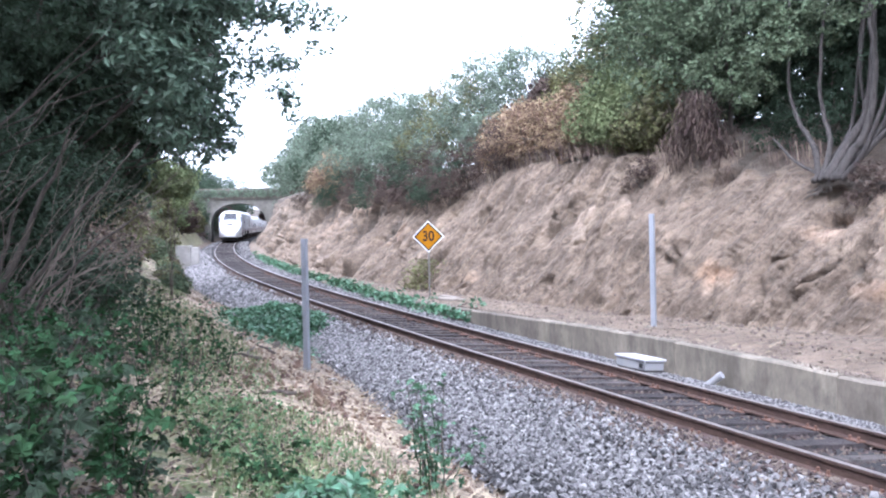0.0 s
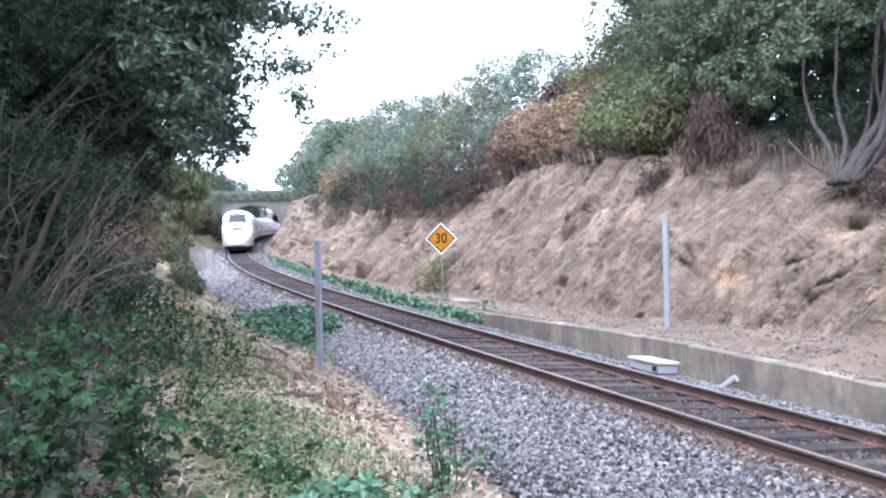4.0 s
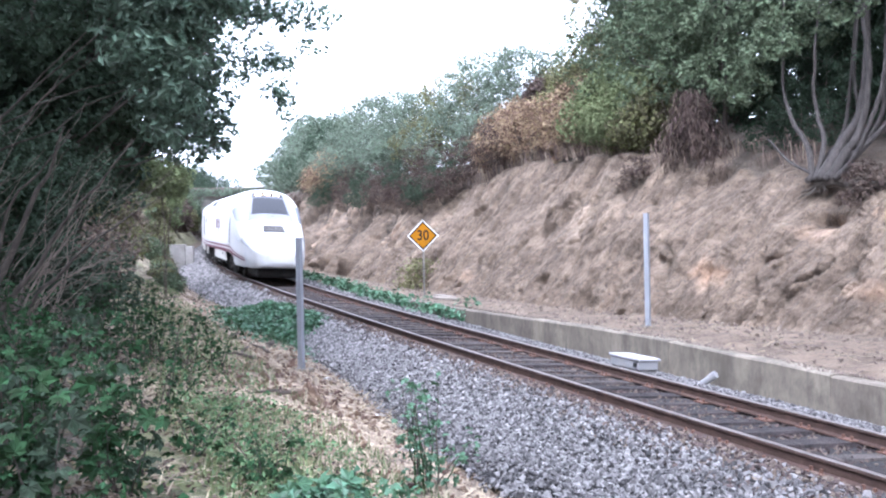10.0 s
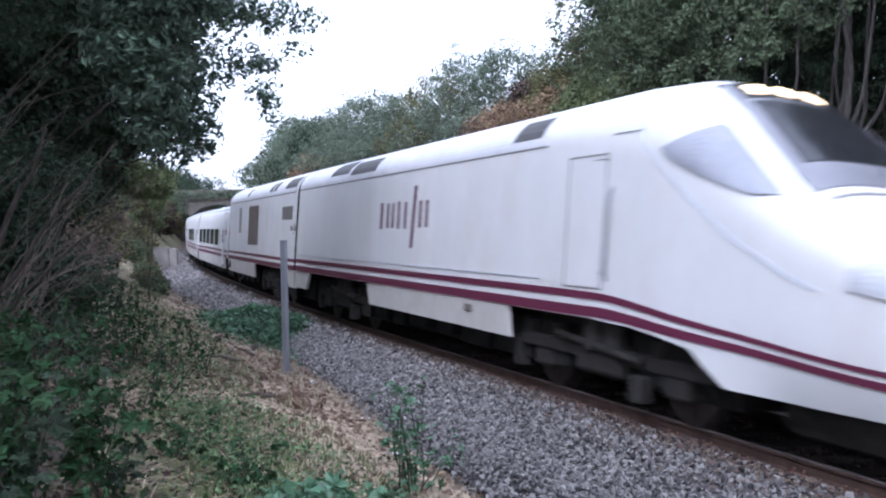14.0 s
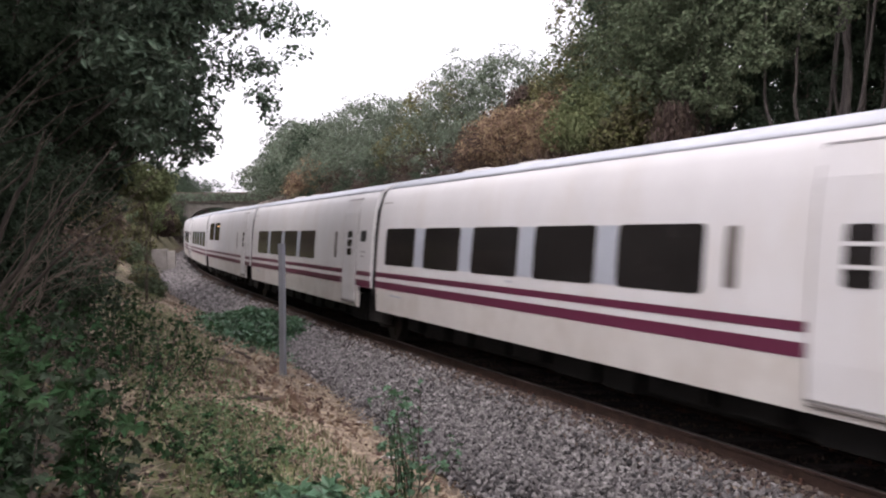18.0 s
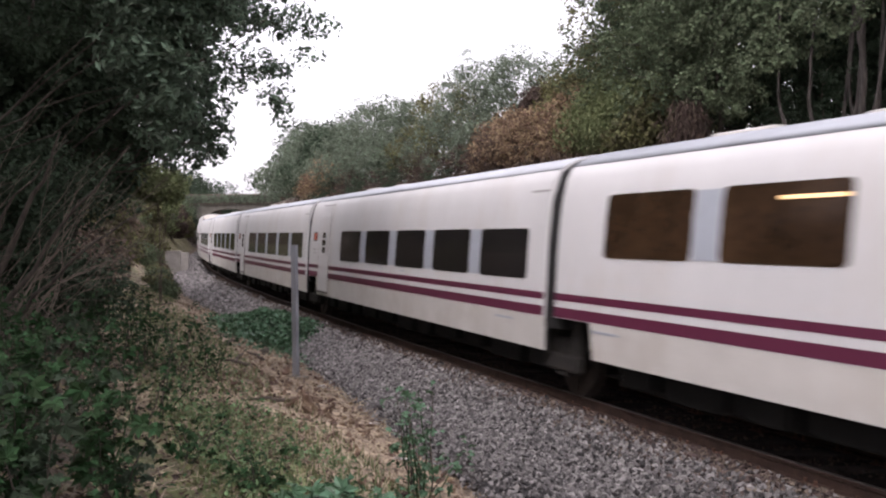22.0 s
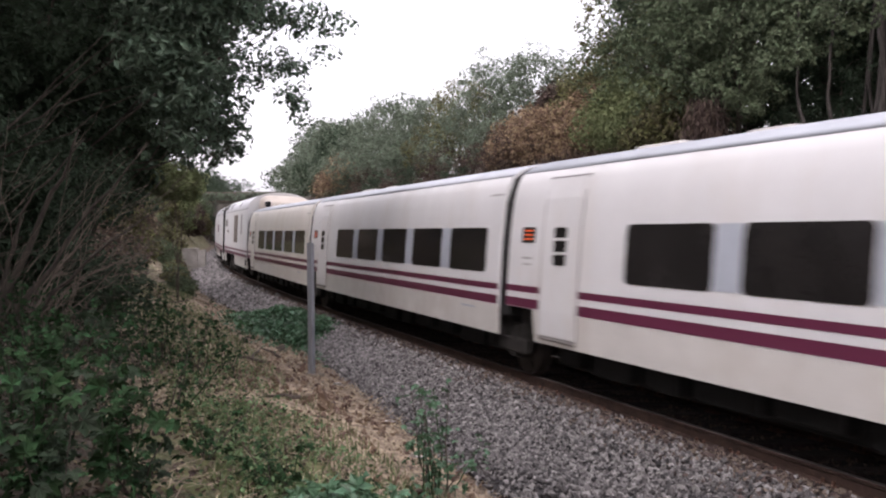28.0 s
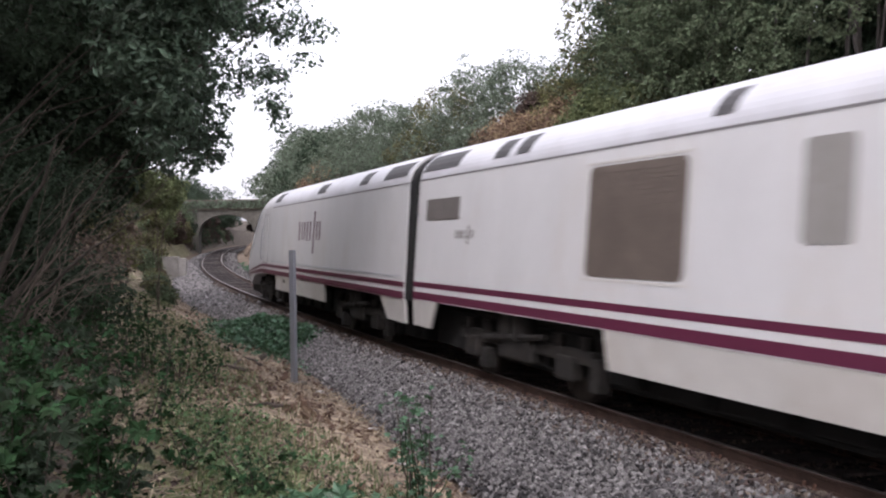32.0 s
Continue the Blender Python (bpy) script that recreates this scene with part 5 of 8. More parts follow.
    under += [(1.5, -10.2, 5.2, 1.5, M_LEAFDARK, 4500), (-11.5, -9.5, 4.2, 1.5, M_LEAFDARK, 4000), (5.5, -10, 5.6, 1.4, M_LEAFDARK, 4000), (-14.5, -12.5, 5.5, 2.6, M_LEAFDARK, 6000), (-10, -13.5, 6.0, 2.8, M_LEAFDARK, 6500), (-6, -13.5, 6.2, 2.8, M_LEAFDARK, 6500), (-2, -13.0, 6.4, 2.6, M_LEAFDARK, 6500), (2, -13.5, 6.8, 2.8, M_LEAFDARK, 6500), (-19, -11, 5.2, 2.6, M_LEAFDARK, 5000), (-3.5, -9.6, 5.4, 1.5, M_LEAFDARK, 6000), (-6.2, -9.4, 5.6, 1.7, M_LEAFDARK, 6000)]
    # low dark bushes past s = 16 stand in for the overhang's shadow
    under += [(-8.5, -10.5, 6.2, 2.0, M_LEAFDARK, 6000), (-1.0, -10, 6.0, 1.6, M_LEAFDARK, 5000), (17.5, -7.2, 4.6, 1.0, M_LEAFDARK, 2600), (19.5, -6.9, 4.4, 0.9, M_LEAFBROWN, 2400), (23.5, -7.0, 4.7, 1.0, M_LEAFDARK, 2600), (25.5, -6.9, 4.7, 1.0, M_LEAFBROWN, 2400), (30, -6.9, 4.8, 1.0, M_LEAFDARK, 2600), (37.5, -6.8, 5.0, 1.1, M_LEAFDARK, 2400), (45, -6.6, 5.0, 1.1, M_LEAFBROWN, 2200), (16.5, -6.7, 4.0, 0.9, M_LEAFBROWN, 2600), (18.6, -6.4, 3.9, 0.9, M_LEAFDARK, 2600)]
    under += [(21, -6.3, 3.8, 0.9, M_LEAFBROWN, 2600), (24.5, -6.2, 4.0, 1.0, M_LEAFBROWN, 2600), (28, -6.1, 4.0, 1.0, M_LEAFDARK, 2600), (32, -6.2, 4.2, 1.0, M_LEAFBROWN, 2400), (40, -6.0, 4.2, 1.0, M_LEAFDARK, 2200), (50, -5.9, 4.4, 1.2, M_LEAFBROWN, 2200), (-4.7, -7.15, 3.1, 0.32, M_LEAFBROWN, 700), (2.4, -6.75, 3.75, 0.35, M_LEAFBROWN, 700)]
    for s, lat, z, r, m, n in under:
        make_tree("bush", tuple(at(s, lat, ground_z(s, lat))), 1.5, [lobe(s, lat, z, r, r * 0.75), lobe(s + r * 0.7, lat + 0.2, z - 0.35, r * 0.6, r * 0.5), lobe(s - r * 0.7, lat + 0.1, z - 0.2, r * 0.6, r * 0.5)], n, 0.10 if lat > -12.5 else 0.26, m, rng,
                  {M_LEAFRUST: "rust-coloured withered bush on the bank edge", M_LEAFBROWN: "dark brown bush over the bank, some standing in for shade", M_LEAFOLIVE: "yellow-green shrub on the bank edge", M_LEAFDARK: "dark shrub on the bank edge"}[m], 4, 0.03, M_TWIG, 0.2, 18, 0.4, "undergrowth on the bank edge", 0.4, 12)


def make_left_trees():
    rng = np.random.default_rng(55)
    g = "overhanging trees beside the camera"
    B = lambda x, y, z, r, rz=None: (x, y, z, r, r, rz or r)
    make_tree("tree", (-9.6, 16.5, 1.3), 11, [B(-7.5, 15.0, 7.2, 2.6, 2.3), B(-5.5, 16.5, 7.8, 1.9, 1.6), B(-6.2, 18.2, 4.7, 0.9, 0.7), B(-6.9, 16.2, 5.0, 1.4, 1.2), B(-8.6, 15, 5.0, 2.0, 1.6), B(-9.2, 14, 3.7, 1.5, 1.1),
              B(-4.2, 16.0, 8.2, 1.5, 1.2), B(-9.5, 17, 4.2, 1.6, 1.2), B(-10.5, 18.5, 5.6, 2.2, 1.8), B(-3.5, 15.6, 7.4, 0.9, 0.7)], 66000, 0.145, M_LEAFDARK, rng, "large dark leafy tree overhanging the cutting", 3, 0.2, M_BARK, 0.27, 30, 0.6, g, 0.5, 26)
    make_tree("tree", (-15.5, 33, 3.4), 10, [B(-13.0, 33, 8.2, 3.0, 2.6), B(-11.6, 33.5, 7.0, 1.6, 2.0), B(-12.5, 32, 5.6, 2.0, 1.5), B(-16.5, 30, 7, 3.5, 3)],
              32000, 0.15, M_LEAFDARK, rng, "dark leafy tree leaning over the line", 2, 0.2, M_BARK, 0.38, 30, 0.6, g, 0.6, 14)
    make_tree("tree", (-12.5, 11, 2.6), 9, [B(-10.4, 11, 6.5, 2.8, 2.5), B(-9.0, 9.5, 4.6, 2.0, 1.8), B(-7.2, 9.5, 7.4, 2.3, 1.6), B(-11.5, 14, 3.9, 2.2, 1.4), B(-5.6, 11.5, 7.6, 1.6, 1.0)], 30000, 0.135, M_LEAFDARK, rng,
              "dark leafy tree with low boughs", 2, 0.18, M_BARK, 0.27, 30, 0.6, g, 0.5, 14)
    # the dark mass of the wood behind them
    for bx, by, L, n in ((-11.5, 25, [B(-11.2, 25, 7.8, 2.3, 2.4), B(-9.2, 25.5, 7.4, 1.5, 1.8), B(-10.8, 25, 4.6, 2.2, 1.9), B(-9.5, 24, 9.4, 2.2, 1.3)], 30000),
                         (-14.5, 22, [B(-13.5, 22, 6.5, 2.4, 2.8), B(-12, 21, 3.6, 1.9, 1.5), B(-11.5, 20.5, 9.0, 2.2, 1.6), B(-14, 20, 9, 2.5, 2)], 22000),
                         (-14, 30, [B(-12.5, 30, 4.5, 2.5, 2.0), B(-13.5, 30, 8.5, 2.6, 2.4), B(-10.4, 30, 9.0, 1.6, 2.0)], 18000)):
        s, l = track_place(bx, by)
        make_tree("tree", (bx, by, ground_z(s, l) + float(rise(s))), 9, L, n, 0.24, M_LEAFDARK, rng, "dark dense tree in the wood beside the line", 2, 0.18, M_BARK, 0.4, 26, 0.65, g, 0.15, 14)
    make_tree("tree", (-8.4, 18.6, 1.6), 8, [B(-5.1, 17.2, 6.3, 0.8, 0.9), B(-5.5, 17.2, 5.2, 0.9, 0.7), B(-5.8, 19.8, 4.7, 0.75, 0.9), B(-5.1, 18, 4.7, 0.65, 0.6), B(-5.2, 17.5, 5.6, 0.75, 0.6), B(-4.35, 17.5, 4.84, 0.3, 0.35), B(-4.3, 17.5, 4.3, 0.28, 0.3), B(-4.5, 17.5, 3.85, 0.22, 0.25), B(-4.5, 17.5, 5.4, 0.35, 0.35)],
              7400, 0.14, M_LEAFNEAR, rng, "tree with thin airy boughs over the line, leaves lightened for sky glare", 2, 0.08, M_BARK, 0.24, 16, 0.5, g, 0.25, 16)
    # the nearer tree, its hanging leaves coloured lighter for the sky's glare
    make_tree("tree", (-8.6, 12.0, 1.9), 6, [B(-3.69, 11.00, 5.23, 0.5, 0.35), B(-3.29, 11.20, 5.16, 0.45, 0.3), B(-2.86, 11.40, 5.48, 0.4, 0.25), B(-3.60, 10.90, 4.64, 0.42, 0.3), B(-3.21, 11.00, 4.54, 0.32, 0.25), B(-3.00, 11.30, 4.95, 0.25, 0.2), B(-3.37, 10.90, 4.14, 0.35, 0.22), B(-3.15, 11.20, 4.04, 0.22, 0.2), B(-3.03, 11.00, 5.81, 0.6, 0.3), B(-3.70, 11.00, 5.75, 0.6, 0.35), B(-3.39, 11.00, 3.70, 0.22, 0.18)],
              7500, 0.13, M_LEAFNEAR, rng, "leafy tree with long hanging green leaves over the slope", 1, 0.035, M_BARK, 0.2, 12, 0.42, g, 0.2, 5)
    # sparse boughs against the sky
    bough = [B(-3.3, 15.4, 6.25, 0.6, 0.35), B(-2.5, 15.3, 6.15, 0.5, 0.28), B(-1.95, 15.4, 6.05, 0.3, 0.14), B(-3.0, 16.0, 5.5, 0.4, 0.3), B(-2.85, 16.0, 5.0, 0.28, 0.3), B(-2.68, 16.0, 4.6, 0.2, 0.28), B(-3.9, 15.6, 6.4, 0.8, 0.5), B(-3.9, 16.2, 5.5, 0.6, 0.45), B(-2.6, 15.2, 6.9, 0.7, 0.4), B(-2.2, 15.6, 5.6, 0.2, 0.1)]
    make_tree("tree", (-9.6, 15.8, 1.5), 9, bough, 5200, 0.10, M_LEAFNEAR, rng, "slender tree whose sparse boughs reach out against the sky", 1, 0.04, M_BARK, 0.22, 14, 0.55, g, 0.1, 4)
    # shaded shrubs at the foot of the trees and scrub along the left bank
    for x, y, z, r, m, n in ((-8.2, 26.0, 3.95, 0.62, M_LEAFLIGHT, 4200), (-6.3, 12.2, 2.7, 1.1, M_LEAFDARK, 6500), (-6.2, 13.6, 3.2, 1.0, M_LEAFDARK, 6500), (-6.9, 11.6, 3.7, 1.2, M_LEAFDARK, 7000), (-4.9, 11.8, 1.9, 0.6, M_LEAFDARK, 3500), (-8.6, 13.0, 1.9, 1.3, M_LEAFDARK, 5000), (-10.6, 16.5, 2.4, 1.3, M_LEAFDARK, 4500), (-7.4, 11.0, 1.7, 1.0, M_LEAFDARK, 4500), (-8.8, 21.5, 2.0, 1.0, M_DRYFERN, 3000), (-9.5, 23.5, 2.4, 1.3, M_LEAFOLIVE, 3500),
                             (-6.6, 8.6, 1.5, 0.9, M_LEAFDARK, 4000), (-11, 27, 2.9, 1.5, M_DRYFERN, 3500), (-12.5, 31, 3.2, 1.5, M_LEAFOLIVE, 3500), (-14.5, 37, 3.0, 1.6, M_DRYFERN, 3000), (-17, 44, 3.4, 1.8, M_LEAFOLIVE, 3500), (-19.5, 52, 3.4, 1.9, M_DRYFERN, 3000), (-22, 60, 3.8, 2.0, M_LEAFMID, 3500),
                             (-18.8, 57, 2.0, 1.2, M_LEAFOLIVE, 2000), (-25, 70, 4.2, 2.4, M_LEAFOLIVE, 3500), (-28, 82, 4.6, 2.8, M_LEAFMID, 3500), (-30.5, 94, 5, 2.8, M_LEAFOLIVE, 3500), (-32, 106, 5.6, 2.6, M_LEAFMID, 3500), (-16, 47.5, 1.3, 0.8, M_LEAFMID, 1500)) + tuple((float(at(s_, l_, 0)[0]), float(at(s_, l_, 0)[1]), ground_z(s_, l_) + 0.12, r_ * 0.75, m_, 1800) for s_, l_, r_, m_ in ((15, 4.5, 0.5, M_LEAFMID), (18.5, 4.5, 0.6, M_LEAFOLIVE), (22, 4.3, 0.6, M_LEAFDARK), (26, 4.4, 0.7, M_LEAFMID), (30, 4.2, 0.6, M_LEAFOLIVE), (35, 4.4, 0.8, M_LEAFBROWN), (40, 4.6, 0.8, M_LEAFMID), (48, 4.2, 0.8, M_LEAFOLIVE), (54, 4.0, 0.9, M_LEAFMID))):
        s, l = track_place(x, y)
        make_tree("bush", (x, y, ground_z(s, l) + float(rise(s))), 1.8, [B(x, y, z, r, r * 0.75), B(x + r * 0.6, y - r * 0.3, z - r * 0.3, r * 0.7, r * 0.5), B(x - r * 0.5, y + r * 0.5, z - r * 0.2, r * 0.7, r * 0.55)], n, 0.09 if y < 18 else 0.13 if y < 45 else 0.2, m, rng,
                  {M_LEAFLIGHT: "yellow-green leafy bush at the foot of the trees", M_LEAFDARK: "shrub under the trees, shade put into its dark leaf colour", M_LEAFMID: "green shrub on the cutting slope", M_LEAFOLIVE: "yellow-green shrub on the cutting slope", M_LEAFBROWN: "withered brown scrub on the cutting slope", M_DRYFERN: "pale withered scrub on the cutting slope"}[m], 4, 0.014 if m is M_LEAFLIGHT else 0.03, M_TWIG, 0.22 + 0.004 * y, 24, 0.5, "shrubs on the camera's bank", 0.5, 12)
    # far trees on the left bank and by the bridge
    far = [(30, 10.5, 10.5, 3.2, M_LEAFDARK), (40, 9.5, 9.0, 2.8, M_LEAFMID), (50, 8.8, 8.2, 2.4, M_LEAFMID), (62, 9.5, 10, 3.2, M_LEAFMID), (78, 10, 11, 3.6, M_LEAFMID), (92, 9, 10, 3.2, M_LEAFMID), (56, 13, 13, 4, M_LEAFDARK), (85, 15, 14, 5, M_LEAFDARK), (60, 5.2, 7.4, 2.0, M_LEAFLIGHT), (52, 5.6, 5.6, 1.3, M_LEAFOLIVE)]
    far += [(72, 5.6, 7.0, 1.8, M_LEAFMID), (84, 5.2, 6.0, 1.6, M_LEAFBROWN), (94, 5.4, 6.4, 1.8, M_LEAFMID), (77, 4.4, 4.6, 1.3, M_LEAFBROWN), (88, 4.1, 4.2, 1.2, M_LEAFOLIVE), (97, 4.4, 5.2, 1.4, M_LEAFDARK), (112, 6, 11, 4, M_LEAFDARK), (118, -9, 11, 4.5, M_LEAFMID), (116, -8, 12, 4.5, M_LEAFMID), (122, 12, 13, 5, M_LEAFDARK)]
    far += [(107, -5.0, 3.8, 1.4, M_LEAFBROWN), (111, -5.3, 5.0, 1.6, M_LEAFDARK), (116, -5.6, 5.4, 1.8, M_LEAFMID), (122, -5.8, 6.0, 2.0, M_LEAFDARK), (130, -6.2, 7.0, 2.4, M_LEAFMID), (140, -6.0, 8, 3.0, M_LEAFDARK), (152, -5.5, 9, 3.4, M_LEAFDARK), (108, 4.8, 4.2, 1.4, M_LEAFBROWN), (115, 5.2, 5.5, 1.8, M_LEAFMID)]
    # woods on the outer side of the curve past the bridge
    far += [(110, 5.1, 5.0, 1.7, M_LEAFBROWN), (118, 5.3, 6.4, 2.0, M_LEAFDARK), (125, 5.2, 6.0, 2.0, M_LEAFBROWN), (132, 5.4, 7.2, 2.2, M_LEAFDARK), (139, 5.3, 6.6, 2.1, M_LEAFBROWN), (147, 5.4, 7.5, 2.3, M_LEAFDARK), (156, 5.4, 7.2, 2.3, M_LEAFDARK), (166, 5.5, 8.0, 2.4, M_LEAFDARK)]
    far += [(127, 9.5, 11.5, 4, M_LEAFDARK), (141, 9.8, 12.5, 4.4, M_LEAFDARK), (155, 10, 12, 4.4, M_LEAFDARK), (170, 10, 13, 4.6, M_LEAFDARK), (186, 9, 13, 4.8, M_LEAFDARK), (176, 5.6, 9, 2.5, M_LEAFDARK)]
    for s, lat, top, r, m in far:
        z0 = ground_z(s, lat)
        rz = (top - z0) / 2
        L = [lobe(s, lat, z0 + rz * 1.1, r, rz * 0.9), lobe(s + r * 0.6, lat - r * 0.5, z0 + rz * 0.7, r * 0.7, rz * 0.6), lobe(s - r * 0.6, lat - r * 0.3, z0 + rz * 1.2, r * 0.65, rz * 0.55)]
        make_tree("tree", tuple(at(s, lat, z0)), top - z0, L, 7000, 0.22, m, rng, "distant green tree beside the line", 1, 0.16, M_BARK, 0.45, 24, 0.6, "far trees along the line", 0.5, 8)
    # scrub covering the slope by the bridge and past it
    for k, s in enumerate((94, 98.5, 107, 111, 115, 119, 123, 127, 131, 136, 141, 146, 152, 158, 165)):
        L = [lobe(s, 4.1, 0.9, 1.2, 1.1), lobe(s + 1.5, 4.6, 2.2, 1.5, 1.2), lobe(s + 0.5, 5.9, 3.9, 1.8, 1.3)]
        m = (M_LEAFBROWN, M_LEAFDARK, M_LEAFMID, M_LEAFBROWN, M_LEAFDARK)[k % 5]
        make_tree("bush", tuple(at(s, 4.6, ground_z(s, 4.6))), 3.0, L, 5000, 0.22, m, rng, {M_LEAFBROWN: "withered brown scrub on the slope past the bridge", M_LEAFDARK: "dark green scrub on the slope past the bridge", M_LEAFMID: "green scrub on the slope past the bridge"}[m], 4, 0.04, M_TWIG, 0.4, 24, 0.5, "scrub past the bridge", 0.5, 8)
    # bare dead branches of the thicket: a fan that leans out over the slope
    base = np.array((-5.1, 10.0, 0.0))
    sb, lb = track_place(base[0], base[1])
    base[2] = ground_z(sb, lb) + float(rise(sb))
    th = thing("dead_thicket", Matrix.Translation(base), "tangle of bare grey-brown dead branches leaning over the slope", "thicket")
    # the stout leaning stems that carry the fan: foot, bend, tip
    for way, r in (([(-0.15, -0.5, -0.1), (0.2, -0.5, 0.75), (0.75, -0.5, 1.85), (1.15, -0.7, 2.5)], 0.062), ([(-0.05, -0.4, -0.1), (0.35, -0.5, 0.6), (1.0, -0.5, 1.45), (1.85, -0.6, 2.35)], 0.045),
                   ([(0.1, -0.2, -0.1), (0.65, -0.3, 0.75), (1.3, -0.3, 1.3), (2.0, -0.2, 1.75)], 0.034), ([(-0.5, -0.3, -0.1), (-0.35, -0.5, 0.9), (-0.05, -0.5, 2.0), (0.25, -0.6, 3.0)], 0.055), ([(0.0, -0.6, -0.1), (0.3, -0.7, 0.9), (0.55, -0.8, 1.6), (1.3, -0.9, 2.4)], 0.038)):
        q = []
        for i in range(3):
            q += wobble(way[i], way[i + 1], 5, 0.025, rng)[:4]
        q.append(way[3])
        part("stem", tube(bmesh.new(), [tuple(v) for v in q], [r * (1 - 0.072 * i) for i in range(13)], 8), M_BARK, th, "stout dark bare leaning stem", smooth=True)
    for k in range(34):
        bm = bmesh.new()
        foot = np.array((rng.normal(-0.1, 0.4), rng.normal(0.2, 0.7), -0.1))
        a = radians(rng.uniform(15, 85) if k % 3 else rng.uniform(35, 60))
        ln = rng.uniform(1.3, 2.75) * (1.0 if a > 0.7 else 0.88)
        tip = foot + np.array((ln * math.cos(a), rng.uniform(-0.5, 1.1), ln * math.sin(a) + 0.25))
        tip[0] = min(tip[0], 1.75)
        q = wobble(foot, tip, 11, 0.05, rng, -0.22)
        r = 0.02 if k % 9 == 0 else rng.uniform(0.006, 0.0125)
        tube(bm, q, [r * (1 - 0.085 * i) for i in range(11)], 5)
        branch = part("dead_branch", bm, M_DEADWOOD, th)
        for _ in range(4):
            i = rng.integers(3, 10)
            out = (tip - foot) * rng.uniform(0.1, 0.32)
            t2 = np.array(q[i]) + np.array((out[0] + rng.uniform(0, 0.3), out[1], out[2] * rng.uniform(0.2, 1.1))) + rng.normal(0, 0.12, 3)
            w = wobble(q[i], t2, 5, 0.03, rng)
            part("twig", tube(bmesh.new(), w, [max(0.0028, r * 0.5 * (1 - 0.17 * j)) for j in range(5)], 4), M_DEADWOOD, branch)


def make_ivy():
    rng = np.random.default_rng(77)
    # dense low patch beside the rails
    n = 15000
    s, l = rng.normal(5.4, 2.1, n), rng.normal(2.4, 0.6, n)
    top = 0.68 * np.exp(-((s - 5.4) / 3.6) ** 2 - ((l - 2.4) / 1.0) ** 2) + 0.12 * fbm(np.stack([s * 2, l * 2, s * 0], -1), 3)
    z = np.array([max(ground_z(a, b), float(bed_z(b)) - 0.04) for a, b in zip(s, l)]) + np.maximum(0.02, top) * rng.uniform(0.25, 1.05, n)
    p = at(s, l, z)
    tagged(new("ivy_patch", leaf_mesh("ivy_patch", p, np.tile((0, 0, 1.2), (n, 1)), 0.105, rng, M_IVY, 0.85)), "dense low patch of glossy green ivy beside the ballast", "ivy", kind="stuff")
    # the strip along the far side of the line
    n = 7000
    s = rng.uniform(4, 62, n)
    w = 0.33 + 0.1 * np.sin(s * 1.7)
    l = -2.35 + rng.normal(0, 1, n) * w * 0.6 - 0.25 * smooth(s, 12, 20)
    dens = vnoise(np.stack([s * 0.55, s * 0, s * 0], -1))
    keep = rng.uniform(0, 1, n) < np.clip(dens * 1.7 - 0.25, 0.1, 1) * (1 - smooth(s, 45, 60) * 0.7)
    s, l = s[keep], l[keep]
    z = np.array([max(ground_z(a, b), float(bed_z(b)) - 0.05) for a, b in zip(s, l)]) + rng.uniform(0.0, 0.28, len(s))
    tagged(new("ivy_strip", leaf_mesh("ivy_strip", at(s, l, z), np.tile((0, 0, 1.0), (len(s), 1)), 0.15, rng, M_IVY, 0.8)), "green creepers along the far side of the track", "ivy", kind="stuff")
    n = 900
    s, l = rng.normal(13.5, 0.55, n), -4.3 + rng.normal(0, 0.25, n)
    z = -0.1 + rng.uniform(0, 1.1, n)
    l = l - z * 0.55
    tagged(new("ivy_hanging", leaf_mesh("ivy_hanging", at(s, l + 0.25, z), np.tile((0, 0, 0.6), (n, 1)), 0.11, rng, M_LEAFOLIVE, 0.6)), "creeper climbing the foot of the bank", "ivy", kind="stuff")


def make_weed(x, y, height, stems, rng, label, leaf=0.06):
    """A leafy weed: thin stems with toothed-looking paired leaves."""
    s, l = track_place(x, y)
    z = ground_z(s, l) + float(rise(s))
    w = thing("weed", Matrix.Translation((x, y, z)), label, "weed", "weeds on the slope")
    for _ in range(stems):
        tip = np.array((rng.normal(0, 0.22), rng.normal(0, 0.22), height * rng.uniform(0.6, 1.05)))
        q = wobble((rng.normal(0, 0.05), rng.normal(0, 0.05), -0.05), tip, 8, 0.012, rng)
        part("stem", tube(bmesh.new(), q, [0.0085 * (1 - 0.09 * i) for i in range(8)], 5), M_BARK if rng.uniform() < 0.65 else M_WEED, w)
        c, up = [], []
        for i in range(1, 8):
            for _ in range(3 if i > 2 else 1):
                a = rng.uniform(0, 2 * math.pi)
                d = np.array((math.cos(a), math.sin(a), 0)) * rng.uniform(0.02, 0.17)
                c.append(np.array(q[i]) + d + np.array((0, 0, rng.uniform(-0.07, 0.06))))
                up.append((d[0] * 2, d[1] * 2, 0.9))
        # half of the broad-leaved weeds take the leaf darkened for tree shade
        lm = M_IVY if x > -1.0 else M_LEAFDARK if leaf > 0.08 and rng.uniform() < 0.5 else M_WEED
        part("leaves", lobed_leaves("leaves", np.array(c), np.array(up), leaf, rng, lm), lm, w)
    return w


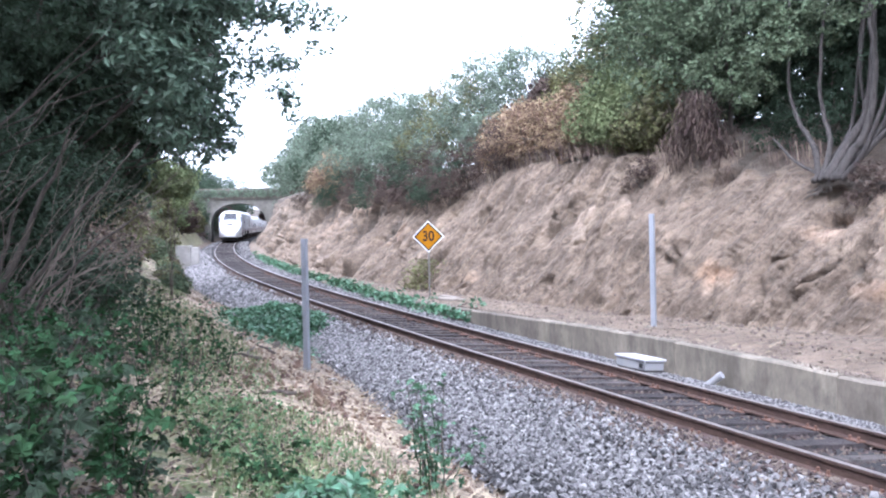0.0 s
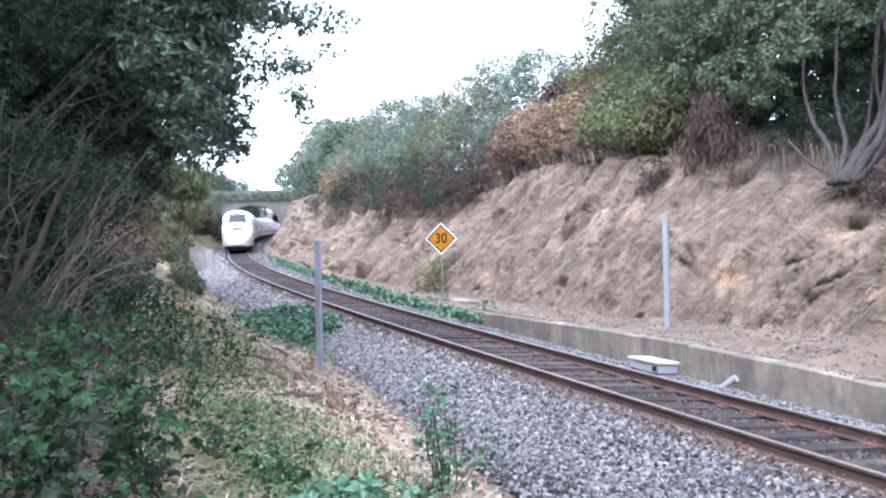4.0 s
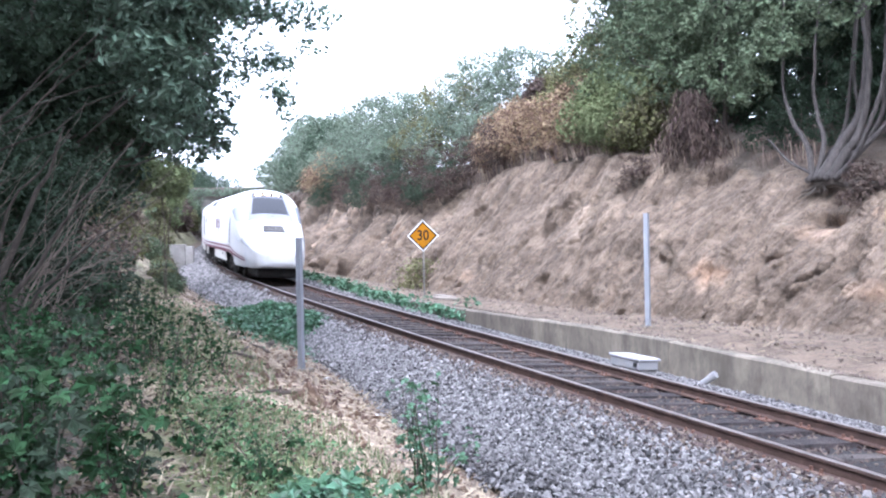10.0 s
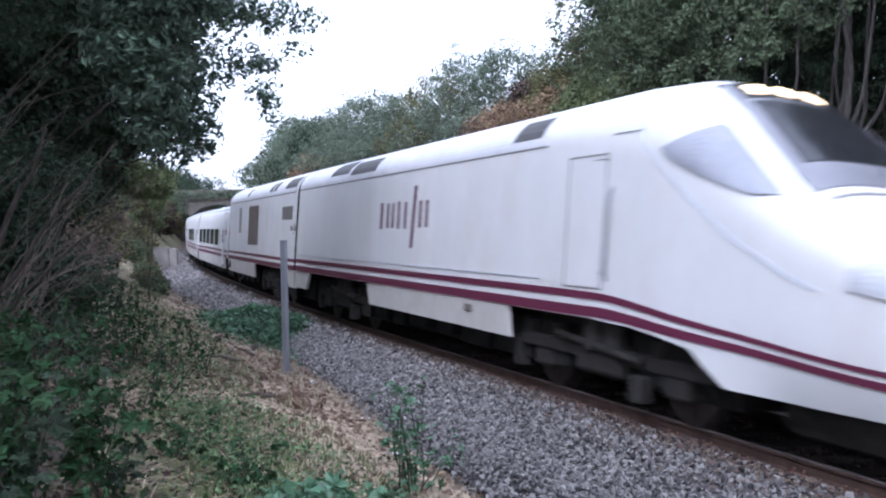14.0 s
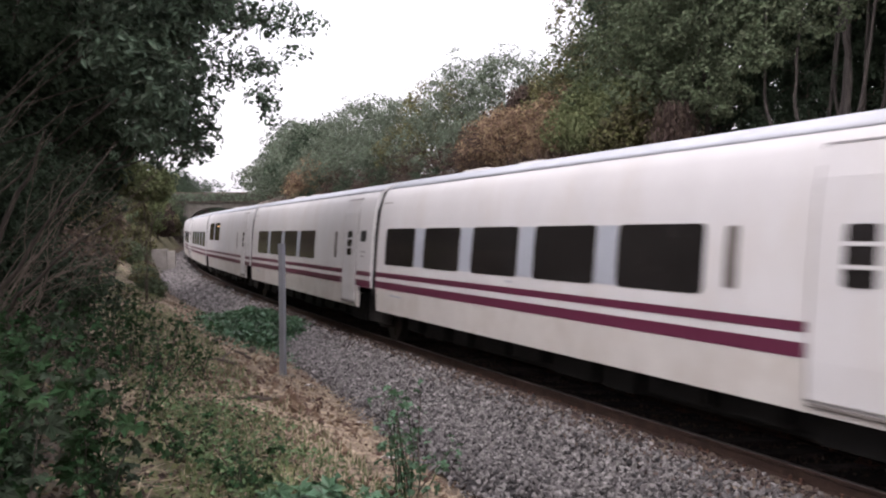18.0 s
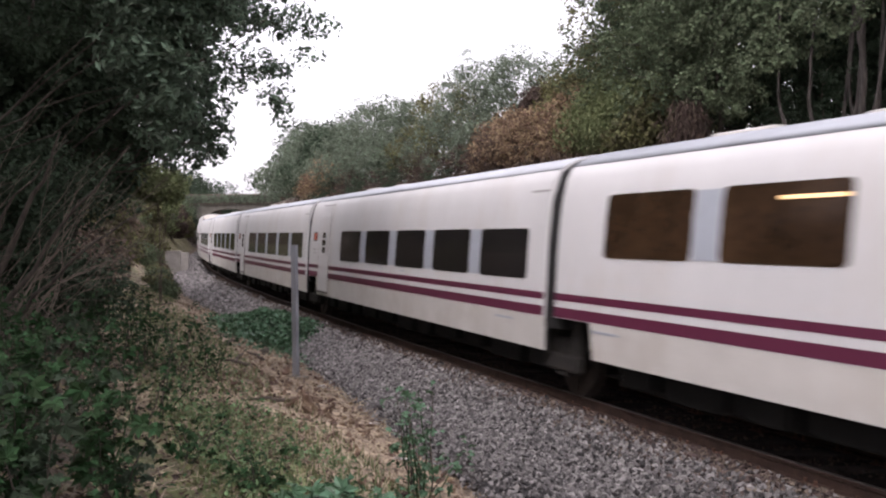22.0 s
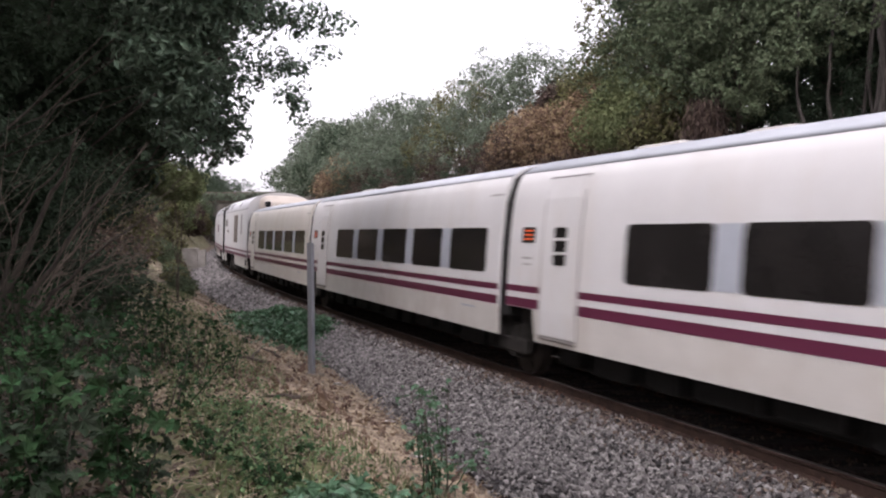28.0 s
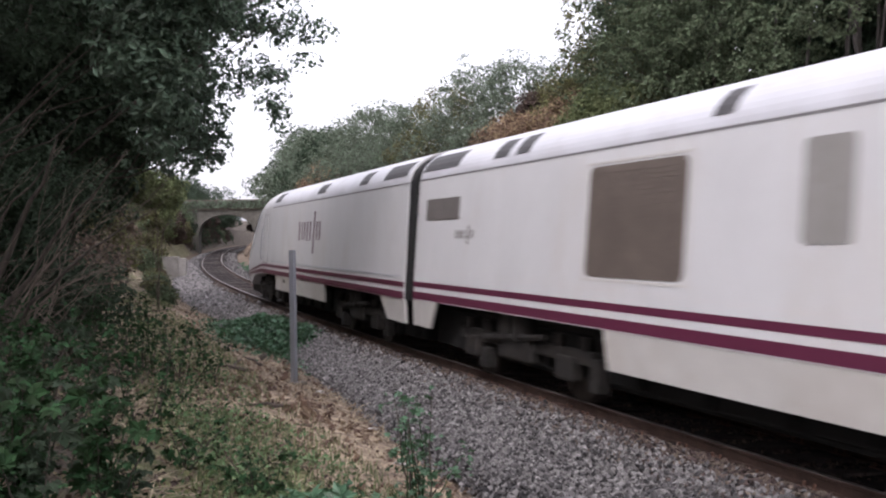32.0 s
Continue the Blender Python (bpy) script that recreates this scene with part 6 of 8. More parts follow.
def make_undergrowth():
    rng = np.random.default_rng(91)
    made = []
    make_weed(-0.88, 5.75, 0.26, 8, rng, "low bright green plant with broad leaves in the litter", 0.12)
    make_weed(-0.5, 6.3, 0.2, 5, rng, "low bright green plant with broad leaves in the litter", 0.09)
    for x, y, h, k in ((-0.15, 7.6, 0.95, 8), (-0.1, 7.9, 0.6, 5), (-2.55, 7.4, 1.0, 3), (-2.75, 8.6, 0.9, 3), (-3.1, 6.6, 1.0, 6), (-3.4, 7.3, 1.0, 6), (-2.9, 6.2, 0.8, 6), (-4.1, 8.4, 1.0, 6), (-3.7, 9.2, 0.9, 5), (-4.7, 9.6, 1.0, 5), (-5.2, 11.0, 0.9, 5),
                       (-2.3, 6.0, 0.6, 5), (-4.4, 7.4, 1.1, 6), (-3.3, 5.6, 0.7, 6), (-1.25, 6.3, 0.45, 6), (-5.5, 12.6, 0.8, 5), (-4.6, 12.2, 0.8, 4), (-6.3, 13.4, 0.9, 6), (-5.2, 14.6, 0.8, 5), (-2.0, 7.0, 0.5, 4), (-3.9, 6.4, 1.0, 6), (-4.9, 8.6, 1.1, 6), (-3.9, 11.3, 1.05, 7), (-3.45, 11.8, 0.95, 6), (-4.1, 12.4, 1.1, 7), (-3.3, 12.7, 0.8, 5), (-4.5, 11.2, 1.1, 7)):
        made.append(make_weed(x, y, h, k, rng, "leafy green weed with thin dark stems on the slope"))
    for x, y, h, k in (
        (-2.3, 5.0, 0.75, 4), (-2.75, 5.4, 0.9, 4), (-2.4, 5.9, 0.85, 4), (-3.1, 6.2, 0.95, 4), (-2.6, 6.8, 0.95, 3), (-3.4, 7.0, 1.0, 4), (-3.6, 7.9, 1.05, 3), (-2.0, 5.5, 0.5, 4), (-2.15, 4.6, 0.55, 5), (-2.5, 4.5, 0.8, 5)):
        make_weed(x, y, h, k, rng, "tall dark green weed with broad lobed leaves and thin stems", 0.088)
    for k in range(7):
        s, l = rng.uniform(-13.5, 6), 6.3 + 3.4 * rng.uniform(0, 1) ** 0.8
        p = at(s, l, ground_z(s, l) - rng.uniform(0.0, 0.3))
        if math.hypot(p[0], p[1]) < 4.2 or p[0] > -0.22 * p[1] - 0.6:
            continue
        copy_thing(made[2 + k % (len(made) - 2)], pose(*p, rng.normal(0, 5), rng.normal(0, 5), rng.uniform(0, 360)))
    # low leaves and grass on the slope, straw and twigs in the litter
    n = 9000
    s, l = rng.uniform(-15, 12, n), rng.uniform(4.4, 10, n)
    keep = rng.uniform(0, 1, n) < np.clip(smooth(l, 4.4, 6.0) * (0.35 + 0.9 * fbm(np.stack([s * 0.7, l * 0.7, l * 0], -1), 3)), 0.02, 1)
    s, l = s[keep], l[keep]
    z = np.array([ground_z(a, b) for a, b in zip(s, l)]) + rng.uniform(0.0, 0.16, len(s))
    tagged(new("ground_leaves", leaf_mesh("ground_leaves", at(s, l, z), np.tile((0, 0, 1.2), (len(s), 1)), 0.075, rng, M_WEED, 0.6)), "low dark green leaves covering the slope", "undergrowth", kind="stuff")
    n = 20000
    s, l = rng.uniform(-15, 0, n), 4.3 + 2.6 * rng.uniform(0, 1, n) ** 0.8
    keep = rng.uniform(0, 1, n) < np.clip((1 - smooth(s, -9.0, -5.5) * 0.8) * (1 - smooth(l, 5.8, 6.5)) * smooth(l, 4.4, 5.4) * (0.55 + 1.8 * fbm(np.stack([s * 1.3 + 9, l * 1.3, l * 0], -1), 3)), 0.0, 1)
    s, l = s[keep], l[keep]
    z = np.array([ground_z(a, b) for a, b in zip(s, l)]) + rng.uniform(0.02, 0.2, len(s))
    tagged(new("low_plants", leaf_mesh("low_plants", at(s, l, z), np.tile((0, 0, 0.9), (len(s), 1)), 0.06, rng, M_PALEPLANT, 0.5)), "patches of small green plants growing through the litter", "undergrowth", kind="stuff")
    for name, m, n, l0, l1, hh, lab in (("grass", M_GRASS, 20000, 4.3, 6.4, 0.12, "thin tufts of green grass on the slope"), ("straw", M_STRAW, 20000, 3.2, 7.0, 0.07, "dry straw and stalks lying in the litter")):
        s, l = rng.uniform(-15, 16, n), rng.uniform(l0, l1, n)
        keep = rng.uniform(0, 1, n) < np.clip(0.45 + 0.9 * fbm(np.stack([s * 0.9 + 50, l * 0.9, l * 0], -1), 3), 0.05, 1)
        s, l = s[keep], l[keep]
        k = len(s)
        p = at(s, l, np.array([ground_z(a, b) for a, b in zip(s, l)]) + 0.01)
        a = rng.uniform(0, 2 * math.pi, k)
        d = np.stack([np.cos(a), np.sin(a), a * 0], -1)
        if name == "grass":
            tip = p + d * 0.06 * rng.uniform(0, 1.5, k)[:, None] + np.array((0, 0, 1)) * (hh * rng.uniform(0.5, 1.3, k))[:, None]
        else:
            tip = p + d * (0.28 * rng.uniform(0.4, 1.4, k))[:, None] + np.array((0, 0, 1)) * (hh * rng.uniform(-0.1, 1, k))[:, None]
        side = np.stack([-np.sin(a), np.cos(a), a * 0], -1) * (0.0045 if name == "grass" else 0.006)
        mid = (p + tip) / 2 + np.array((0, 0, 0.015))
        v = np.stack([p - side, p + side, mid + side, mid - side, tip], 1).reshape(-1, 3)
        o = np.arange(k)[:, None] * 5
        f = np.concatenate([o + np.array([[0, 1, 2]]), o + np.array([[0, 2, 3]]), o + np.array([[3, 2, 4]])], 1).reshape(-1, 3)
        tagged(new(name, mesh_np(name, v, f, m)), lab, name, kind="stuff")
    n = 11000
    s, l = rng.uniform(-15, 22, n), 3.0 + 5.5 * rng.uniform(0, 1, n) ** 1.4
    z = np.array([ground_z(a, b) for a, b in zip(s, l)]) + rng.uniform(0.0, 0.06, n)
    tagged(new("leaf_litter", leaf_mesh("leaf_litter", at(s, l, z), np.tile((0, 0, 1.5), (n, 1)), 0.05, rng, M_LITTER, 0.5, 0.8)), "dry brown leaf litter on the slope", "litter", kind="stuff")
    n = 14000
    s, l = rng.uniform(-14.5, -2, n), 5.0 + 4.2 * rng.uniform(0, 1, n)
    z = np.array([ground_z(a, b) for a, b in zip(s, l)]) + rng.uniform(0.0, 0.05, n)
    tagged(new("damp_litter", leaf_mesh("damp_litter", at(s, l, z), np.tile((0, 0, 1.4), (n, 1)), 0.06, rng, M_DARKLITTER, 0.55, 0.8)), "dark brown leaf litter under the weeds", "litter", kind="stuff")
    n = 5200
    s = rng.uniform(-16, 30, n)
    l = -2.75 - 2.4 * rng.uniform(0, 1, n) ** 0.7
    z = np.array([ground_z(a, b) for a, b in zip(s, l)]) + 0.01
    tagged(new("rubble", stones("rubble", at(s, l, z), 0.022 * rng.uniform(0.4, 2.0, n) ** 1.6, rng, M_RUBBLE)), "fallen clods and small stones on the ledge", "rubble", kind="stuff")
    n = 3600
    s, l = rng.uniform(-14, 14, n), 3.0 + 2.6 * rng.uniform(0, 1, n)
    z = np.array([ground_z(a, b) for a, b in zip(s, l)]) + 0.01
    tagged(new("clods", stones("clods", at(s, l, z), 0.026 * rng.uniform(0.4, 2.0, n) ** 1.6, rng, M_CLOD)), "brown clods and stones in the litter", "rubble", kind="stuff")
    n = 130
    s, l = rng.normal(-5.3, 1.5, n), rng.normal(4.25, 0.35, n)
    z = np.array([ground_z(a, b) for a, b in zip(s, l)]) + 0.02
    tagged(new("earth_lumps", stones("earth_lumps", at(s, l, z), 0.07 * rng.uniform(0.5, 1.9, n), rng, M_CLOD)), "reddish brown lumps of dug earth in the litter", "earth", kind="stuff")
    # twigs and chips on the ledge below the bank
    n = 2600
    s, l = rng.uniform(-16, 16, n), -2.75 - 1.7 * rng.uniform(0, 1, n) ** 0.8
    p = at(s, l, np.array([ground_z(a, b) for a, b in zip(s, l)]) + 0.025)
    a = rng.uniform(0, 2 * math.pi, n)
    d = np.stack([np.cos(a), np.sin(a), rng.normal(0, 0.15, n)], -1) * rng.uniform(0.05, 0.32, n)[:, None]
    w = np.stack([-np.sin(a), np.cos(a), a * 0], -1) * rng.uniform(0.005, 0.02, n)[:, None]
    v = np.stack([p - w, p + w, p + d + w * 0.5, p + d - w * 0.5], 1).reshape(-1, 3)
    tagged(new("twig_litter", mesh_np("twig_litter", v, np.arange(n * 4).reshape(-1, 4), M_TWIGLITTER)), "scattered dry twigs and chips on the ledge", "litter", kind="stuff")
    # stones, sticks and scraps
    for s, l, r, m in ((-5.3, 4.1, 0.13, M_CLOD), (-5.6, 4.4, 0.09, M_CLOD), (-4.9, 3.9, 0.07, M_CLOD), (6.8, 3.35, 0.2, M_STONE), (0.3, 3.6, 0.1, M_BARK), (-1.3, 1.75, 0.13, M_BARK), (-1.0, 1.7, 0.1, M_BARK)):
        ob = new("stone", stones("stone", [(0, 0, 0), (r * 0.7, r * 0.3, 0)], [r * 1.6, r], rng, m))
        ob.matrix_world = stand(s, l, max(ground_z(s, l), float(bed_z(l)) if l < 2.4 else -9) + r * 0.3)
        tagged(ob, "lump of stone or soil lying at the edge of the ballast", "stone", "lumps on the slope")
    for s, l, ln, yaw in ((0.2, 6.6, 0.9, 20), (3.5, 7.4, 1.2, 60), (-1.5, 4.4, 0.8, -20), (-0.8, 4.0, 0.9, 10), (-2.5, 4.7, 0.7, 40), (8, 5.2, 1.1, -70), (-6, 4.9, 0.6, 80), (1.0, 4.2, 0.8, -40)):
        ob = new("stick", bm_mesh("stick", tube(bmesh.new(), wobble((-ln / 2, 0, 0), (ln / 2, 0, 0.05), 6, 0.02, rng), (0.025, 0.028, 0.024, 0.02, 0.018, 0.012), 6), M_TWIG))
        ob.matrix_world = stand(s, l, ground_z(s, l) + 0.05) @ pose(0, 0, 0, 0, 0, yaw)
        tagged(ob, "dry pale stick lying in the litter", "stick", "sticks on the slope")
    for s, l in ((-3.6, 3.45), (-6.4, 3.5), (-8.4, 3.9)):
        bm = bmesh.new()
        bmesh.ops.create_grid(bm, x_segments=4, y_segments=4, size=0.06)
        for v in bm.verts:
            v.co.z = rng.uniform(0, 0.04)
        ob = new("paper_scrap", bm_mesh("paper_scrap", bm, M_SIGNWHITE))
        ob.matrix_world = stand(s, l, ground_z(s, l) + 0.04) @ pose(0, 0, 0, 20, 10, 30)
        tagged(ob, "crumpled white paper scrap on the litter", "litter", "paper scraps")


make_bank_bushes()
make_right_trees()
make_left_trees()
make_ivy()
make_undergrowth()


# ---- the train: every car is built round its own middle, x forwards, z up from the rails ----
COACH_L, TECH_L, HEAD_L = 13.14, 12.27, 20.8
NOSE_U = (-1, 13.6, 14.4, 15.2, 15.7, 16.2, 16.7, 17.1, 17.6, 18.2, 18.8, 19.25, 19.65, 19.98, 20.2, 20.32)
NOSE = {
    "w": (1.47, 1.47, 1.47, 1.47, 1.465, 1.455, 1.44, 1.42, 1.38, 1.31, 1.22, 1.14, 1.04, 0.92, 0.74, 0.45),
    "zt": (3.98, 3.98, 3.98, 3.93, 3.78, 3.45, 3.04, 2.70, 2.40, 2.12, 1.88, 1.72, 1.59, 1.49, 1.40, 1.26),
    "zs": (3.20, 3.18, 3.08, 2.90, 2.72, 2.42, 2.12, 1.92, 1.72, 1.55, 1.42, 1.32, 1.24, 1.17, 1.13, 1.10),
    "zb": (1.04, 1.04, 1.04, 1.01, 0.96, 0.89, 0.57, 0.56, 0.55, 0.55, 0.55, 0.55, 0.56, 0.58, 0.64, 0.78),
    "n": (2.1, 2.1, 2.2, 2.3, 2.5, 2.7, 2.8, 2.85, 2.85, 2.8, 2.7, 2.6, 2.5, 2.4, 2.3, 2.1),
}


def nose(key, u):
    return float(np.interp(u, NOSE_U, NOSE[key]))


def shell_y(u, z):
    """Half width of a power head (u from its rear end) at a height."""
    w, zt, zs, zb, n = (nose(k, u) for k in ("w", "zt", "zs", "zb", "n"))
    if z >= zs:
        s = min(1.0, (z - zs) / (zt - zs)) ** (n / 2)
        return w * max(0.0, 1 - s * s) ** (1 / n)
    return w * (1 - 0.10 * float(smooth(np.float64(u), 16.4, 17.6)) * max(0.0, (zs - z) / (zs - zb)) ** 4)


def shell_z(u, y):
    """Height of the top of a power head at a distance from its middle."""
    w, zt, zs, n = (nose(k, u) for k in ("w", "zt", "zs", "n"))
    c = min(1.0, abs(y) / w) ** (n / 2)
    return zs + (zt - zs) * max(0.0, 1 - c * c) ** (1 / n)


def head_ring(u, x0):
    w, zt, zs, zb, n = (nose(k, u) for k in ("w", "zt", "zs", "zb", "n"))
    half = [(shell_y(u, z), z) for z in np.linspace(zb, zs, 7)[:-1]]
    half += [(w * math.cos(a) ** (2 / n), zs + (zt - zs) * math.sin(a) ** (2 / n)) for a in np.linspace(0, math.pi / 2, 17)[:-1]] + [(0, zt)]
    return [(u + x0, y, z) for y, z in half] + [(u + x0, -y, z) for y, z in half[-2::-1]]


def coach_y(z):
    return float(np.interp(z, (0.6, 0.75, 1.05, 1.9, 2.3, 2.6, 2.85, 3.0, 3.10, 3.18, 3.25, 3.30, 3.34), (1.43, 1.442, 1.46, 1.47, 1.46, 1.44, 1.395, 1.33, 1.215, 1.06, 0.86, 0.58, 0)))


def patch(xs, zs, surf, side, off=0.006, zfun=None):
    """A thin plate that follows a car's side: xs and zs are the grid, surf gives the half width."""
    bm = bmesh.new()
    n, m = len(xs), len(zs)
    grid = {}
    for k, o in enumerate((off, -0.03)):
        for i, x in enumerate(xs):
            for j, z in enumerate(zs):
                zz = zfun(x, z) if zfun else z
                grid[k, i, j] = bm.verts.new((x, side * (surf(x, zz) + o), zz))
    for k in (0, 1):
        for i in range(n - 1):
            for j in range(m - 1):
                bm.faces.new([grid[k, a, b] for a, b in ((i, j), (i + 1, j), (i + 1, j + 1), (i, j + 1))])
    rim = [(i, 0) for i in range(n)] + [(n - 1, j) for j in range(1, m)] + [(i, m - 1) for i in range(n - 2, -1, -1)] + [(0, j) for j in range(m - 2, 0, -1)]
    for a, b in zip(rim, rim[1:] + rim[:1]):
        bm.faces.new((grid[0, *a], grid[0, *b], grid[1, *b], grid[1, *a]))
    return bm


def rounded_pane(x0, x1, z0, z1, surf, side, r=0.07, off=0.006):
    """A pane with rounded corners that follows a car's side."""
    bm = bmesh.new()
    arc = [r * (1 - math.cos(radians(a))) for a in (0, 30, 60, 90)]
    zs = [z0 + d for d in arc] + list(np.linspace(z0 + r, z1 - r, 7)[1:-1]) + [z1 - d for d in arc[::-1]]
    rows = []
    for z in zs:
        d = max(0.0, z0 + r - z, z - z1 + r)
        cut = r - math.sqrt(max(0.0, r * r - d * d))
        rows.append([bm.verts.new((x, side * (surf(x, z) + o), z)) for x, o in ((x0 + cut, -0.02), (x0 + cut, off), (x1 - cut, off), (x1 - cut, -0.02))])
    for p, q in zip(rows, rows[1:]):
        for i in range(4):
            j = (i + 1) % 4
            bm.faces.new((p[i], p[j], q[j], q[i]))
    bm.faces.new(rows[0])
    bm.faces.new(rows[-1])
    return bm


def outline(x0, x1, z0, z1, surf, side, w=0.022, off=0.005):
    """The joint round a door or hatch, as a thin frame."""
    bm = bmesh.new()
    zs = np.linspace(z0, z1, 7)
    for a, b in ((x0 - w, x0), (x1, x1 + w)):
        for p, q in zip(zs, zs[1:]):
            vs = [bm.verts.new((x, side * (surf(x, z) + off), z)) for x, z in ((a, p), (b, p), (b, q), (a, q))]
            bm.faces.new(vs)
    for z in (z0, z1):
        vs = [bm.verts.new((x, side * (surf(x, zz) + off), zz)) for x, zz in ((x0 - w, z - w / 2), (x1 + w, z - w / 2), (x1 + w, z + w / 2), (x0 - w, z + w / 2))]
        bm.faces.new(vs)
    r = bmesh.ops.extrude_face_region(bm, geom=bm.faces[:])
    for v in r["geom"]:
        if isinstance(v, bmesh.types.BMVert):
            v.co.y -= side * 0.02
    return bm


def wheelset(r=0.44):
    bm = bmesh.new()
    turn = pose(0, 0, 0, 90, 0, 0)
    cyl(0.09, 1.9, turn, 12, bm=bm)
    for s in (-1, 1):
        cyl(r, 0.13, pose(0, s * GAUGE / 2, 0, 90, 0, 0), 28, bm=bm)
        cyl(r + 0.03, 0.03, pose(0, s * (GAUGE / 2 - 0.08), 0, 90, 0, 0), 28, bm=bm)
        cyl(r * 0.42, 0.16, pose(0, s * GAUGE / 2, 0, 90, 0, 0), 12, bm=bm)
        for k in range(4):
            a = math.pi / 2 * k
            box(-0.05, 0.05, s * (GAUGE / 2 + 0.065) - 0.02, s * (GAUGE / 2 + 0.065) + 0.02, -0.05, 0.05, bm=bm)
            bmesh.ops.translate(bm, vec=(math.cos(a) * r * 0.68, 0, math.sin(a) * r * 0.68), verts=bm.verts[-8:])
    return bm_mesh("wheelset", bm, M_WHEEL)


def bogie_frame():
    bm = bmesh.new()
    for s in (-1, 1):
        y = s * 1.12
        box(-2.0, 2.0, y - 0.09, y + 0.09, 0.52, 0.70, 0.03, bm)
        for x in (-1.4, 1.4):
            box(x - 0.22, x + 0.22, y - 0.06, y + 0.16, 0.28, 0.60, 0.04, bm)
            for dx in (-0.33, 0.33):
                cyl(0.085, 0.34, pose(x + dx, y + s * 0.02, 0.70), 10, bm=bm)
        box(-0.5, 0.5, y - 0.12, y + 0.14, 0.36, 0.74, 0.05, bm)
        cyl(0.17, 0.42, pose(-0.12, y + s * 0.05, 0.86), 14, bm=bm)
        cyl(0.17, 0.42, pose(0.28, y + s * 0.05, 0.86), 14, bm=bm)
        tube(bm, [(-0.9, y + s * 0.15, 0.78), (0.9, y + s * 0.15, 0.62)], (0.045, 0.045), 8)
        box(0.75, 0.95, y, y + s * 0.2, 0.16, 0.46, 0.02, bm)
        box(-2.15, -1.95, y - 0.1, y + 0.1, 0.2, 0.62, 0.02, bm)
    box(-1.9, 1.9, -1.0, 1.0, 0.45, 1.0, 0.05, bm)
    return bm_mesh("bogie", bm, M_BOGIE)


_wheel, _bogie = wheelset(), bogie_frame()
_small_wheel = wheelset(0.40)


def add_bogie(car, x):
    b = part("bogie", _bogie, M_BOGIE, car, "sooty black bogie with springs")
    b.location = (x, 0, 0)
    for dx in (-1.4, 1.4):
        w = part("wheelset", _wheel, M_WHEEL, b)
        w.location = (dx, 0, 0.44)


def add_axle(car, x):
    bm = bmesh.new()
    for s in (-1, 1):
        box(-0.42, 0.42, s * 1.18 - 0.07, s * 1.18 + 0.07, 0.34, 0.56, 0.03, bm)
        box(-0.13, 0.13, s * 1.12 - 0.1, s * 1.12 + 0.14, 0.27, 0.78, 0.03, bm)
        for dx in (-0.32, 0.32):
            cyl(0.09, 0.45, pose(dx, s * 1.16, 0.78), 10, bm=bm)
    box(-0.4, 0.4, -1.1, 1.1, 0.62, 1.05, 0.03, bm)
    a = part("axle_frame", bm, M_BOGIE, car, "sooty black axle frame between two cars")
    a.location = (x, 0, 0)
    w = part("wheelset", _small_wheel, M_WHEEL, a)
    w.location = (0, 0, 0.40)


def underframe(car, x0, x1):
    bm = box(x0, x1, -0.95, 0.95, 0.27, 1.045, 0.05)
    rng = random.Random(3)
    x = x0 + 0.3
    while x < x1 - 0.8:
        w = rng.uniform(0.4, 1.1)
        for s in (-1, 1):
            box(x, x + w, s * 1.0 - 0.14, s * 1.0 + 0.06, rng.uniform(0.28, 0.36), 0.9, 0.03, bm)
        x += w + rng.uniform(0.15, 0.4)
    part("underframe", bm, M_UNDER, car, "equipment boxes, their black holding the shade under the floor")


def stripes(car, x0, x1, surf, breaks=(), zfun=None):
    """The two purple lines along both sides, left out at the doors."""
    runs, a = [], x0
    for p, q in sorted(breaks):
        runs.append((a, p))
        a = q
    runs.append((a, x1))
    for side in (1, -1):
        for p, q in runs:
            if q - p > 0.05:
                n = max(2, int((q - p) / (0.1 if zfun else 3)) + 1)
                for z0, z1 in ((1.275, 1.365), (1.055, 1.185)):
                    part("stripe", patch(list(np.linspace(p, q, n)), [z0, z1], surf, side, 0.014 if zfun else 0.005, zfun), M_PURPLE, car)


def lettering(car, x, z, h, surf, side, material):
    """The operator's mark: plain upright shapes in its colour."""
    def bar(x0, x1, z0, z1, slant=0.0):
        bm = bmesh.new()
        pts = [(1.25 * p, q) for p, q in ((x0, z0), (x1, z0), (x1 + slant, z1), (x0 + slant, z1))]
        f = [bm.verts.new((x - side * px * h, side * (surf(x, z + pz * h) + 0.006), z + pz * h)) for px, pz in pts]
        b = [bm.verts.new((v.co.x, v.co.y - side * 0.02, v.co.z)) for v in f]
        bm.faces.new(f)
        bm.faces.new(b)
        for i in range(4):
            bm.faces.new((f[i], f[(i + 1) % 4], b[(i + 1) % 4], b[i]))
        part("emblem_bar", bm, material, car, "purple bar of the operator mark")
    for a, b, c, d in ((0.0, 0.16, 0.0, 0.75), (0.42, 0.56, 0.03, 0.72), (0.74, 0.88, 0.03, 0.72), (1.1, 1.24, 0.0, 0.75), (1.5, 1.64, 0.0, 0.72), (1.9, 2.06, -0.5, 1.12), (2.34, 2.48, 0.03, 0.72), (2.68, 2.82, 0.03, 0.72)):
        bar(a, b, c, d, 0.12 if d > 1 else 0.0)


def flat_ends(me):
    """Keeps the end walls of a smooth body flat."""
    for p in me.polygons:
        if abs(p.normal.x) > 0.9:
            p.use_smooth = False
    me.set_sharp_from_angle(angle=radians(50))


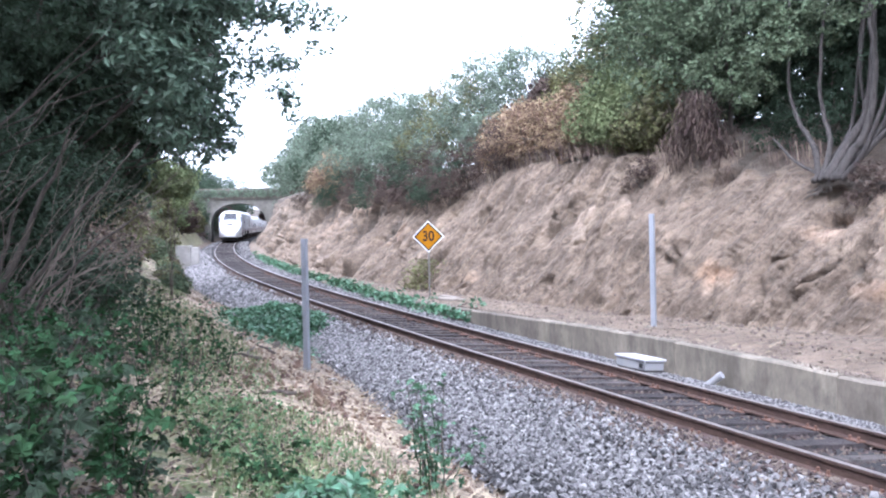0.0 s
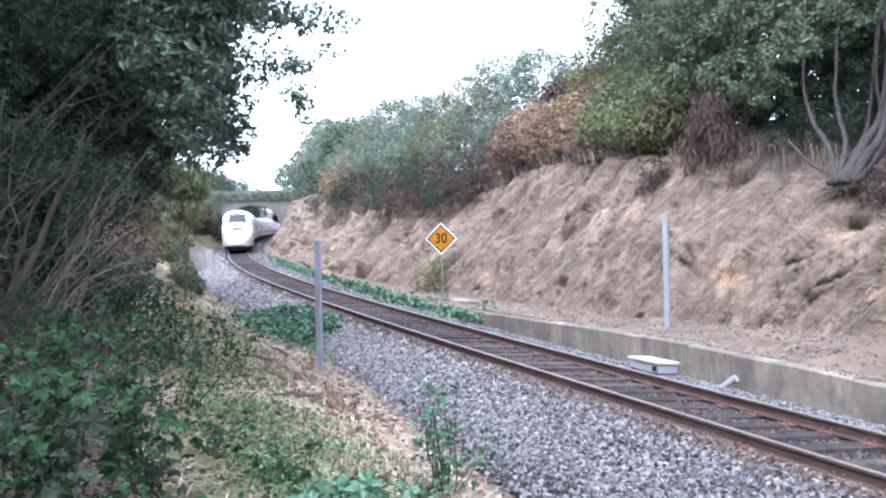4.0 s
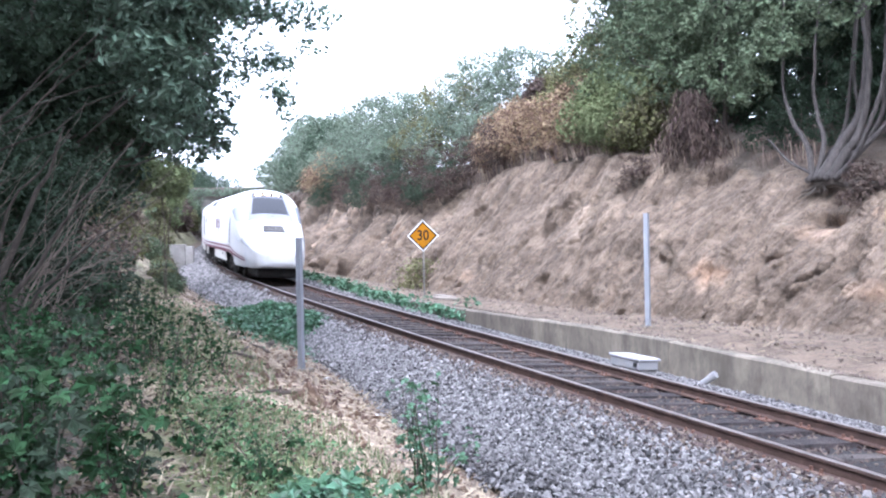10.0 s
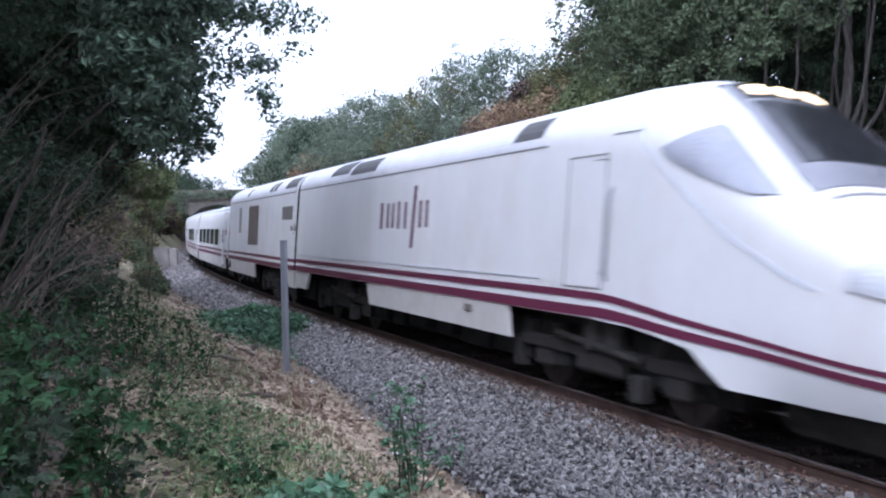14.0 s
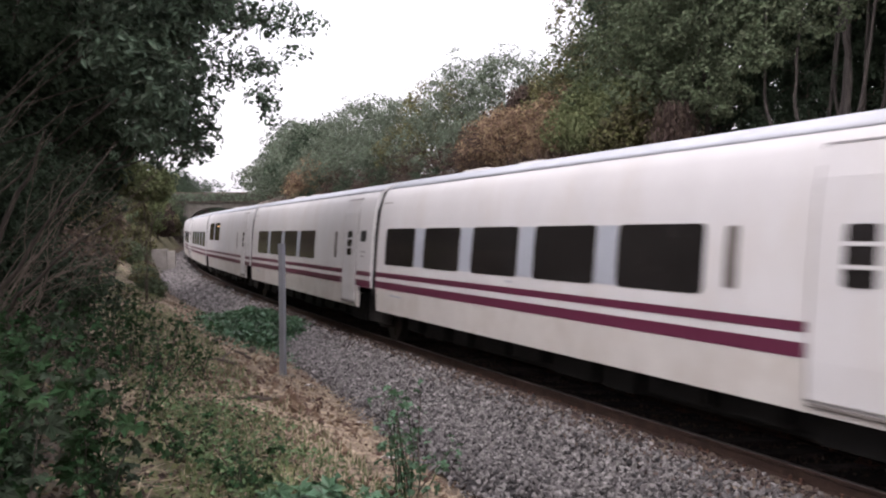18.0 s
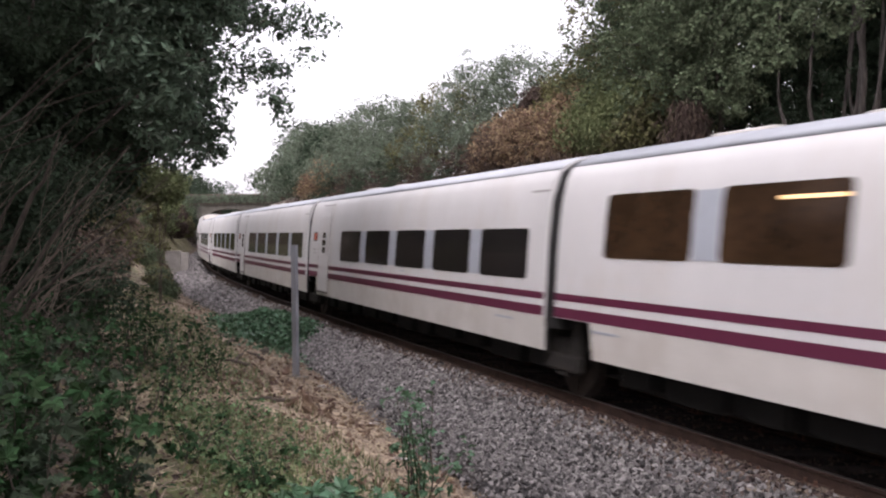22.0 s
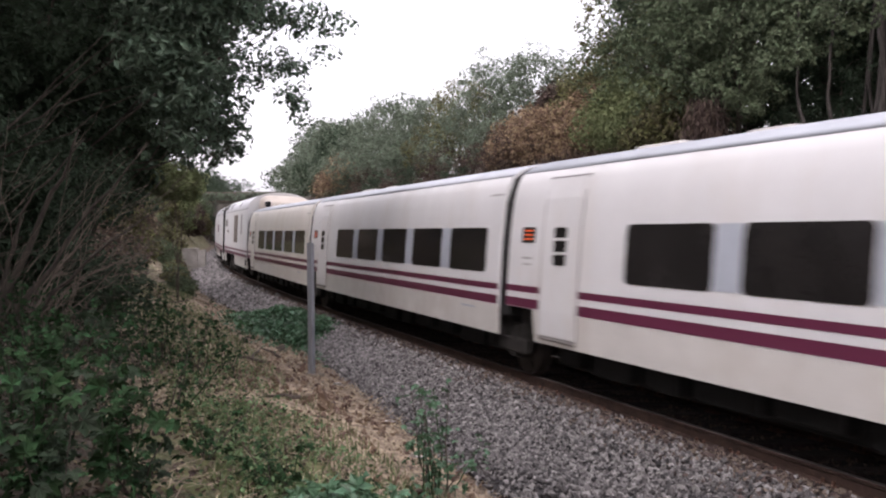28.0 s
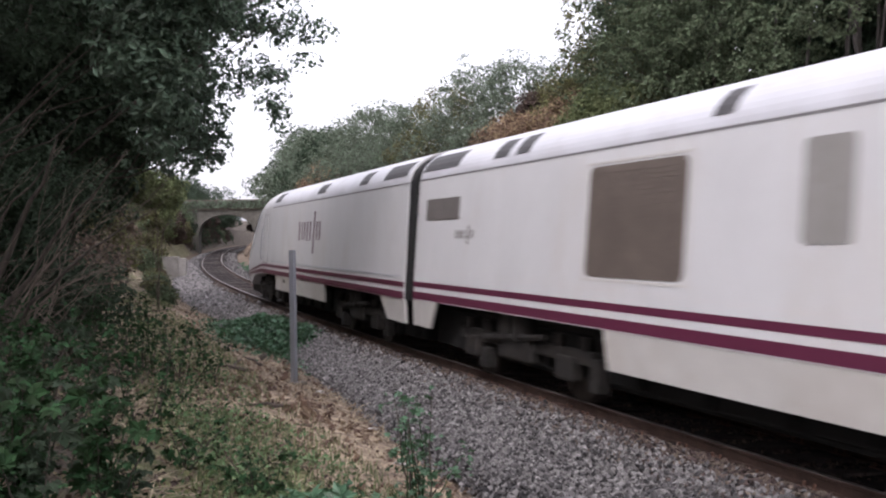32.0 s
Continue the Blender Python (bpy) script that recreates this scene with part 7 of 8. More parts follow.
def make_head(name="locomotive"):
    """A power head; its rear end is at u = 0, its nose at u = 21."""
    car = thing(name, Matrix(), "white streamlined power head with two purple stripes and a duck-bill nose", "locomotive", "the train")
    x0 = -HEAD_L / 2
    us = [0.13] + list(np.arange(1, 13.5, 1.5)) + [13.6, 14.0, 14.4, 14.7] + list(np.arange(14.9, 19.6, 0.1)) + [19.65, 19.76, 19.87, 19.98, 20.06, 20.13, 20.2, 20.26, 20.3, 20.32]
    me = bm_mesh("body", loft(bmesh.new(), [head_ring(u, x0) for u in us]), M_WHITE, True)
    me.set_sharp_from_angle(angle=radians(60))
    part("body", me, M_WHITE, car)
    y = lambda x, z: shell_y(x - x0, z)

    def dip(x, z):
        u = x - x0
        slim = 1 - 0.5 * smooth(np.float64(u), 13.5, 18.0)
        return 1.21 + (z - 1.21) * slim - 0.15 * smooth(np.float64(u), 14.5, 16.7) - 0.17 * smooth(np.float64(u), 16.2, 18.6)
    stripes(car, x0 + 0.14, x0 + 18.55, y, (), dip)
    for side in (1, -1):
        for a, b, c, d in ((0.12, 1.6, 0.12, 1.15), (6.1, 12.3, 6.2, 12.35)):
            bm = bmesh.new()
            f = [bm.verts.new((x0 + u, side * v, z)) for u, z, v in ((a, 1.04, 1.465), (b, 1.04, 1.465), (d, 0.60, 1.42), (c, 0.60, 1.42))]
            g = [bm.verts.new((v.co.x, v.co.y - side * 0.06, v.co.z)) for v in f]
            bm.faces.new(f)
            bm.faces.new(g)
            for i in range(4):
                bm.faces.new((f[i], f[(i + 1) % 4], g[(i + 1) % 4], g[i]))
            part("skirt", bm, M_LOWWHITE, car, "dusty cream skirt panel")
        part("skirt_latch", box(x0 + 10.9, x0 + 11.15, side * 1.44, side * 1.47, 0.86, 0.96, 0.01), M_GREY, car)
        part("door", patch(list(np.linspace(x0 + 13.85, x0 + 14.55, 3)), list(np.linspace(1.42, 2.98, 6)), y, side, 0.008), M_WHITE, car)
        part("door_joint", outline(x0 + 13.8, x0 + 14.6, 1.40, 3.0, y, side), M_LINE, car)
        part("handrail", tube(bmesh.new(), [(x0 + 14.75, side * 1.50, 1.5), (x0 + 14.75, side * 1.53, 1.6), (x0 + 14.75, side * 1.52, 2.5), (x0 + 14.75, side * 1.47, 2.6)], (0.018,) * 4, 6), M_GALV, car)
        part("roof_joint", patch(list(np.linspace(x0 + 0.1, x0 + 13.2, 8)), [3.20, 3.225], y, side, 0.004), M_LINE, car)
        part("roof_skin", patch(list(np.linspace(x0 + 0.14, x0 + 13.2, 6)), list(np.linspace(3.23, 3.965, 12)), y, side, 0.005), M_ROOFSKY, car, "roof skin, pale grey for the reflected sky")
        # side window of the cab: a long drop
        n = 19
        bm = bmesh.new()
        top, bot = [], []
        for i in range(n):
            f = i / (n - 1)
            u = 15.62 + 1.5 * f
            zt = 2.98 + 0.24 * f / 0.4 if f < 0.4 else 3.22 - 0.76 * (f - 0.4) / 0.6
            zb = 2.96 - 0.52 * min(1, f * 1.2) ** 0.75
            top.append((u, max(zt, zb + 0.02)))
            bot.append((u, zb))
        rows = [[bm.verts.new((x0 + u, side * (shell_y(u, z0 + (z1 - z0) * k / 8) + 0.03), z0 + (z1 - z0) * k / 8)) for (u, z0), (_, z1) in zip(bot, top)] for k in range(9)]
        for a, b in zip(rows, rows[1:]):
            for i in range(n - 1):
                bm.faces.new((a[i], a[i + 1], b[i + 1], b[i]))
        part("side_window", bm, M_CABGLASS, car, "drop-shaped cab side window, grey for the reflected sky")
        # a strip painting the cowl's edge shading, the chin joint, and small fittings round the door
        for way, wd in ((((15.15, 3.35), (15.3, 3.05), (15.6, 2.78), (16.1, 2.42), (16.7, 2.02), (17.4, 1.68), (17.7, 1.57)), 0.014), (((18.75, 1.2), (18.8, 1.0), (18.95, 0.8), (19.2, 0.64), (19.4, 0.6)), 0.012)):
            us_ = np.concatenate([np.linspace(a[0], b_[0], 6)[:-1] for a, b_ in zip(way, way[1:])] + [[way[-1][0]]])
            zs_ = np.interp(us_, [w_[0] for w_ in way], [w_[1] for w_ in way])
            bm = bmesh.new()
            ring = []
            for i in range(len(us_)):
                j, k = max(i - 1, 0), min(i + 1, len(us_) - 1)
                d = Vector((us_[k] - us_[j], zs_[k] - zs_[j])).normalized()
                ring.append([bm.verts.new((x0 + u, side * (shell_y(u, z) + o), z)) for u, z, o in ((us_[i] - d.y * wd, zs_[i] + d.x * wd, 0.002), (us_[i], zs_[i], 0.016), (us_[i] + d.y * wd, zs_[i] - d.x * wd, 0.002))])
            for a, b_ in zip(ring, ring[1:]):
                for i in (0, 1):
                    bm.faces.new((a[i], a[i + 1], b_[i + 1], b_[i]))
            part("cowl_joint", bm, M_PILLAR, car, "grey strip on the nose: cowl edge shading, chin joint")
        for u0, u1, z in ((14.7, 15.2, 3.22), (14.35, 14.65, 2.93), (14.55, 14.72, 1.58), (0.4, 13.2, 1.46)):
            part("panel_joint", patch(list(np.linspace(x0 + u0, x0 + u1, 6)), [z, z + 0.012], y, side, 0.012), M_PILLAR if u1 - u0 > 5 else M_LINE, car)
        # head lamp lens
        bm = bmesh.new()
        rows = [[bm.verts.new((x0 + u, side * (shell_y(u, z) + 0.022), z)) for u, z in ((18.0 + 1.4 * f, 1.60 - 0.24 * f + k * (0.36 - 0.3 * f) * min(1, 0.45 + 3 * f)) for f in np.linspace(0, 1, 12))] for k in np.linspace(0, 1, 6)]
        for a, b in zip(rows, rows[1:]):
            for i in range(11):
                bm.faces.new((a[i], a[i + 1], b[i + 1], b[i]))
        part("headlamp", bm, M_LENS, car, "clear slanted headlamp cover")
        for u0, u1, z0, z1 in ((0.35, 1.75, 3.36, 3.66), (2.9, 3.5, 3.36, 3.66), (6.6, 7.4, 3.36, 3.62), (12.2, 13.0, 3.36, 3.66)) if side > 0 else ((2.9, 4.3, 3.42, 3.74), (4.5, 6.2, 3.36, 3.66), (12.2, 13.0, 3.36, 3.66)):
            part("roof_grille", patch(list(np.linspace(x0 + u0, x0 + u1, 4)), list(np.linspace(z0, z1, 4)), y, side, 0.016), M_INTAKE, car, "dark roof intake")
        lettering(car, x0 + (6.75 if side < 0 else 9.25), 2.14, 0.7, y, side, M_LOGO)
    # windscreen with its dark band, and the intake on the nose
    def top_patch(u0, u1, w0, w1, mat_, name, off, nu=8, ny=9, label="", y0=0.0):
        bm = bmesh.new()
        g = [[bm.verts.new((x0 + u, yy, shell_z(u, yy) + off)) for yy in y0 + np.linspace(-1, 1, ny) * (w0 + (w1 - w0) * (u - u0) / (u1 - u0))] for u in np.linspace(u0, u1, nu)]
        for a, b in zip(g, g[1:]):
            for i in range(ny - 1):
                bm.faces.new((a[i], a[i + 1], b[i + 1], b[i]))
        r = bmesh.ops.extrude_face_region(bm, geom=bm.faces[:])
        for v in r["geom"]:
            if isinstance(v, bmesh.types.BMVert):
                v.co.z -= off + 0.03
        return part(name, bm, mat_, car, label)
    top_patch(15.55, 17.3, 0.74, 1.02, M_BAND, "windscreen_surround", 0.02, 16, 13, "grey glossy band round the windscreen")
    top_patch(16.05, 16.95, 0.66, 0.82, M_WINDSCREEN, "windscreen", 0.032, 12, 13, label="tinted cab windscreen")
    top_patch(15.66, 15.98, 0.62, 0.68, M_GLASS, "destination_window", 0.032, 5, 9)
    for y0 in (-0.40, 0.0, 0.40):
        top_patch(15.74, 15.9, 0.13, 0.13, M_LAMP, "top_lamp", 0.044, 3, 5, "warm lamp above the windscreen", y0)
    top_patch(17.8, 18.4, 0.42, 0.46, M_RUBBER, "nose_intake", 0.018, 4, 7, "black slatted intake on the nose")
    for k in range(5):
        u = 17.86 + 0.10 * k
        top_patch(u, u + 0.035, 0.41, 0.41, M_GREY, "slat", 0.028, 2, 7)
    top_patch(17.42, 17.45, 0.95, 0.95, M_LINE, "bonnet_joint", 0.014, 2, 9)
    top_patch(19.05, 19.11, 0.62, 0.62, M_RUBBER, "bonnet_joint", 0.016, 2, 9)
    part("nose_badge", box(x0 + 20.06, x0 + 20.2, -0.09, 0.09, 0.82, 0.90, 0.02), M_RUBBER, car)
    part("wiper", tube(bmesh.new(), [(x0 + 17.15, 0.05, shell_z(17.15, 0.05) + 0.05), (x0 + 16.7, 0.5, shell_z(16.7, 0.5) + 0.05)], (0.010, 0.008), 5), M_RUBBER, car)
    bm = box(x0 + 16.9, x0 + 19.65, -0.92, 0.92, 0.17, 0.62, 0.16)
    part("snowplough", bm, M_BOGIE, car, "dark obstacle deflector under the nose")
    underframe(car, x0 + 0.2, x0 + 16.4)
    add_bogie(car, x0 + 3.9)
    add_bogie(car, x0 + 14.3)
    bm = loft(bmesh.new(), [[(x, yy * 0.985, 1.0 + (z - 1.0) * 0.99) for _, yy, z in head_ring(1, 0)] for x in (x0 - 0.16, x0 + 0.14)])
    part("bellows", bm, M_RUBBER, car, "black gangway bellows")
    return car


def make_tech():
    """The generator car: v runs from its coach end to its power-head end."""
    car = thing("generator_car", Matrix(), "white windowless generator car with grey louvres and purple stripes", "railway car", "the train")
    x0 = -TECH_L / 2
    me = bm_mesh("body", loft(bmesh.new(), [head_ring(u, x0) for u in (0.15, 2, 4, 6, 8, 10, 12.12)]), M_WHITE, True)
    me.set_sharp_from_angle(angle=radians(60))
    part("body", me, M_WHITE, car)
    y = lambda x, z: shell_y(1.0, z)
    stripes(car, x0 + 0.15, x0 + 12.12, y)
    for side in (1, -1):
        for a, b, c, d in ((0.15, 6.0, 0.15, 5.92), (11.05, 12.12, 11.35, 12.12)):
            bm = bmesh.new()
            f = [bm.verts.new((x0 + u, side * v, z)) for u, z, v in ((a, 1.04, 1.465), (b, 1.04, 1.465), (d, 0.57, 1.42), (c, 0.57, 1.42))]
            g = [bm.verts.new((v.co.x, v.co.y - side * 0.06, v.co.z)) for v in f]
            bm.faces.new(f)
            bm.faces.new(g)
            for i in range(4):
                bm.faces.new((f[i], f[(i + 1) % 4], g[(i + 1) % 4], g[i]))
            part("skirt", bm, M_LOWWHITE, car, "dusty cream skirt panel")
        part("hatch", box(x0 + 0.35, x0 + 0.75, side * 1.41, side * 1.46, 0.68, 0.98, 0.02), M_RUBBER, car)
        part("louvre", rounded_pane(x0 + 4.6, x0 + 6.45, 1.66, 3.0, y, side, 0.1), M_LOUVRE, car, "large brown-grey ventilation panel")
        part("louvre_frame", outline(x0 + 4.55, x0 + 6.5, 1.62, 3.04, y, side, 0.03), M_LOWWHITE, car)
        part("louvre", rounded_pane(x0 + 2.5, x0 + 3.05, 2.06, 3.0, y, side, 0.06), M_SHADEGREY, car, "narrow grey ventilation panel")
        part("louvre", rounded_pane(x0 + 10.3, x0 + 11.7, 2.46, 2.84, y, side, 0.03), M_GREY, car, "low grey ventilation panel")
        for k in range(22):
            part("slat", patch([x0 + 4.68, x0 + 6.37], [1.71 + 0.057 * k, 1.75 + 0.057 * k], y, side, 0.010), M_LOUVRE, car)
        part("roof_joint", patch([x0 + 0.15, x0 + 6, x0 + 12.1], [3.20, 3.225], y, side, 0.004), M_LINE, car)
        part("roof_skin", patch([x0 + 0.16, x0 + 6, x0 + 12.11], list(np.linspace(3.23, 3.965, 12)), y, side, 0.005), M_ROOFSKY, car, "roof skin, pale grey for the reflected sky")
        for u0, u1 in ((10.5, 12.0), (8.75, 9.2), (8.1, 8.5), (4.0, 4.3)):
            part("roof_grille", patch(list(np.linspace(x0 + u0, x0 + u1, 4)), list(np.linspace(3.36, 3.66, 4)), y, side, 0.016), M_INTAKE, car, "dark roof intake")
        lettering(car, x0 + (11.5 if side < 0 else 10.4), 2.14, 0.19, y, side, M_GREY)
    underframe(car, x0 + 0.2, x0 + 12.1)
    add_bogie(car, x0 + 8.55)
    ring = [(1.42, 0.9), (1.445, 2.0), (1.42, 2.6), (1.31, 2.98), (1.10, 3.14), (0.85, 3.23), (0, 3.31)]
    bm = loft(bmesh.new(), [[(x, y_, z) for y_, z in ring] + [(x, -y_, z) for y_, z in ring[-2::-1]] for x in (x0 - 0.2, x0 + 0.25)])
    part("bellows", bm, M_RUBBER, car, "black gangway bellows")
    return car


def make_coach(kind, name="passenger_car"):
    """kind: 'rear' door behind five windows, 'front' door before five, 'four', 'cafe'."""
    label = {"rear": "white low passenger coach with five tinted windows and purple stripes", "front": "white low passenger coach, door ahead of five tinted windows",
             "four": "white low passenger coach with only four tinted windows", "cafe": "white cafeteria coach with two raised, warmly lit windows"}[kind]
    car = thing(name, Matrix(), label, "railway coach", "the train")
    h = COACH_L / 2
    zs = (1.045, 1.05, 1.5, 1.9, 2.3, 2.6, 2.85, 3.0, 3.10, 3.18, 3.25)
    half = [(coach_y(z), z) for z in zs]
    side_ring = [(y, z) for y, z in half]
    bm = bmesh.new()
    rings = [[(x, y, z) for y, z in side_ring] + [(x, -y, z) for y, z in side_ring[::-1]] for x in (-h + 0.125, 0, h - 0.125)]
    me = bm_mesh("body", loft(bm, rings), M_WHITE, True)
    flat_ends(me)
    part("body", me, M_WHITE, car)
    roof = [(coach_y(z) - 0.005, z) for z in (3.02, 3.10, 3.18, 3.25, 3.30)] + [(0.35, 3.345), (0, 3.35)]
    roof = [(y + (0.012 if z < 3.24 else 0.02), z + 0.004) for y, z in roof[:-1]] + [roof[-1]]
    bm = loft(bmesh.new(), [[(x, y, z) for y, z in roof] + [(x, -y, z) for y, z in roof[-2::-1]] for x in (-h + 0.135, 0, h - 0.135)])
    part("roof", bm, M_ROOF, car, "grey ribbed roof skin", smooth=True)
    y = lambda x, z: coach_y(z)
    front = kind != "rear"
    fx = (lambda g: h - g) if front else (lambda g: -h + g)

    def span(g0, g1):
        a, b = fx(g0), fx(g1)
        return (a, b) if a < b else (b, a)
    wins = {"rear": (3.13, 5.09, 7.05, 9.01, 10.97), "front": (3.47, 5.37, 7.27, 9.17, 11.07), "four": (4.67, 6.6, 8.53, 10.46), "cafe": ()}[kind]
    width = 1.46 if kind == "front" else 1.54
    d0, d1 = span(1.15, 2.10)
    stripes(car, -h + 0.13, h - 0.13, y, ((d0 - 0.05, d1 + 0.05),))
    for side in (1, -1):
        for g in wins:
            a, b = span(g, g + width)
            part("window", rounded_pane(a, b, 1.52, 2.225, y, side), M_GLASS, car)
        for g, g2 in zip(wins, wins[1:]):
            a, b = span(g + width + 0.02, g2 - 0.02)
            part("window_pillar", patch([a, b], [1.53, 1.9, 2.22], y, side, 0.005), M_PILLAR, car)
        if kind == "cafe":
            for g in (8.45, 10.42):
                a, b = span(g, g + 1.55)
                part("window", rounded_pane(a, b, 1.84, 2.60, y, side), M_WARMGLASS, car, "brown window, its colour standing in for warm light behind")
                if g < 9:
                    part("ceiling_light", patch([a + 0.75, (a + b) / 2 + 0.3, b - 0.05], [2.44, 2.475], y, side, 0.012), M_WARMLAMP, car, "warm strip light behind the glass")
            a, b = span(10.02, 10.40)
            part("window_pillar", patch([a, b], [1.85, 2.2, 2.58], y, side, 0.005), M_PILLAR, car)
        if front:
            a, b = {"front": span(3.0, 3.18), "four": span(2.66, 2.86), "cafe": span(3.1, 3.25)}[kind]
            part("narrow_window", rounded_pane(a, b, 1.6, 2.2, y, side, 0.04), M_GREY, car)
        a, b = span(0.52, 0.90)
        if kind != "cafe":
            part("display_window", rounded_pane(a, b, 1.98, 2.21, y, side, 0.03), M_RUBBER, car)
        for k in range(3 if kind in ("rear", "front") else 0):
            part("display_line", patch([a + 0.07, b - 0.07], [2.025 + 0.06 * k, 2.05 + 0.06 * k], y, side, 0.010), M_LED, car, "amber letters of the destination display")
        part("door", patch(list(np.linspace(d0, d1, 3)), [0.72, 1.05, 1.5, 1.9, 2.3, 2.6, 2.88], y, side, 0.014), M_WHITE, car, "white plug door with a narrow window")
        part("door_joint", outline(d0 - 0.01, d1 + 0.01, 0.70, 2.90, y, side, 0.02, 0.010), M_LINE, car)
        part("door_window", rounded_pane((d0 + d1) / 2 - 0.16, (d0 + d1) / 2 + 0.16, 1.68, 2.2, y, side, 0.04, 0.020), M_GLASS, car)
        for z in (1.83, 2.02):
            part("door_bar", patch([(d0 + d1) / 2 - 0.17, (d0 + d1) / 2 + 0.17], [z, z + 0.035], y, side, 0.028), M_WHITE, car)
        for gg, zz, ww in ((12.45, 2.72, 0.5), (0.55, 1.75, 0.3), (0.6, 1.66, 0.22))[1 if kind == "cafe" else 0:]:
            a, b = span(gg, gg + ww)
            part("notice", patch([a, b], [zz, zz + 0.03], y, side, 0.004), M_PRINT, car)
        # skirts, cut away round the axle at the ends that stand over it
        a, ca = (-h + 0.95, 0.16) if kind in ("rear", "cafe") else (-h + 0.16, 0.1)
        b, cb = (h - 0.12, 0.05) if kind == "rear" else (h - 0.92, 0.16)
        bm = bmesh.new()
        ring = [(coach_y(z), z) for z in (0.60, 0.68, 0.75, 0.9, 1.045)]
        vs = [[bm.verts.new((x + c * (1.045 - z), side * yy, z)) for yy, z in ring] for x, c in ((a, ca), (0, 0), (b, -cb))]
        for p, q in zip(vs, vs[1:]):
            for i in range(len(ring) - 1):
                bm.faces.new((p[i], p[i + 1], q[i + 1], q[i]))
        r = bmesh.ops.extrude_face_region(bm, geom=bm.faces[:])
        for v in r["geom"]:
            if isinstance(v, bmesh.types.BMVert):
                v.co.y -= side * 0.05
        part("skirt", bm, M_LOWWHITE, car, "dusty cream skirt")
        # small lettering near the floor and beside the windows, and the step edge under the door
        part("step", box(d0, d1, side * 1.40 - 0.06, side * 1.40 + 0.06, 0.655, 0.69, 0.008), M_GREY, car)
        for gg, zz, ww in ((11.6, 0.93, 0.55), (7.4, 1.43, 0.16)):
            a, b = span(gg, gg + ww)
            part("notice", patch([a, b], [zz, zz + 0.03], y, side, 0.006), M_PILLAR, car)
    for x, w, t in ((-h + 2.3, 0.5, 3.385), (-h + 4.3, 0.35, 3.375)):
        part("roof_unit", box(x - w, x + w, -0.5, 0.5, 3.30, t, 0.03), M_LOWWHITE, car, "low pale roof housing")
    underframe(car, -h + 0.9, h - 0.15)
    ring = [(1.42, 0.9), (1.445, 2.0), (1.42, 2.6), (1.31, 2.98), (1.10, 3.14), (0.85, 3.23), (0, 3.31)]
    bm = loft(bmesh.new(), [[(x, y_, z) for y_, z in ring] + [(x, -y_, z) for y_, z in ring[-2::-1]] for x in (-h - 0.2, -h + 0.2)])
    part("bellows", bm, M_RUBBER, car, "black gangway bellows")
    add_axle(car, -h)
    if kind == "front":
        add_axle(car, h)
    return car


def fairing(car, end):
    """The hood that steps the coach roof up to the generator car."""
    h = COACH_L / 2
    rings = []
    for f in np.linspace(0, 1, 8):
        x = end * (h - 0.1 - 1.3 * f)
        top = 3.83 - 0.05 * f - 0.34 * max(0.0, f - 0.5) * 2
        w = 1.08 - 0.16 * f ** 2
        prof = [(w, 3.05), (w, 3.25 + 0.05 * (1 - f))] + [(w * math.cos(a) ** 0.45, 3.25 + (top - 3.25) * math.sin(a) ** 0.6) for a in np.linspace(0.3, 1.5, 6)] + [(0, top)]
        rings.append([(x, y, z) for y, z in prof] + [(x, -y, z) for y, z in prof[-2::-1]])
    part("roof_fairing", loft(bmesh.new(), rings), M_CREAM, car, "soot-stained cream roof fairing", smooth=True)
    for s in (1, -1):
        part("fairing_vent", box(end * (h - 1.25) - 0.3, end * (h - 1.25) + 0.3, s * 0.8, s * 0.98, 3.26, 3.5, 0.06), M_RUBBER, car)


HEAD1 = make_head()
TECH1 = make_tech()
C_FRONT = make_coach("front")
C_FOUR = make_coach("four")
C_CAFE = make_coach("cafe")
C_REAR = [make_coach("rear")]
C_REAR += [copy_thing(C_REAR[0], Matrix()) for _ in range(5)]
TECH2 = copy_thing(TECH1, Matrix())
HEAD2 = copy_thing(HEAD1, Matrix())
# the last coach is a yellower cream than the others
for ob in C_REAR[5].children:
    if ob.name.split(".")[0] in ("body", "skirt", "door"):
        ob.material_slots[0].link = "OBJECT"
        ob.material_slots[0].material = M_CREAMBODY
tagged(C_REAR[5], "cream low passenger coach with five tinted windows and purple stripes", "railway coach", "the train")
fairing(C_FRONT, 1)
fairing(C_REAR[5], -1)


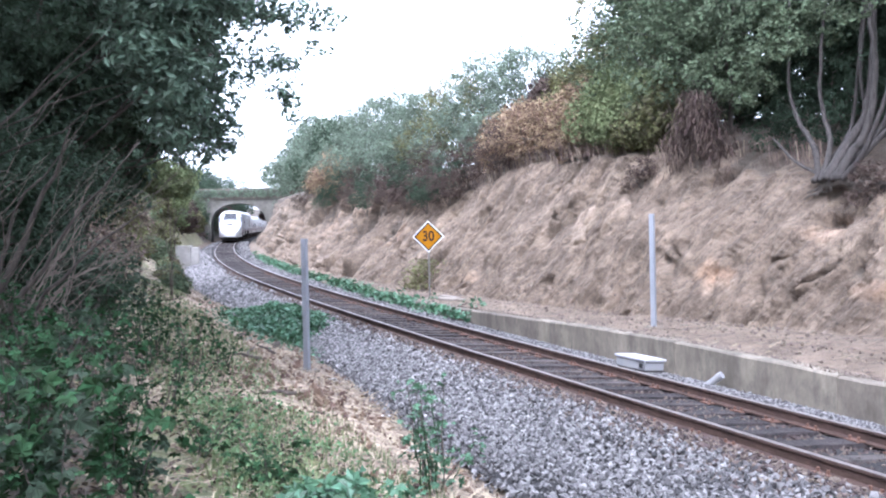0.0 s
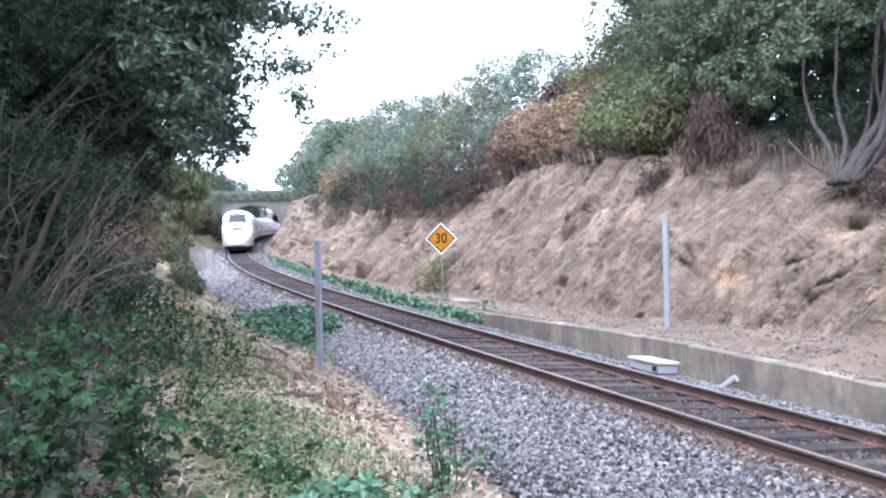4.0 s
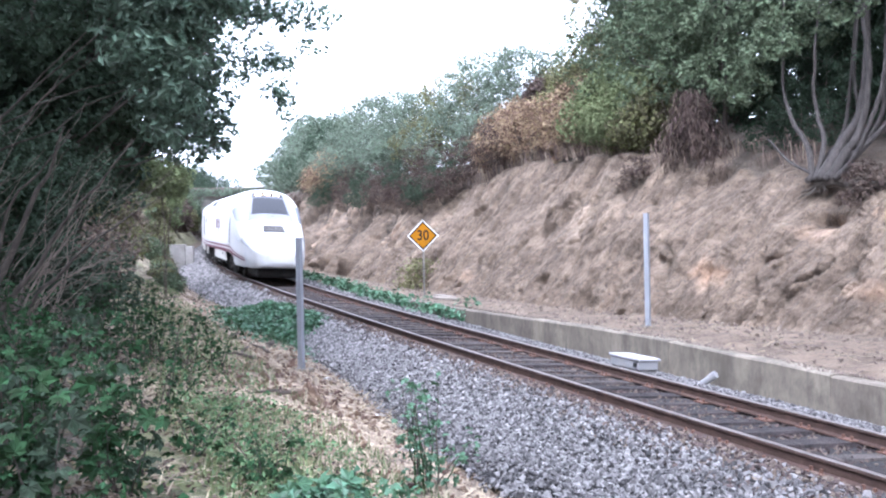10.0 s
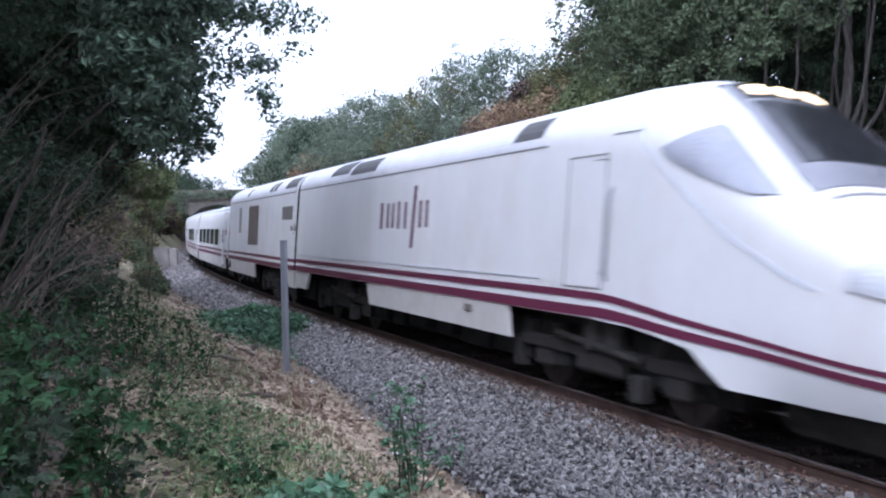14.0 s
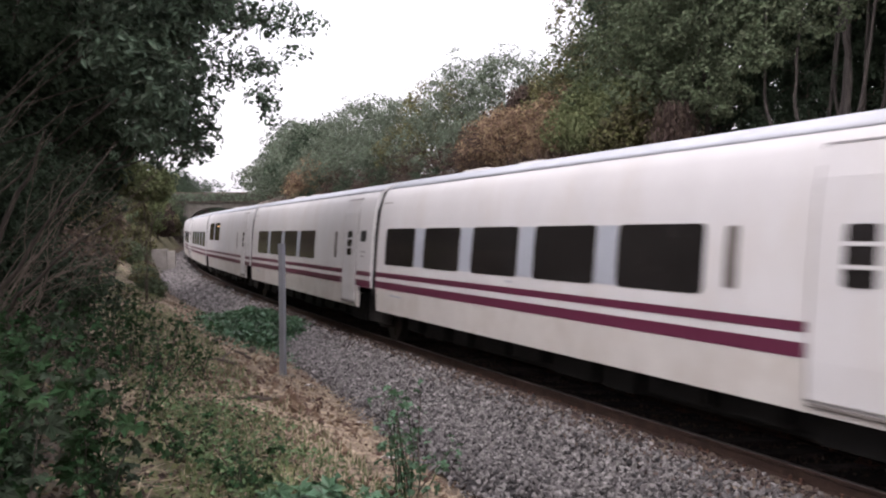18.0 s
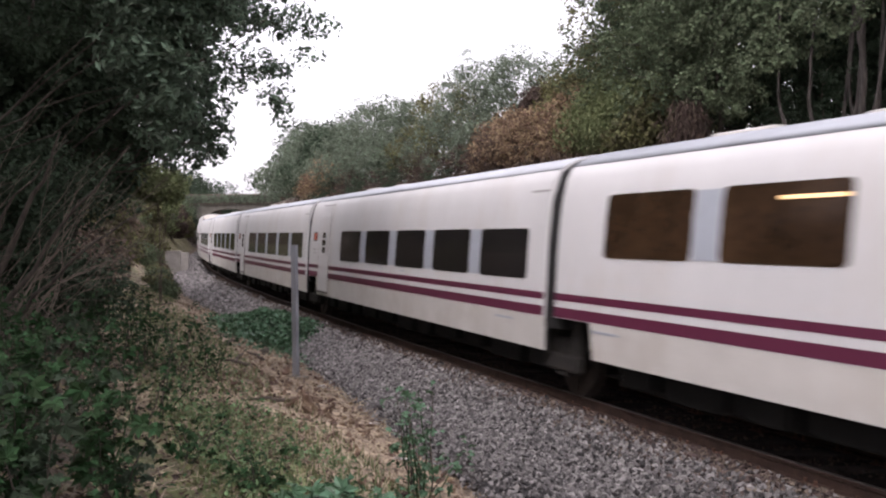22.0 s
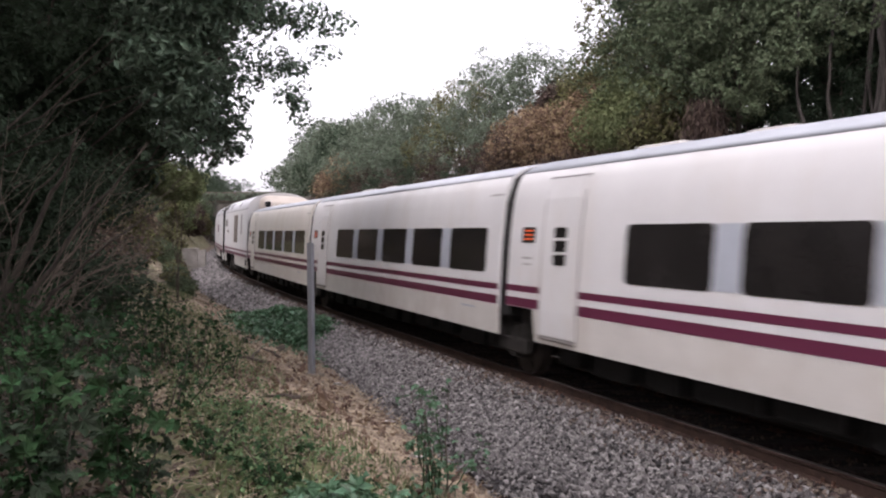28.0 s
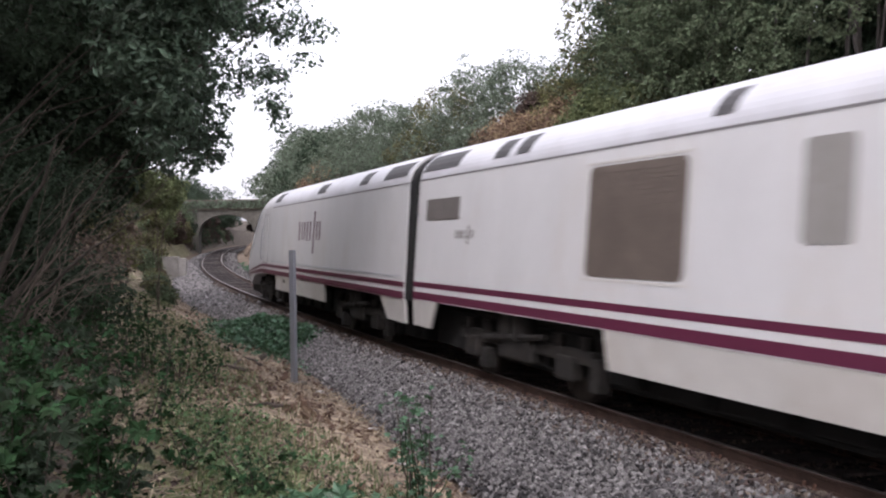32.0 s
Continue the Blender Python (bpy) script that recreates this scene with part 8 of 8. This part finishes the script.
# ---- what moves: the train runs along the track, every car on its own two ends ----
RUN_T = (0, 3, 6, 9, 10.5, 12, 13, 14, 15, 18, 19, 20, 21, 22, 23, 24, 27, 28, 29, 30, 31, 32)
RUN_S = (140.6, 117.8, 94.6, 70.9, 59.4, 47.7, 39.75, 31.42, 23.31, -0.69, -8.93, -17.4, -25.42, -33.5, -42.0, -49.85, -75.45, -84.2, -93.0, -101.8, -110.9, -119.6)
_RUN = np.polyfit(RUN_T, RUN_S, 4)
_OFF = np.array(RUN_S) - np.polyval(_RUN, RUN_T)


def run(t):
    """Where the joint behind the first coach is, along the track, at t seconds."""
    return float(np.polyval(_RUN, t) + np.interp(t, RUN_T, _OFF))


def car_pose(s_front, s_rear, turned=False):
    """A car between two places on the canted track; its x runs towards the lower s."""
    a, b = on_track(s_front, 0, 0), on_track(s_rear, 0, 0)
    mid = (s_front + s_rear) / 2
    x = Vector(a - b).normalized()
    y = -(Vector(on_track(mid, 1, 0)) - Vector(on_track(mid, 0, 0))).normalized()
    if turned:
        x, y = -x, -y
    z = x.cross(y).normalized()
    y = z.cross(x)
    m = Matrix((x, y, z)).transposed().to_4x4()
    m.translation = (a + b) / 2
    return m


def motions():
    end = COACH_L * 8
    order = [(HEAD1, HEAD_L, -COACH_L - TECH_L - HEAD_L, False), (TECH1, TECH_L, -COACH_L - TECH_L, False), (C_FRONT, COACH_L, -COACH_L, False), (C_FOUR, COACH_L, 0, False), (C_CAFE, COACH_L, COACH_L, False)]
    order += [(c, COACH_L, COACH_L * (k + 2), False) for k, c in enumerate(C_REAR)]
    order += [(TECH2, TECH_L, end, True), (HEAD2, HEAD_L, end + TECH_L, True)]
    for car, length, u, turned in order:
        inset = 3.5 if car in (HEAD1, HEAD2) else 0.3
        walk(car, [(k / 2, car_pose(run(k / 2) + u + inset, run(k / 2) + u + length - inset, turned)) for k in range(65)])
        for w in car.children_recursive:
            if w.name.startswith("wheelset"):
                r = 0.44 if w.parent.name.startswith("bogie") else 0.40
                hub, way = w.location.copy(), -1 if turned else 1
                walk(w, [(k / 15, Matrix.Translation(hub) @ pose(0, 0, 0, 0, way * math.degrees((run(0) - run(k / 15)) / r) % 360, 0)) for k in range(481)])


motions()
